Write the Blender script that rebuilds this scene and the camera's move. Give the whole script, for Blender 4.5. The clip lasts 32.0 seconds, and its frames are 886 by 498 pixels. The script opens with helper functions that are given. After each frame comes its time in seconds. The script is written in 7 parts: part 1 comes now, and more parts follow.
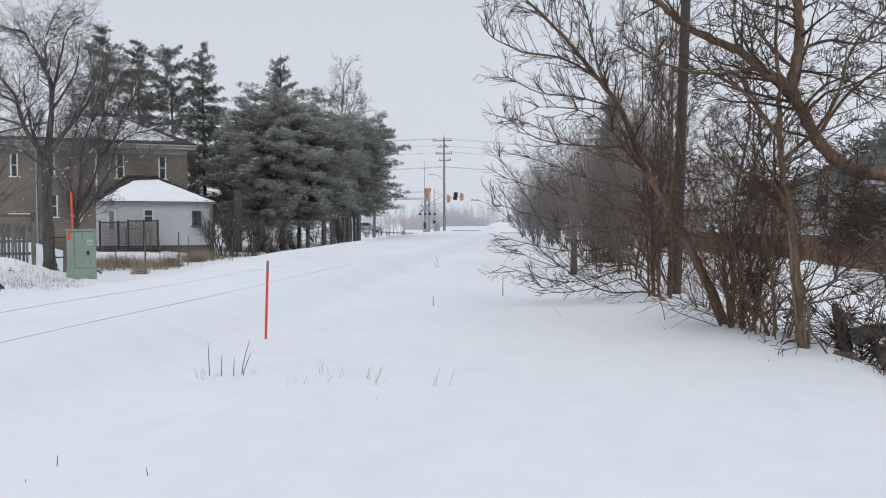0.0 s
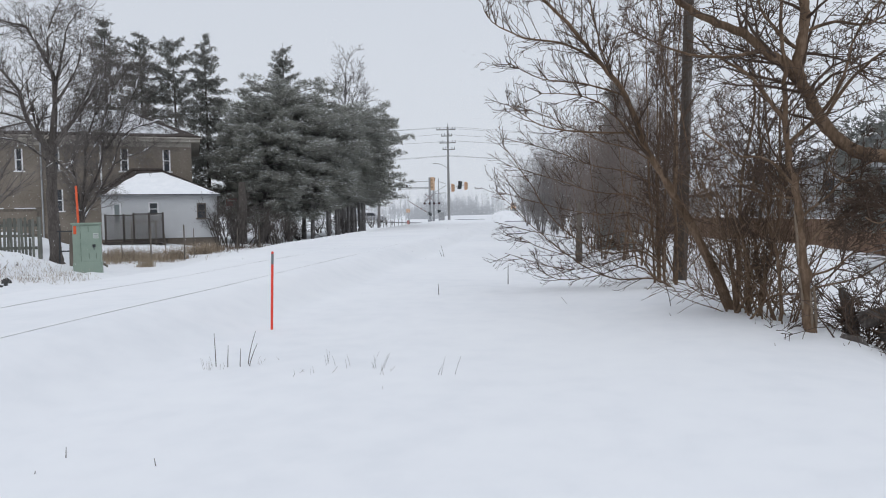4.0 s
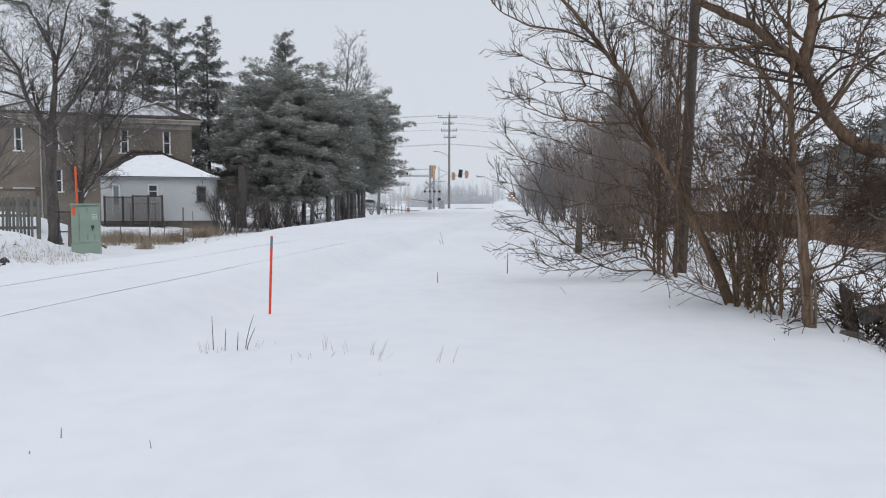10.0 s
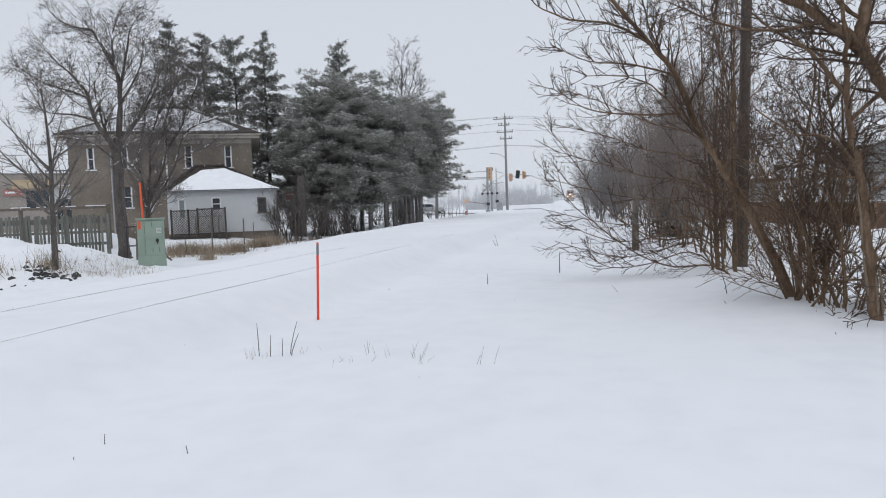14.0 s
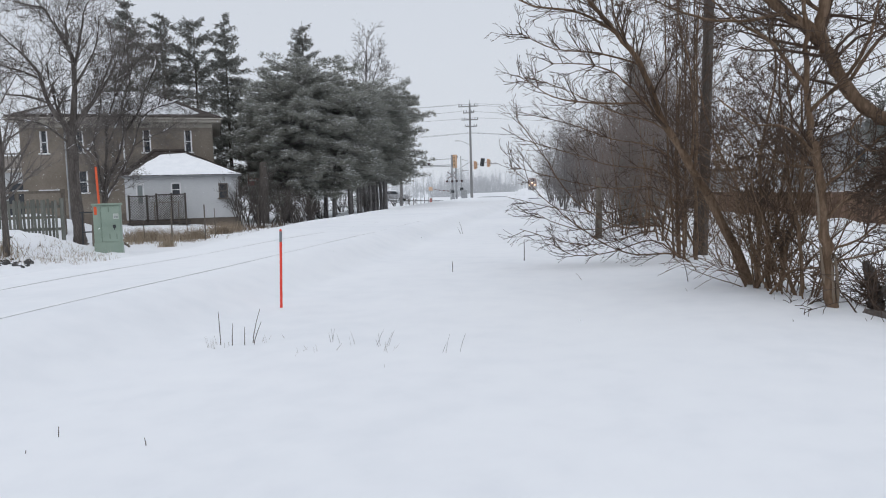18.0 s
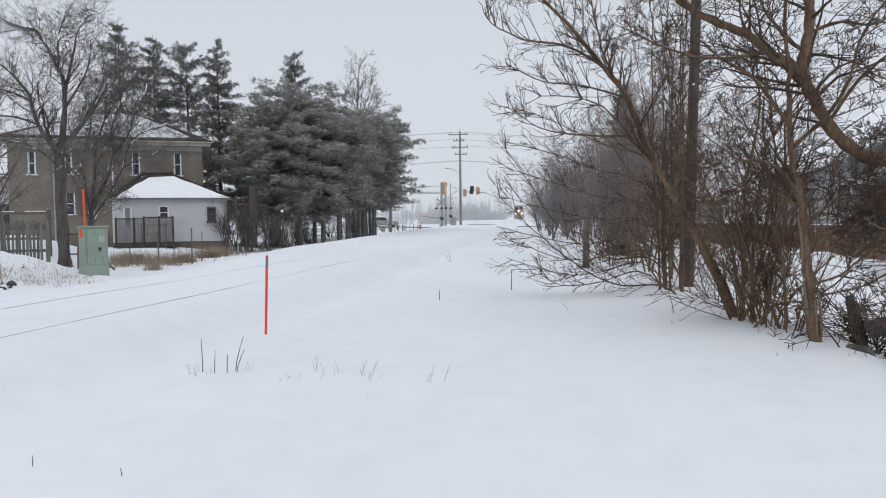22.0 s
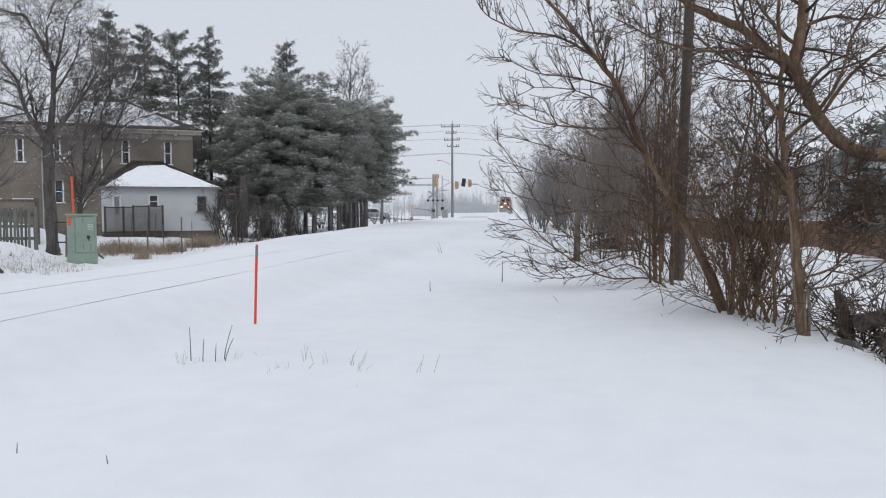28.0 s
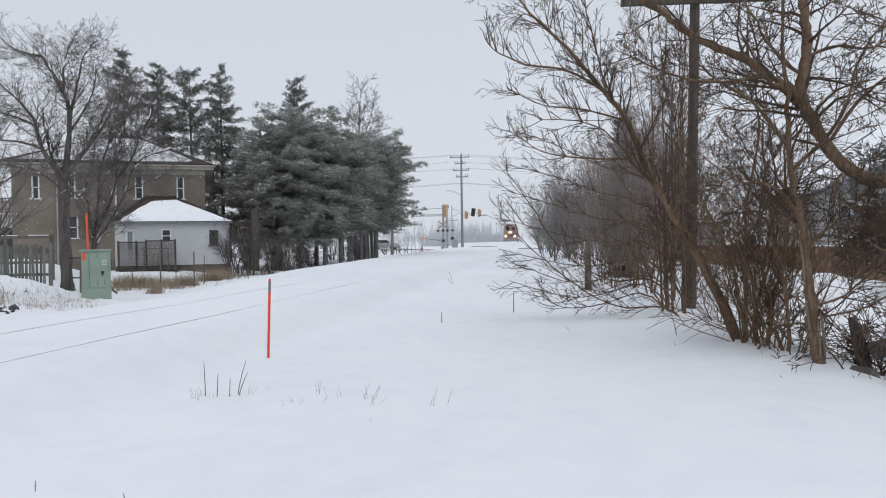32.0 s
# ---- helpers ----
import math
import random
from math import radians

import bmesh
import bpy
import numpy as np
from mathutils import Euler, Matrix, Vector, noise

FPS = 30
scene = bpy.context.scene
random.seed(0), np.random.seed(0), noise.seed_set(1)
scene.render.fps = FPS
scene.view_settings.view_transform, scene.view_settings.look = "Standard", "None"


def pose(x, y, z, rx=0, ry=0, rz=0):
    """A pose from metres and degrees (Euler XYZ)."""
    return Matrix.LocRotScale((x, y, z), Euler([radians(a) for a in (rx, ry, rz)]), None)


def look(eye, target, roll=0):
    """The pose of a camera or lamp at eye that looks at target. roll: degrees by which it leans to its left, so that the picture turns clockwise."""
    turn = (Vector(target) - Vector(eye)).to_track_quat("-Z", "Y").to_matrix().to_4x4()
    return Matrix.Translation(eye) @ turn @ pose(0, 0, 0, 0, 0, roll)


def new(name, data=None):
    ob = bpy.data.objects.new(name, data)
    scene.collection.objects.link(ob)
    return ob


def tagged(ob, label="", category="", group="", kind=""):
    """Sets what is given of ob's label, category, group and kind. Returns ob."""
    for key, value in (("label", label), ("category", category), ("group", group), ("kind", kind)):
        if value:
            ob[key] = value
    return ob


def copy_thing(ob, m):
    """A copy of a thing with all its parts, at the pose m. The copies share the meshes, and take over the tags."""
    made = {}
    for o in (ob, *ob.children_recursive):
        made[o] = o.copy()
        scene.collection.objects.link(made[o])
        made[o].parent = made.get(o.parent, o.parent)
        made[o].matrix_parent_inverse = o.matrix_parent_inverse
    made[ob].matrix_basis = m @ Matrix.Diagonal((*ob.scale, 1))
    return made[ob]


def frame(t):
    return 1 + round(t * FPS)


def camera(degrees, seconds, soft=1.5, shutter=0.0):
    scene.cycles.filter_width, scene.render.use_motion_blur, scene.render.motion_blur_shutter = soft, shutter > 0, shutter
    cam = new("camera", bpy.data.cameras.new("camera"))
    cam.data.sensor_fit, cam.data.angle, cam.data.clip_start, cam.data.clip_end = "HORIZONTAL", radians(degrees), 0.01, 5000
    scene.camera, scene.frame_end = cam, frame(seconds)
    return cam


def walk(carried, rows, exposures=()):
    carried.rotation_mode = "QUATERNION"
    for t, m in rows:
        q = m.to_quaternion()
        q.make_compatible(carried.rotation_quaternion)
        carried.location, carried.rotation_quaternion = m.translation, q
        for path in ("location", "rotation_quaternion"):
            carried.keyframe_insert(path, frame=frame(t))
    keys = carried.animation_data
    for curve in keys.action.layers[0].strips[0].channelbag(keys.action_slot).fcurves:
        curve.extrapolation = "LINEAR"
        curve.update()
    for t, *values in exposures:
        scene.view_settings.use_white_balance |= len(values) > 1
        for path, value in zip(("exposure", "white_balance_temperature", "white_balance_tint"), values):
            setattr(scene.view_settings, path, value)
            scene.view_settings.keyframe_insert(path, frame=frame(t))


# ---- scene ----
cam = camera(65.0, 32.0, soft=1.05)
PATH = [
    (0, (-0.114, 0.307, 1.155), (-0.35, 2.292, 1.086), -0.2),
    (0.5, (-0.11, 0.319, 1.157), (-0.344, 2.304, 1.078), -0.2),
    (1, (-0.107, 0.32, 1.156), (-0.346, 2.304, 1.072), -0.6),
    (1.5, (-0.105, 0.324, 1.156), (-0.341, 2.308, 1.075), -1.1),
    (2, (-0.1, 0.328, 1.158), (-0.333, 2.312, 1.077), -1.7),
    (2.5, (-0.101, 0.32, 1.149), (-0.333, 2.305, 1.056), -1.8),
    (3, (-0.097, 0.341, 1.158), (-0.337, 2.323, 1.05), -1.7),
    (3.5, (-0.107, 0.318, 1.148), (-0.358, 2.3, 1.046), -1.0),
    (5.5, (-0.109, 0.326, 1.147), (-0.36, 2.308, 1.049), -0.9),
    (6, (-0.108, 0.327, 1.155), (-0.377, 2.306, 1.053), -1.2),
    (6.5, (-0.109, 0.318, 1.143), (-0.391, 2.294, 1.028), -1.1),
    (7, (-0.102, 0.334, 1.151), (-0.387, 2.309, 1.021), -1.1),
    (7.5, (-0.101, 0.334, 1.145), (-0.385, 2.31, 1.016), -1.0),
    (8, (-0.099, 0.335, 1.15), (-0.383, 2.31, 1.028), -0.9),
    (8.5, (-0.087, 0.327, 1.14), (-0.385, 2.302, 1.033), -0.2),
    (9, (-0.118, 0.323, 1.135), (-0.411, 2.298, 1.032), 0.2),
    (9.5, (-0.158, 0.318, 1.146), (-0.414, 2.299, 1.034), -0.1),
    (10, (-0.124, 0.354, 1.137), (-0.372, 2.334, 1.004), 0.2),
    (10.5, (-0.002, 0.444, 1.115), (-0.274, 2.42, 0.962), 0.5),
    (11, (0.048, 0.48, 1.093), (-0.232, 2.454, 0.938), -0.1),
    (11.5, (0.053, 0.474, 1.09), (-0.248, 2.446, 0.933), -0.7),
    (12, (0.055, 0.468, 1.092), (-0.281, 2.432, 0.925), -0.9),
    (12.5, (0.073, 0.474, 1.104), (-0.28, 2.435, 0.936), -1.4),
    (13, (0.066, 0.458, 1.11), (-0.3, 2.419, 0.965), -1.7),
    (13.5, (0.058, 0.438, 1.111), (-0.346, 2.393, 0.987), -2.0),
    (14, (0.065, 0.44, 1.115), (-0.355, 2.391, 0.993), -2.0),
    (14.5, (0.059, 0.453, 1.113), (-0.335, 2.409, 0.984), -1.9),
    (16.5, (0.035, 0.47, 1.096), (-0.29, 2.436, 0.915), -1.3),
    (17, (0.032, 0.475, 1.091), (-0.287, 2.441, 0.908), -1.4),
    (17.5, (0.036, 0.467, 1.094), (-0.283, 2.434, 0.918), -1.4),
    (18, (0.043, 0.484, 1.112), (-0.277, 2.451, 0.951), -1.6),
    (18.5, (0.048, 0.461, 1.11), (-0.271, 2.432, 0.989), -1.6),
    (19, (0.054, 0.481, 1.122), (-0.268, 2.453, 1.025), -1.8),
    (19.5, (0.059, 0.49, 1.114), (-0.258, 2.462, 1.016), -1.6),
    (20, (0.056, 0.501, 1.12), (-0.26, 2.473, 1.009), -1.5),
    (20.5, (0.056, 0.506, 1.115), (-0.253, 2.477, 0.986), -1.3),
    (21, (0.052, 0.505, 1.119), (-0.244, 2.479, 0.986), -1.1),
    (21.5, (0.056, 0.497, 1.133), (-0.233, 2.473, 1.015), -0.9),
    (22, (0.064, 0.488, 1.135), (-0.223, 2.466, 1.05), -0.7),
    (22.5, (0.076, 0.487, 1.122), (-0.226, 2.463, 1.061), -0.6),
    (23, (0.086, 0.497, 1.13), (-0.224, 2.472, 1.076), -0.6),
    (23.5, (0.063, 0.488, 1.121), (-0.232, 2.465, 1.062), -0.1),
    (24, (0.055, 0.484, 1.127), (-0.238, 2.461, 1.057), 0.3),
    (24.5, (0.055, 0.474, 1.123), (-0.241, 2.45, 1.052), 0.5),
    (25, (0.06, 0.486, 1.126), (-0.235, 2.462, 1.049), 0.1),
    (25.5, (0.065, 0.498, 1.12), (-0.228, 2.475, 1.034), -0.4),
    (27.5, (0.066, 0.51, 1.118), (-0.202, 2.489, 1.007), -0.0),
    (28, (0.064, 0.51, 1.116), (-0.198, 2.49, 1.009), -0.1),
    (28.5, (0.06, 0.509, 1.118), (-0.197, 2.49, 1.024), -0.3),
    (29, (0.059, 0.484, 1.131), (-0.201, 2.466, 1.07), -1.0),
    (29.5, (0.06, 0.475, 1.144), (-0.212, 2.456, 1.112), -1.7),
    (30, (0.054, 0.463, 1.154), (-0.234, 2.442, 1.135), -1.6),
    (30.5, (0.05, 0.454, 1.152), (-0.247, 2.432, 1.139), -1.7),
    (31, (0.039, 0.445, 1.147), (-0.26, 2.422, 1.143), -1.4),
    (31.5, (0.047, 0.437, 1.139), (-0.255, 2.414, 1.13), -1.1),
    (32, (0.06, 0.463, 1.142), (-0.231, 2.442, 1.121), -0.9),
]
walk(cam, [(t, look(eye, target, roll)) for t, eye, target, roll in PATH])

# ---- light ----
world = bpy.data.worlds.new("overcast_sky")
scene.world = world
world.use_nodes = True
wn, wl = world.node_tree.nodes, world.node_tree.links
wn.clear()
SUN_ELEVATION, SUN_TURN = radians(38), radians(200)
sky = wn.new("ShaderNodeTexSky")
sky.sky_type, sky.sun_disc, sky.sun_elevation, sky.sun_rotation = "NISHITA", False, SUN_ELEVATION, SUN_TURN
sky.dust_density = 6.0
grey = wn.new("ShaderNodeHueSaturation")
grey.inputs["Saturation"].default_value, grey.inputs["Value"].default_value = 0.12, 0.10
coord, split, ramp = wn.new("ShaderNodeTexCoord"), wn.new("ShaderNodeSeparateXYZ"), wn.new("ShaderNodeValToRGB")
ramp.color_ramp.elements[0].position, ramp.color_ramp.elements[0].color = 0.0, (0.740, 0.785, 0.855, 1)
ramp.color_ramp.elements[1].position, ramp.color_ramp.elements[1].color = 1.0, (0.78, 0.83, 0.915, 1)
mid = ramp.color_ramp.elements.new(0.35)
mid.color = (0.668, 0.718, 0.805, 1)
cloud = wn.new("ShaderNodeMix")
cloud.data_type, cloud.inputs[0].default_value = "RGBA", 0.88
back, wout = wn.new("ShaderNodeBackground"), wn.new("ShaderNodeOutputWorld")
back.inputs["Strength"].default_value = 1.0
wl.new(sky.outputs[0], grey.inputs["Color"])
wl.new(coord.outputs["Generated"], split.inputs[0])
wl.new(split.outputs["Z"], ramp.inputs[0])
wl.new(grey.outputs[0], cloud.inputs["A"])
wl.new(ramp.outputs[0], cloud.inputs["B"])
wl.new(cloud.outputs["Result"], back.inputs["Color"])
wl.new(back.outputs[0], wout.inputs[0])

sun = new("sun", bpy.data.lights.new("sun", "SUN"))
sun.data.energy, sun.data.angle, sun.data.color = 0.38, radians(40), (1.0, 0.98, 0.96)
sun.matrix_world = look((0, 0, 60), (0 + 30 * math.sin(SUN_TURN), 0 - 30 * math.cos(SUN_TURN), 0))
scene.view_settings.exposure = 0.0

# ---- materials ----
def material(name, colors, rough=0.8, scale=6.0, fine=60.0, bump=0.3, metal=0.0, stretch=(1, 1, 1), spec=0.3, vary=0.0, emit=None, depth=0.02):
    """Two scales of noise between the colours, with relief; vary: difference from piece to piece."""
    m = bpy.data.materials.new(name)
    m.use_nodes = True
    nt = m.node_tree
    n, l = nt.nodes, nt.links
    b = n["Principled BSDF"]
    b.inputs["Roughness"].default_value, b.inputs["Metallic"].default_value = rough, metal
    b.inputs["Specular IOR Level"].default_value = spec
    tc, mp = n.new("ShaderNodeTexCoord"), n.new("ShaderNodeMapping")
    mp.inputs["Scale"].default_value = stretch
    l.new(tc.outputs["Object"], mp.inputs[0])
    big, small, mix = n.new("ShaderNodeTexNoise"), n.new("ShaderNodeTexNoise"), n.new("ShaderNodeMix")
    big.inputs["Scale"].default_value, small.inputs["Scale"].default_value = scale, fine
    big.inputs["Detail"].default_value, small.inputs["Detail"].default_value = 4, 3
    mix.inputs[0].default_value = 0.4
    l.new(mp.outputs[0], big.inputs["Vector"])
    l.new(mp.outputs[0], small.inputs["Vector"])
    l.new(big.outputs[0], mix.inputs["A"])
    l.new(small.outputs[0], mix.inputs["B"])
    r = n.new("ShaderNodeValToRGB")
    while len(r.color_ramp.elements) < len(colors):
        r.color_ramp.elements.new(0.5)
    for i, c in enumerate(colors):
        e = r.color_ramp.elements[i]
        e.position = 0.32 + 0.36 * i / max(1, len(colors) - 1)
        e.color = (*c, 1)
    l.new(mix.outputs["Result"], r.inputs[0])
    tone = r.outputs[0]
    if vary:
        info, mul, hs = n.new("ShaderNodeObjectInfo"), n.new("ShaderNodeMapRange"), n.new("ShaderNodeHueSaturation")
        mul.inputs["To Min"].default_value, mul.inputs["To Max"].default_value = 1 - vary, 1 + vary
        l.new(info.outputs["Random"], mul.inputs[0])
        l.new(mul.outputs[0], hs.inputs["Value"])
        l.new(tone, hs.inputs["Color"])
        tone = hs.outputs[0]
    l.new(tone, b.inputs["Base Color"])
    if bump:
        bp = n.new("ShaderNodeBump")
        bp.inputs["Strength"].default_value, bp.inputs["Distance"].default_value = bump, depth
        l.new(mix.outputs["Result"], bp.inputs["Height"])
        l.new(bp.outputs[0], b.inputs["Normal"])
    if emit:
        b.inputs["Emission Color"].default_value, b.inputs["Emission Strength"].default_value = (*emit[0], 1), emit[1]
    return m


SNOW = material("snow", [(0.785, 0.805, 0.838), (0.84, 0.855, 0.882), (0.87, 0.885, 0.905)], 0.8, 0.22, 3.0, 0.06, depth=0.03, spec=0.2)
SNOW_CAP = material("settled_snow", [(0.80, 0.82, 0.85), (0.90, 0.91, 0.93)], 0.8, 3.0, 30.0, 0.3, spec=0.2)
THIN_SNOW = material("thin_patchy_roof_snow", [(0.34, 0.345, 0.36), (0.60, 0.615, 0.635), (0.74, 0.755, 0.775)], 0.85, 1.1, 7.0, 0.3, spec=0.2)
BARK = material("grey_brown_bark", [(0.070, 0.046, 0.030), (0.148, 0.099, 0.065), (0.245, 0.172, 0.120)], 0.95, 5, 40, 0.8, stretch=(1, 1, 0.25))
BARK_LEFT = material("dark_wet_bark", [(0.056, 0.049, 0.044), (0.105, 0.092, 0.084), (0.18, 0.163, 0.151)], 0.95, 5, 40, 0.8, stretch=(1, 1, 0.25))
TWIG = material("brown_twigs", [(0.050, 0.034, 0.026), (0.085, 0.059, 0.044), (0.14, 0.099, 0.075)], 0.9, 2, 30, 0.0)
TWIG_LEFT = material("grey_brown_crown_twigs", [(0.095, 0.083, 0.076), (0.155, 0.138, 0.128), (0.235, 0.217, 0.206)], 0.95, 3, 30, 0.0)
# Far twigs: distance haze is mixed into the pale grey.
TWIG_GREY = material("haze_grey_twigs", [(0.16, 0.145, 0.14), (0.25, 0.235, 0.23), (0.38, 0.37, 0.37)], 0.9, 0.8, 12, 0.0)
# Branches behind the pines and far hedge, greyed as painted haze.
GREY_BRANCH = material("haze_grey_branches", [(0.12, 0.11, 0.107), (0.19, 0.18, 0.176), (0.28, 0.27, 0.27)], 0.9, 0.8, 12, 0.0)
# Hedge twigs are paled against the near brown ones to stand for haze.
TWIG_HEDGE = material("grey_brown_hedge_twigs", [(0.15, 0.125, 0.112), (0.22, 0.185, 0.168), (0.31, 0.275, 0.255)], 0.9, 0.8, 14, 0.0)
# Needle colours are lightened to stand for snowfall haze before the trees.
NEEDLE = material("haze_paled_pine_needles", [(0.25, 0.252, 0.222), (0.335, 0.338, 0.305), (0.435, 0.44, 0.41)], 0.8, 0.6, 9, 0.0)
# Bark set lighter than pine bark is, as painted haze over the trunks.
BARK_PINE = material("haze_paled_pine_bark", [(0.13, 0.12, 0.114), (0.21, 0.197, 0.19), (0.36, 0.35, 0.347)], 0.95, 4, 30, 0.7, stretch=(1, 1, 0.3))
# Spruce needles too carry the haze in their base colour.
NEEDLE_SPRUCE = material("haze_paled_spruce_needles", [(0.155, 0.157, 0.142), (0.215, 0.217, 0.199), (0.295, 0.296, 0.277)], 0.8, 0.7, 9, 0.0)
STUCCO = material("tan_weathered_brick", [(0.145, 0.122, 0.098), (0.20, 0.172, 0.142), (0.26, 0.228, 0.192)], 0.92, 0.7, 12, 0.5)
SIDING = material("white_painted_siding", [(0.53, 0.54, 0.55), (0.63, 0.64, 0.65)], 0.6, 0.8, 14, 0.2)
FOUNDATION = material("brown_foundation_block", [(0.13, 0.11, 0.09), (0.2, 0.17, 0.145)], 0.95, 2, 25, 0.4)
WHITE_TRIM = material("white_window_trim", [(0.70, 0.71, 0.72), (0.82, 0.82, 0.82)], 0.5, 3, 40, 0.1)
CREAM_TRIM = material("cream_eave_board", [(0.32, 0.295, 0.255), (0.43, 0.40, 0.355)], 0.6, 2, 20, 0.1)
SHINGLE = material("dark_brown_shingles", [(0.035, 0.028, 0.025), (0.075, 0.062, 0.055)], 0.95, 3, 30, 0.6)
GLASS = material("dark_window_glass", [(0.02, 0.024, 0.03), (0.045, 0.05, 0.06)], 0.08, 1, 4, 0.0, spec=0.6)
LATTICE = material("dark_brown_lattice", [(0.05, 0.042, 0.038), (0.09, 0.078, 0.07)], 0.85, 3, 30, 0.2, vary=0.15)
GREY_WOOD = material("weathered_grey_boards", [(0.085, 0.088, 0.078), (0.14, 0.145, 0.128), (0.205, 0.205, 0.19)], 0.9, 2, 18, 0.4, stretch=(6, 6, 0.5), vary=0.25)
POST_WOOD = material("weathered_post", [(0.10, 0.085, 0.07), (0.2, 0.175, 0.15)], 0.95, 4, 30, 0.5, stretch=(3, 3, 0.5))
FENCE_BROWN = material("stained_cedar_boards", [(0.155, 0.096, 0.066), (0.22, 0.14, 0.098), (0.285, 0.192, 0.142)], 0.85, 1.5, 20, 0.4, stretch=(6, 6, 0.5), vary=0.25)
POLE_WOOD = material("creosoted_pole", [(0.05, 0.042, 0.036), (0.09, 0.077, 0.067), (0.15, 0.13, 0.115)], 0.95, 3, 26, 0.6, stretch=(4, 4, 0.3))
# Weathered grey, picked on the pale side to stand for haze as well.
POLE_GREY = material("silver_grey_pole", [(0.20, 0.20, 0.20), (0.30, 0.30, 0.30)], 0.9, 1, 10, 0.3, stretch=(3, 3, 0.3))
GREEN_BOX = material("sage_green_enamel", [(0.22, 0.29, 0.235), (0.265, 0.335, 0.275), (0.29, 0.36, 0.30)], 0.5, 2.5, 60, 0.08, spec=0.4)
# Darker enamel paints the shade of the door groove and vent slots.
GREEN_DARK = material("green_enamel_shadow_gap", [(0.13, 0.18, 0.14), (0.17, 0.22, 0.18)], 0.6, 3, 40, 0.05)
ORANGE = material("orange_marker_plastic", [(0.68, 0.10, 0.035), (0.80, 0.13, 0.05)], 0.45, 4, 60, 0.05)
RED_ORANGE = material("red_orange_marker_plastic", [(0.72, 0.055, 0.035), (0.83, 0.085, 0.05)], 0.45, 6, 60, 0.05)
BAND_GREY = material("grey_reflective_band", [(0.15, 0.16, 0.17), (0.24, 0.25, 0.26)], 0.4, 8, 60, 0.05)
# Steel set pale so the bare rail side reads as soft grey.
RAIL = material("pale_rail_steel", [(0.42, 0.42, 0.425), (0.60, 0.605, 0.61)], 0.8, 1.2, 30, 0.2)
STEEL = material("rusty_rail_steel", [(0.17, 0.155, 0.15), (0.27, 0.25, 0.24)], 0.6, 4, 50, 0.2, metal=0.3)
GALV = material("galvanised_steel", [(0.32, 0.33, 0.34), (0.44, 0.45, 0.46)], 0.5, 3, 30, 0.1, metal=0.5)
# Signal yellow and orange are washed out in colour to stand for haze.
SIGNAL_YELLOW = material("haze_paled_signal_yellow", [(0.60, 0.40, 0.26), (0.68, 0.49, 0.36)], 0.5, 3, 30, 0.05)
SIGNAL_ORANGE = material("haze_paled_signal_orange", [(0.52, 0.32, 0.20), (0.62, 0.42, 0.30)], 0.5, 3, 30, 0.05)
BLACK = material("black_painted_metal", [(0.035, 0.038, 0.042), (0.06, 0.064, 0.068)], 0.6, 3, 30, 0.1)
RED_LENS = material("red_signal_lens", [(0.07, 0.03, 0.032), (0.11, 0.045, 0.047)], 0.3, 5, 30, 0.0)
# Lens tone kept near the housing colours for low contrast.
LENS_DULL = material("unlit_dull_lens", [(0.30, 0.21, 0.12), (0.38, 0.28, 0.18)], 0.4, 5, 30, 0.0)
RED_WHITE_RED = material("red_stripe", [(0.34, 0.15, 0.13), (0.43, 0.22, 0.20)], 0.5, 5, 30, 0.0)
# Gate and crossbuck red and white are greyed in place of haze.
GATE_RED = material("haze_greyed_gate_red", [(0.20, 0.135, 0.125), (0.28, 0.195, 0.185)], 0.7, 2, 30, 0.0)
GATE_WHITE = material("haze_greyed_gate_white", [(0.32, 0.32, 0.33), (0.42, 0.42, 0.43)], 0.7, 2, 30, 0.0)
ASPHALT = material("salted_wet_asphalt", [(0.16, 0.165, 0.175), (0.24, 0.245, 0.255)], 0.7, 0.3, 8, 0.2)
# Both locomotive paints are greyed and lightened to imitate haze over the train.
LOCO_RED = material("haze_paled_loco_red", [(0.27, 0.17, 0.15), (0.35, 0.25, 0.225), (0.46, 0.38, 0.36)], 0.7, 0.8, 10, 0.1)
LOCO_DARK = material("haze_paled_loco_black", [(0.25, 0.245, 0.245), (0.38, 0.38, 0.38)], 0.8, 0.8, 10, 0.1)
LAMP_GLOW = material("headlight_glow", [(0.9, 0.8, 0.6), (1, 0.9, 0.7)], 0.3, 5, 30, 0.0, emit=((1.0, 0.66, 0.32), 2.6))
# Emitting ring added round each lamp to imitate its orange halo.
LAMP_RIM = material("lamp_halo_glow", [(0.9, 0.7, 0.5), (1, 0.8, 0.6)], 0.3, 5, 30, 0.0, emit=((1.0, 0.45, 0.18), 0.75))
STRAW = material("dry_straw_grass", [(0.22, 0.17, 0.12), (0.33, 0.265, 0.195), (0.45, 0.385, 0.30)], 0.95, 2, 20, 0.0)
STRAW_DARK = material("brown_matted_grass", [(0.10, 0.075, 0.055), (0.16, 0.125, 0.095), (0.24, 0.19, 0.15)], 0.95, 2, 20, 0.0)
STRAW_PALE = material("bleached_straw", [(0.40, 0.35, 0.30), (0.52, 0.47, 0.42), (0.62, 0.58, 0.54)], 0.95, 2, 20, 0.0)
WEED = material("dead_weed_stalk", [(0.11, 0.09, 0.085), (0.19, 0.16, 0.15)], 0.95, 8, 60, 0.0)
WEED_PALE = material("frosted_weed_stalk", [(0.30, 0.27, 0.25), (0.42, 0.39, 0.37)], 0.95, 8, 60, 0.0)
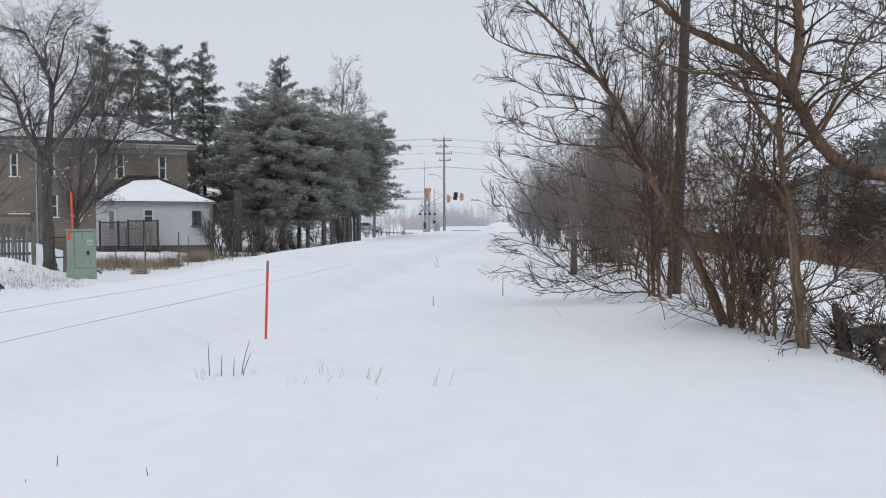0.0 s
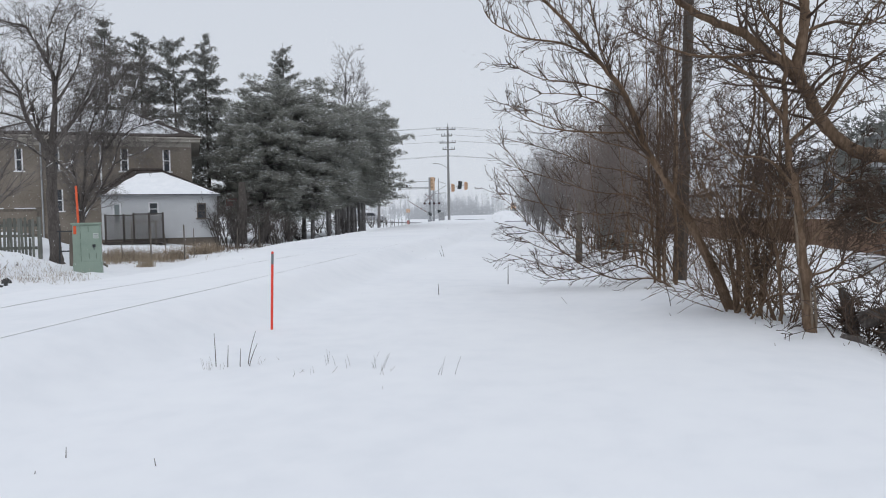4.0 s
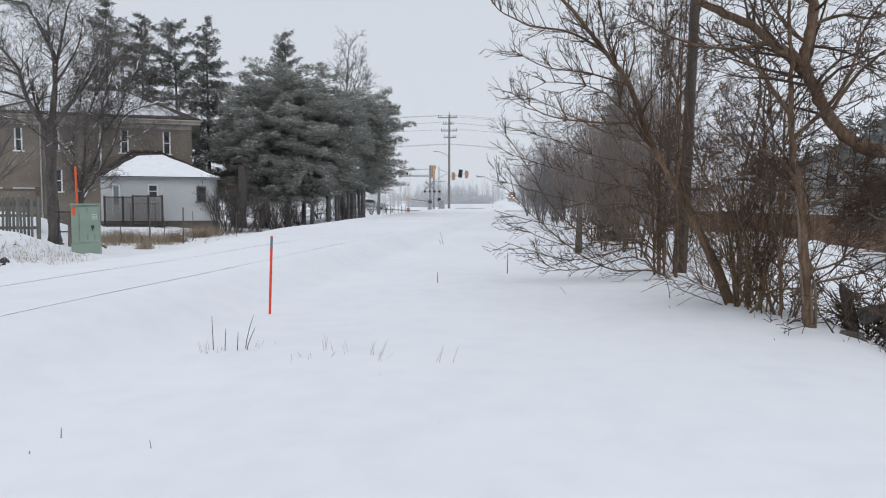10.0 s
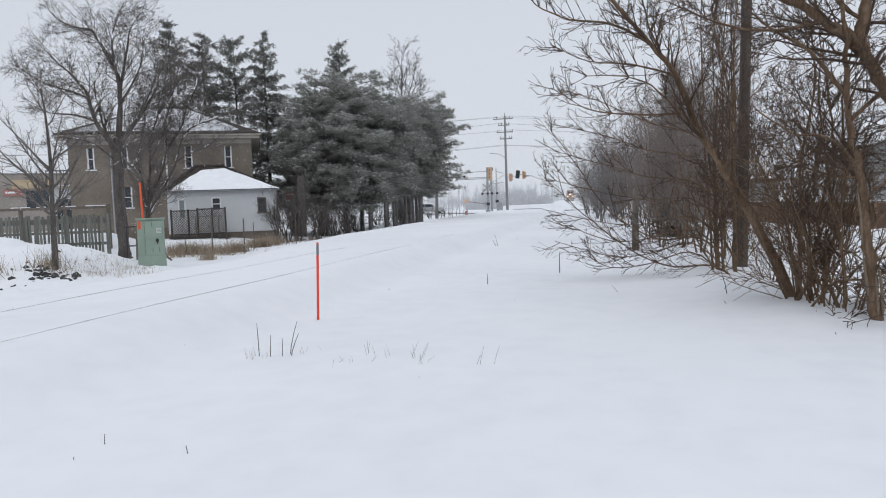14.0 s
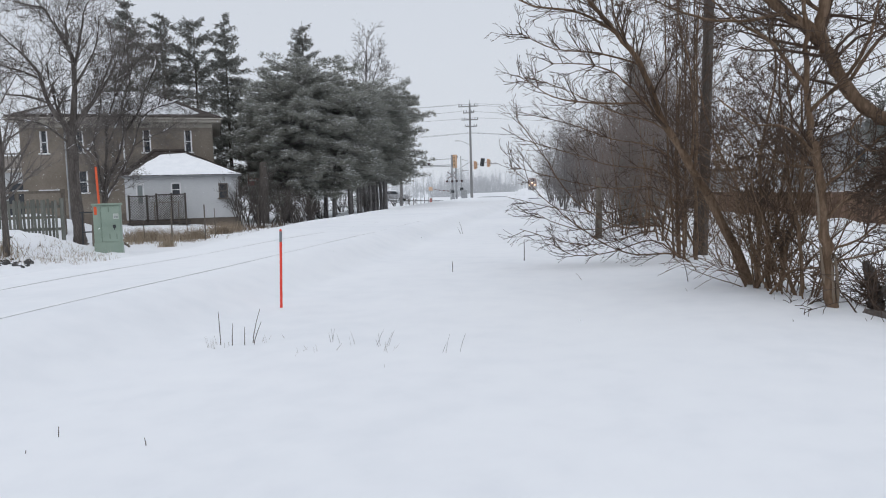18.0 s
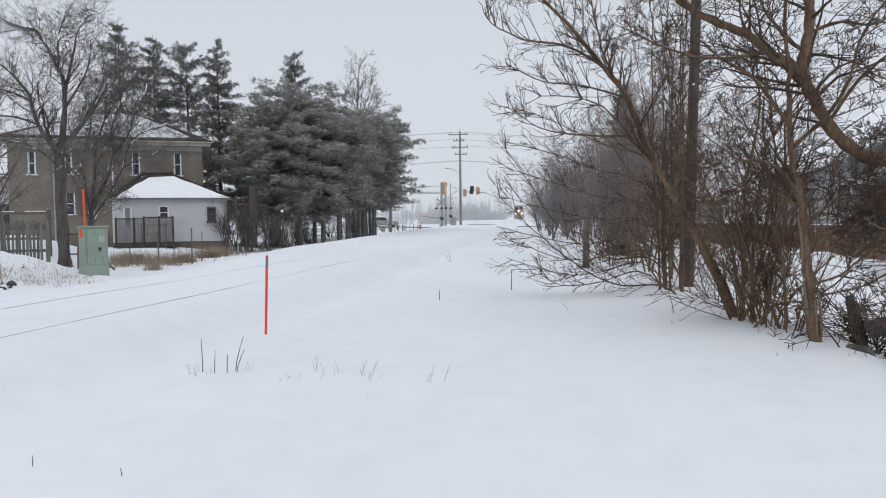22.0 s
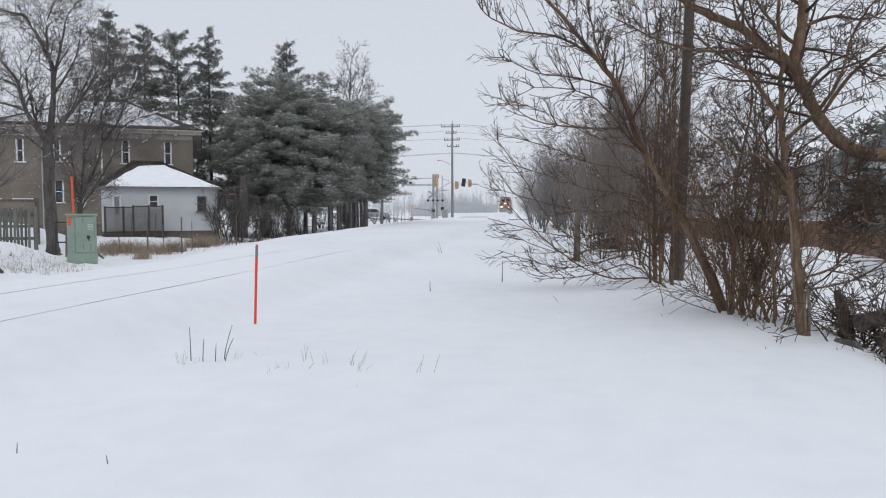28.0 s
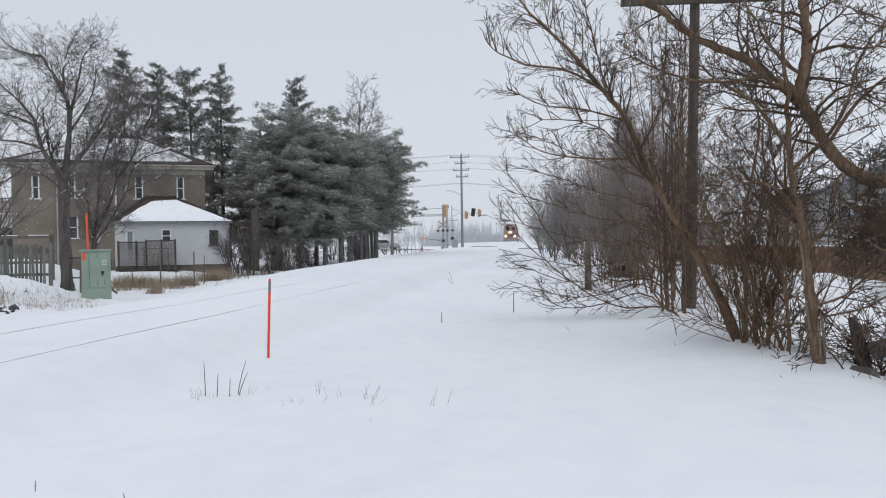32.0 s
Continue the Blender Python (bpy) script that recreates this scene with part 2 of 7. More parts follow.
ROCK = material("dark_rubble", [(0.045, 0.044, 0.043), (0.11, 0.107, 0.105)], 0.95, 6, 40, 0.6)
HOUSE_GREY = material("grey_vinyl_siding", [(0.29, 0.295, 0.30), (0.36, 0.365, 0.37)], 0.7, 0.6, 12, 0.2)
FLAKE = material("snowflake", [(0.88, 0.89, 0.91), (0.94, 0.95, 0.96)], 0.9, 2, 10, 0.0)
CAR_WHITE = material("silver_white_car_paint", [(0.33, 0.34, 0.36), (0.42, 0.43, 0.45)], 0.3, 1, 10, 0.0, spec=0.5)
TYRE = material("black_tyre_rubber", [(0.02, 0.02, 0.02), (0.04, 0.04, 0.04)], 0.9, 4, 30, 0.2)
SIGN_WHITE = material("white_sign_face", [(0.72, 0.72, 0.72), (0.8, 0.8, 0.8)], 0.5, 4, 30, 0.0)
STICKER = material("pale_sun_bleached_sticker", [(0.46, 0.50, 0.46), (0.56, 0.60, 0.56)], 0.5, 8, 60, 0.0)
PALE_WOOD = material("pale_split_wood", [(0.16, 0.125, 0.095), (0.26, 0.205, 0.155)], 0.9, 6, 40, 0.4, stretch=(1, 1, 0.2))
# Pale grey-green base colour stands in for sky reflected in the door glass.
PALE_GLASS = material("sky_pale_glass", [(0.20, 0.23, 0.23), (0.29, 0.32, 0.32)], 0.15, 2, 12, 0.0, spec=0.6)
SHOP = material("brown_shop_wall", [(0.27, 0.24, 0.215), (0.35, 0.32, 0.29)], 0.9, 0.4, 8, 0.2)
SHOP_YELLOW = material("ochre_shop_fascia", [(0.42, 0.33, 0.21), (0.50, 0.40, 0.27)], 0.7, 0.6, 8, 0.1)
# Haze is put into this pale base colour and its faint emission.
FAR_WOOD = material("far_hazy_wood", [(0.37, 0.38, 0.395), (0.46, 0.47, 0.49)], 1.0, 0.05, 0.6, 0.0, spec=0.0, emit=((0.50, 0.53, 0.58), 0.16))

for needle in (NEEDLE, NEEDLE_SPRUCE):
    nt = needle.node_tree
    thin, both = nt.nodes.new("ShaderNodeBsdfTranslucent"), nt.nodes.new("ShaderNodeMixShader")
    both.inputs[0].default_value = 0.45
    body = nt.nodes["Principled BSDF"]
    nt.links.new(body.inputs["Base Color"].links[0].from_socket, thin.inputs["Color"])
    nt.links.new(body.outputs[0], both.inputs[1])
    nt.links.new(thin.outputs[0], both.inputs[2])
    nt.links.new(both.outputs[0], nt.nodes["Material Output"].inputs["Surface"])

# ---- shaping helpers ----
def part(name, bm, mat, parent=None, label=""):
    """Links a bmesh (or raw mesh lists) as one mesh object under parent."""
    me = bpy.data.meshes.new(name)
    if isinstance(bm, Soup):
        me.from_pydata(bm.v, [], bm.f)
        if bm.smooth:
            me.shade_smooth()
    else:
        bm.normal_update()
        bm.to_mesh(me)
        bm.free()
    me.materials.append(mat)
    ob = new(name, me)
    if parent is not None:
        ob.parent = parent
    if label:
        ob["label"] = label
    return ob


def shared(name, me, parent, m):
    ob = new(name, me)
    ob.parent = parent
    ob.matrix_local = m
    return ob


def thing(name, m, label, category, group="", kind=""):
    ob = new(name)
    ob.empty_display_size = 0.2
    ob.matrix_world = m
    return tagged(ob, label, category, group, kind)


class Soup:
    """Plain lists of vertices and faces, for quick large meshes."""

    def __init__(self, smooth=True):
        self.v, self.f, self.smooth = [], [], smooth

    def tube(self, pts, radii, sides=5, cap=True):
        base = len(self.v)
        up = Vector((0.13, 0.31, 0.94))
        for i, p in enumerate(pts):
            a, b = pts[max(0, i - 1)], pts[min(len(pts) - 1, i + 1)]
            d = (b - a).normalized()
            s = d.cross(up)
            if s.length < 1e-3:
                s = d.cross(Vector((1, 0, 0)))
            s.normalize()
            w = d.cross(s)
            for k in range(sides):
                g = 2 * math.pi * k / sides
                self.v.append(tuple(p + radii[i] * (math.cos(g) * s + math.sin(g) * w)))
        for i in range(len(pts) - 1):
            for k in range(sides):
                a, b = base + i * sides + k, base + i * sides + (k + 1) % sides
                self.f.append((a, b, b + sides, a + sides))
        if cap:
            e = base + (len(pts) - 1) * sides
            self.f.append(tuple(e + k for k in range(sides)))
            self.f.append(tuple(base + k for k in reversed(range(sides))))

    def tris(self, verts):
        """verts: array n x 3 x 3 of separate triangles."""
        base = len(self.v)
        self.v.extend(map(tuple, verts.reshape(-1, 3).tolist()))
        self.f.extend((base + 3 * i, base + 3 * i + 1, base + 3 * i + 2) for i in range(len(verts)))


def box(bm, x0, x1, y0, y1, z0, z1, bevel=0.0, m=None):
    g = bmesh.ops.create_cube(bm, size=1.0)["verts"]
    bmesh.ops.transform(bm, verts=g, matrix=Matrix.Translation(((x0 + x1) / 2, (y0 + y1) / 2, (z0 + z1) / 2)) @ Matrix.Diagonal((x1 - x0, y1 - y0, z1 - z0, 1)))
    if bevel:
        edges = list({e for v in g for e in v.link_edges})
        g = bmesh.ops.bevel(bm, geom=edges, offset=bevel, segments=2, profile=0.7, affect="EDGES")["verts"]
    if m is not None:
        bmesh.ops.transform(bm, verts=[v for v in g if v.is_valid], matrix=m)
    return bm


def boxed(*a, bevel=0.0):
    return box(bmesh.new(), *a, bevel=bevel)


def rod(bm, a, b, r0, r1=None, sides=10):
    a, b = Vector(a), Vector(b)
    g = bmesh.ops.create_cone(bm, cap_ends=True, segments=sides, radius1=r0, radius2=r0 if r1 is None else r1, depth=(b - a).length)["verts"]
    turn = (b - a).to_track_quat("Z", "Y").to_matrix().to_4x4()
    bmesh.ops.transform(bm, verts=g, matrix=Matrix.Translation((a + b) / 2) @ turn)
    return bm


def rodded(a, b, r0, r1=None, sides=10):
    return rod(bmesh.new(), a, b, r0, r1, sides)


def prism(bm, outline, y0, y1):
    """An outline in x, z pushed from y0 to y1."""
    f = [bm.verts.new((x, y0, z)) for x, z in outline]
    b = [bm.verts.new((x, y1, z)) for x, z in outline]
    bm.faces.new(f)
    bm.faces.new(list(reversed(b)))
    for i in range(len(f)):
        j = (i + 1) % len(f)
        bm.faces.new((f[j], f[i], b[i], b[j]))
    bmesh.ops.recalc_face_normals(bm, faces=bm.faces[:])
    return bm


# ---- ground ----
def smooth(a, b, x):
    t = np.clip((x - a) / (b - a), 0, 1)
    return t * t * (3 - 2 * t)


def track_x(y):
    return -5.38 - 0.010 * np.maximum(0, np.asarray(y, float) - 40)


def ridge_x(y):
    return np.interp(y, [-50, 14, 22, 38, 90, 130], [-7.2, -7.2, -8.9, -10.4, -14.0, -15.5])


MOUNDS = [(-26.1, 112.5, 5.0, 3.0, 0.42), (-20.8, 25.8, 2.4, 1.3, 0.85), (-24.0, 24.5, 2.5, 1.2, 0.8),
          (-13.6, 15.4, 1.2, 1.1, 0.34), (-16.5, 16.6, 1.9, 1.4, 1.02), (-13.9, 17.3, 1.7, 1.2, 0.56), (-11.6, 14.4, 0.9, 0.8, 0.12),
          (6.25, 17.0, 0.8, 1.5, 0.66), (7.0, 24.0, 1.6, 3.0, 0.45), (5.2, 15.5, 1.3, 1.6, 0.36), (9.3, 15.5, 1.2, 1.8, 0.4),
          (-11.5, 27.0, 3.0, 3.0, 0.05), (-30.0, 119.0, 10.0, 0.9, 0.5), (2.0, 129.5, 22.0, 1.2, 0.9), (-34.0, 130.0, 18.0, 1.2, 0.8)]


def ground_z(x, y):
    x, y = np.asarray(x, float), np.asarray(y, float)
    xt = track_x(y)
    z = -0.22 + 0.18 * smooth(35, 75, y) - 0.26 * smooth(82, 112, y) + 0 * x
    bed = smooth(ridge_x(y) - 1.6, ridge_x(y) + 0.1, x) * (1 - smooth(xt + 0.95, xt + 1.95, x))
    z = z + bed * (0.155 - z)
    left = 1 - smooth(ridge_x(y) - 3.2, ridge_x(y) - 0.4, x)
    z = z - left * (0.16 + 0.25 * smooth(26, 45, y) * (1 - smooth(95, 115, y)))
    z = z + 0.34 * smooth(-16, -19, x) * (1 - smooth(37, 46, y)) * smooth(20, 30, y)
    # the snow lip by the thicket and the hollow behind it
    edge = 2.75 + 0.02 * (y - 8) + 0.25 * np.sin(y * 0.9)
    lip = (1 - smooth(14, 22, y)) * smooth(-4, 3, y)
    z = z + lip * (0.10 * np.exp(-((x - edge + 0.8) / 1.3) ** 2) - 0.28 * smooth(edge, edge + 1.0, x))
    for mx, my, sx, sy, h in MOUNDS:
        z = z + h * np.exp(-((x - mx) / sx) ** 2 - ((y - my) / sy) ** 2)
    rough = (1 - smooth(-11.6, -10.8, x)) * (1 - smooth(18.5, 20, y)) * smooth(9, 12, y)
    z = z + rough * (0.05 * np.sin(4.1 * x + 1.7 * y) * np.sin(3.3 * y - 2.2 * x) + 0.03 * np.sin(9.7 * x - 3.1 * y) * np.sin(8.3 * y + 4.2 * x))
    z = z + 0.009 * np.clip(y - 140, 0, 260) + 0.012 * np.sin(0.9 * x + 0.5 * y) * np.sin(0.37 * y - 0.2 * x) + 0.003 * np.sin(2.3 * x - 1.1 * y)
    return z


def gz(x, y):
    return float(ground_z(x, y))


def build_ground():
    xs = np.unique(np.concatenate([np.linspace(-1500, -60, 25), np.linspace(-60, -18, 60), np.linspace(-18, 13, 190), np.linspace(13, 60, 40), np.linspace(60, 1500, 25)]))
    ys = np.unique(np.concatenate([np.linspace(-400, -6, 20), np.linspace(-6, 26, 190), np.linspace(26, 60, 80), np.linspace(60, 140, 110), np.linspace(140, 2500, 40)]))
    gx, gy = np.meshgrid(xs, ys)
    pts = np.stack([gx, gy, ground_z(gx, gy)], -1).reshape(-1, 3)
    w, h = len(xs), len(ys)
    i = (np.arange(h - 1)[:, None] * w + np.arange(w - 1)).ravel()
    s = Soup()
    s.v = pts.tolist()
    s.f = np.stack([i, i + 1, i + w + 1, i + w], -1).tolist()
    ground = part("ground", s, SNOW)
    tagged(ground, "smooth fresh snow over a flat field and low rail bed", "snow ground", kind="structure")
    return ground


build_ground()


def build_road():
    s = Soup()
    ys, xs = (118.6, 126.6), np.linspace(-140, 110, 60)
    for x in xs:
        z = max(gz(x, ys[0]), gz(x, ys[1]), gz(x, 122.5)) + 0.03
        s.v += [(x, ys[0], z), (x, ys[1], z), (x, ys[0], z - 0.4), (x, ys[1], z - 0.4)]
    for i in range(len(xs) - 1):
        a = 4 * i
        s.f += [(a, a + 4, a + 5, a + 1), (a + 2, a + 6, a + 4, a), (a + 1, a + 5, a + 7, a + 3)]
    tagged(part("road", s, ASPHALT), "salted wet grey asphalt road crossing the railway", "road", kind="structure")


build_road()


def build_rail(side, shown):
    """A rail almost buried in snow: web side bare, head capped with snow."""
    t = thing("rail", pose(0, 0, 0), "pale steel rail almost buried in snow", "rail", "railway rails", "structure")
    steel, cap = Soup(False), Soup()
    ys = np.concatenate([np.linspace(-40, 60, 200), np.linspace(61, 400, 60)])
    for i, y in enumerate(ys):
        x = float(track_x(y)) + side * 0.753
        z = gz(x, y)
        top = z + shown - 0.0042 * float(smooth(13, 30, y)) + 0.0016 * math.sin(y * 0.9) + 0.0012 * math.sin(y * 4.3 + side)
        steel.v += [(x - 0.036, y, z - 0.15), (x - 0.036, y, top), (x + 0.036, y, top), (x + 0.036, y, z - 0.15)]
        h = top + 0.007 + 0.003 * math.sin(y * 3.1 + side)
        cap.v += [(x - 0.040, y, top + 0.002), (x - 0.015, y, h), (x + 0.015, y, h), (x + 0.037, y, top + 0.002)]
        if i:
            for s in (steel, cap):
                a = 4 * (i - 1)
                s.f += [(a + k, a + k + 1, a + k + 5, a + k + 4) for k in range(3)]
    part("rail_steel", steel, RAIL, t)
    part("snow_cap", cap, SNOW_CAP, t, "thin line of snow on the rail head")


build_rail(1, 0.0030)
build_rail(-1, 0.0018)

# ---- trees ----
def side_way(rng, d, spread):
    """A direction turned from d by about spread degrees, to any side."""
    s = d.cross(Vector((rng.uniform(-1, 1), rng.uniform(-1, 1), rng.uniform(-1, 1))))
    s = s.normalized() if s.length > 1e-3 else Vector((1, 0, 0))
    a = radians(spread * rng.uniform(0.7, 1.3))
    return (d * math.cos(a) + s * math.sin(a)).normalized()


TWIG_MIN, LOWEST = [0.0024], [0.15]


def grow(rng, soups, level, p, d, length, r, plan):
    """A tapering branch and its side branches. plan, level by level: (children, spread, share of length, wiggle, rise, sides)."""
    kids, spread, share, wiggle, rise, sides = plan[level]
    n = max(4, min(9, int(length / 0.17) + 2))
    if level >= 2:
        n = min(n, 6)
    pts, radii, ways = [p.copy()], [r], [d]
    for i in range(1, n):
        d = (d + Vector((rng.gauss(0, wiggle), rng.gauss(0, wiggle), rng.gauss(0, wiggle) + rise))).normalized()
        p = p + d * (length / (n - 1))
        pts.append(p.copy())
        radii.append(max(TWIG_MIN[0], r * (1 - 0.82 * i / (n - 1))))
        ways.append(d)
    soups[min(level, 1)].tube(pts, radii, sides, level == 0)
    if len(soups) > 2 and level < 3:
        for i in range(n - 1):
            if radii[i] > 0.008 and ways[i + 1].z < 0.86 and rng.random() < 0.30:
                up = Vector((0, 0, radii[i] * 0.75))
                soups[2].tube([pts[i] + up * 0.4, pts[i].lerp(pts[i + 1], 0.3) + up, pts[i].lerp(pts[i + 1], 0.7) + up * 0.95, pts[i + 1] + up * 0.4], [0.004, radii[i] * 0.75, radii[i] * 0.7, 0.004], 5, False)
    if level + 1 < len(plan):
        for k in range(kids if kids < 2 else rng.randint(int(kids * 0.75), int(kids * 1.25 + 0.5))):
            f = rng.uniform(0.15 if level else LOWEST[0], 0.98)
            i = min(n - 2, int(f * (n - 1)))
            q = pts[i].lerp(pts[i + 1], f * (n - 1) - i)
            grow(rng, soups, level + 1, q, side_way(rng, ways[i], spread), length * share * rng.uniform(0.6, 1.15) * (1.1 - 0.55 * f), max(TWIG_MIN[0] * 1.35, radii[i] * 0.54), plan)


def along(rng, soups, guide, r0, r1, plan, kids, length, spread=55, sides=7, start=0.2, bias=None):
    """A trunk or limb bent through a few guide points, with side branches along it."""
    g = [Vector(q) for q in guide]
    pts = []
    for i in range(len(g) - 1):
        a, b, c, e = g[max(0, i - 1)], g[i], g[i + 1], g[min(len(g) - 1, i + 2)]
        for k in range(4):
            t = k / 4
            pts.append(0.5 * (2 * b + (c - a) * t + (2 * a - 5 * b + 4 * c - e) * t * t + (3 * b - a - 3 * c + e) * t ** 3) + Vector((rng.gauss(0, 0.01), rng.gauss(0, 0.01), 0)))
    pts.append(g[-1])
    n = len(pts)
    radii = [(r0 + (r1 - r0) * (i / (n - 1)) ** 0.8) * (1 + 0.09 * math.sin(2.3 * i + 7 * r0 * n) + rng.gauss(0, 0.035)) * (1 + 0.55 * math.exp(-i / 1.8) * (r0 > 0.06)) for i in range(n)]
    soups[0].tube(pts, radii, sides)
    for k in range(kids):
        f = rng.uniform(start, 1.0)
        i = min(n - 2, int(f * (n - 1)))
        d = side_way(rng, (pts[i + 1] - pts[i]).normalized(), spread)
        if bias is not None:
            d = (d + Vector(bias)).normalized()
        grow(rng, soups, 1, pts[i].lerp(pts[i + 1], 0.5), d, length * rng.uniform(0.5, 1.15) * (1.12 - 0.45 * f), max(TWIG_MIN[0] * 2.4, min(0.020, radii[i] * 0.38)), plan)


def tree_thing(name, soups, mats, m, label, category, group=""):
    t = thing(name, m, label, category, group)
    for nm, s, mat in zip(("trunk", "crown", "snow_cover"), soups, (*mats, SNOW_CAP)):
        if s.v:
            ob = part(nm, s, mat, t)
            if nm == "snow_cover":
                tagged(ob, "snow lying along the limbs", kind="stuff")
    return t


PLAN_CROWN = [(13, 46, 0.50, 0.12, 0.01, 6), (8, 48, 0.52, 0.17, 0.03, 4), (4, 46, 0.52, 0.19, 0.02, 3), (0, 0, 0, 0.2, 0.01, 3)]
PLAN_YOUNG = [(24, 50, 0.46, 0.03, 0.01, 7), (8, 38, 0.45, 0.09, 0.04, 4), (4, 40, 0.5, 0.14, 0.03, 3), (0, 0, 0, 0.16, 0.02, 3)]
PLAN_CRAB = [(0, 0, 0, 0, 0, 6), (5, 50, 0.62, 0.16, 0.01, 5), (4, 50, 0.6, 0.18, 0.01, 4), (2, 46, 0.55, 0.2, 0.01, 3), (0, 0, 0, 0.2, 0.0, 3)]
PLAN_TWIST = [(8, 50, 0.55, 0.15, 0.01, 5), (4, 48, 0.6, 0.19, 0.0, 4), (2, 46, 0.55, 0.2, 0.01, 3), (0, 0, 0, 0.2, 0.0, 3)]
PLAN_BARE = [(10, 38, 0.5, 0.07, 0.02, 5), (7, 38, 0.52, 0.09, 0.03, 4), (4, 36, 0.5, 0.10, 0.02, 3), (0, 0, 0, 0.1, 0.01, 3)]
PLAN_SHRUB = [(8, 30, 0.46, 0.09, 0.03, 5), (5, 38, 0.5, 0.15, 0.03, 4), (3, 40, 0.5, 0.17, 0.02, 3), (0, 0, 0, 0.2, 0.01, 3)]
PLAN_BUSH = [(9, 44, 0.52, 0.10, 0.03, 5), (4, 42, 0.58, 0.10, 0.04, 4), (1, 40, 0.55, 0.12, 0.03, 3), (0, 0, 0, 0.15, 0.02, 3)]
PLAN_LIMB = [(0, 0, 0, 0, 0, 6), (6, 40, 0.62, 0.08, 0.05, 5), (3, 40, 0.60, 0.09, 0.05, 4), (1, 36, 0.55, 0.10, 0.05, 3), (0, 0, 0, 0.12, 0.03, 3)]
PLAN_BOUGH = [(0, 0, 0, 0, 0, 5), (4, 38, 0.62, 0.06, 0.085, 4), (1, 36, 0.55, 0.08, 0.07, 3), (0, 0, 0, 0.10, 0.05, 3)]
PLAN_CANE = [(7, 42, 0.45, 0.14, -0.02, 5), (4, 42, 0.5, 0.17, 0.0, 4), (0, 0, 0, 0.2, 0.0, 3)]
PLAN_FAR = [(17, 36, 0.40, 0.05, 0.02, 5), (7, 36, 0.45, 0.12, 0.05, 4), (5, 38, 0.5, 0.15, 0.03, 3), (0, 0, 0, 0.2, 0.0, 3)]


def bare_tree(seed, height, r, plan, name, mats, m, label, category, group="", stems=1, lean=0.1, first=0.62):
    rng = random.Random(seed)
    soups = [Soup(), Soup()]
    for k in range(stems):
        a = rng.uniform(0, 6.28)
        q = lean * (1 if stems > 1 else rng.uniform(0.3, 1))
        d = Vector((math.cos(a) * q, math.sin(a) * q, 1)).normalized()
        o = Vector((math.cos(a), math.sin(a), 0)) * (0.05 * stems ** 0.5 if stems > 1 else 0)
        grow(rng, soups, 0, o - d * (0.35 if stems > 1 else 0.15), d, height * first * rng.uniform(0.85, 1.1) if stems > 1 else height * first, r * (rng.uniform(0.55, 1) if stems > 1 else 1), plan)
    return tree_thing(name, soups, mats, m, label, category, group)


def forked_tree(seed, fork, limbs, length, r, spread, plan, mats, m, label, group=""):
    """A short trunk that forks into long rising limbs."""
    rng = random.Random(seed)
    soups = [Soup(), Soup(), Soup()]
    top = Vector((rng.gauss(0, 0.06), rng.gauss(0, 0.06), fork))
    pts = [Vector((0, 0, -0.3)), Vector((0.02, 0, fork * 0.3)), Vector((top.x * 0.6, top.y * 0.6, fork * 0.7)), top]
    soups[0].tube(pts, [r * 1.15, r, r * 0.9, r * 0.85], 9)
    for k in range(limbs):
        a = 6.283 * (k + rng.uniform(-0.3, 0.3)) / limbs
        q = math.tan(radians(spread * rng.uniform(0.35, 1.15)))
        d = Vector((math.cos(a) * q, math.sin(a) * q, 1)).normalized()
        p = pts[1].lerp(top, rng.uniform(0.3, 1.0)) if k else top
        grow(rng, soups, 0, p, d if k else Vector((0.04, 0, 1)).normalized(), length * rng.uniform(0.75, 1.1), r * (0.34 + 0.18 * rng.random()) if k else r * 0.7, plan)
    return tree_thing("bare_tree", soups, mats, m, label, "tree", group)


def needles(rng, centres, ways, count, length, width, droop=0.0):
    """Tufts of narrow needle sprays about each centre."""
    c, w = np.repeat(centres, count, 0), np.repeat(ways, count, 0)
    d = w + rng.normal(0, 0.62, c.shape)
    d[:, 2] -= droop
    d /= np.linalg.norm(d, axis=1)[:, None]
    s = np.cross(d, rng.normal(0, 1, c.shape))
    s /= np.linalg.norm(s, axis=1)[:, None] + 1e-9
    b = c + rng.normal(0, length * 0.28, c.shape)
    ln = length * rng.uniform(0.6, 1.2, (len(c), 1))
    return np.stack([b - s * width, b + s * width, b + d * ln], 1)


def flat_flecks(rng, centres, count, size):
    """Small flat flecks of snow lying about each centre."""
    c = np.repeat(centres, count, 0) + rng.normal(0, size * 0.75, (len(centres) * count, 3)) * (1, 1, 0.35)
    a = rng.uniform(0, 6.283, len(c))
    out = []
    for k in range(3):
        g = a + k * 2.094 + rng.normal(0, 0.35, len(c))
        r = size * rng.uniform(0.45, 1.15, len(c))
        out.append(c + np.stack([np.cos(g) * r, np.sin(g) * r, rng.normal(0, size * 0.22, len(c))], -1))
    return np.stack(out, 1)


def crown_parts(t, wood, green, white, mats):
    part("trunk", wood, mats[0], t)
    tagged(part("crown", green, mats[1], t), kind="stuff")
    if white.v:
        tagged(part("snow_cover", white, SNOW_CAP, t, "light snow caught on the needles"), kind="stuff")
    return t


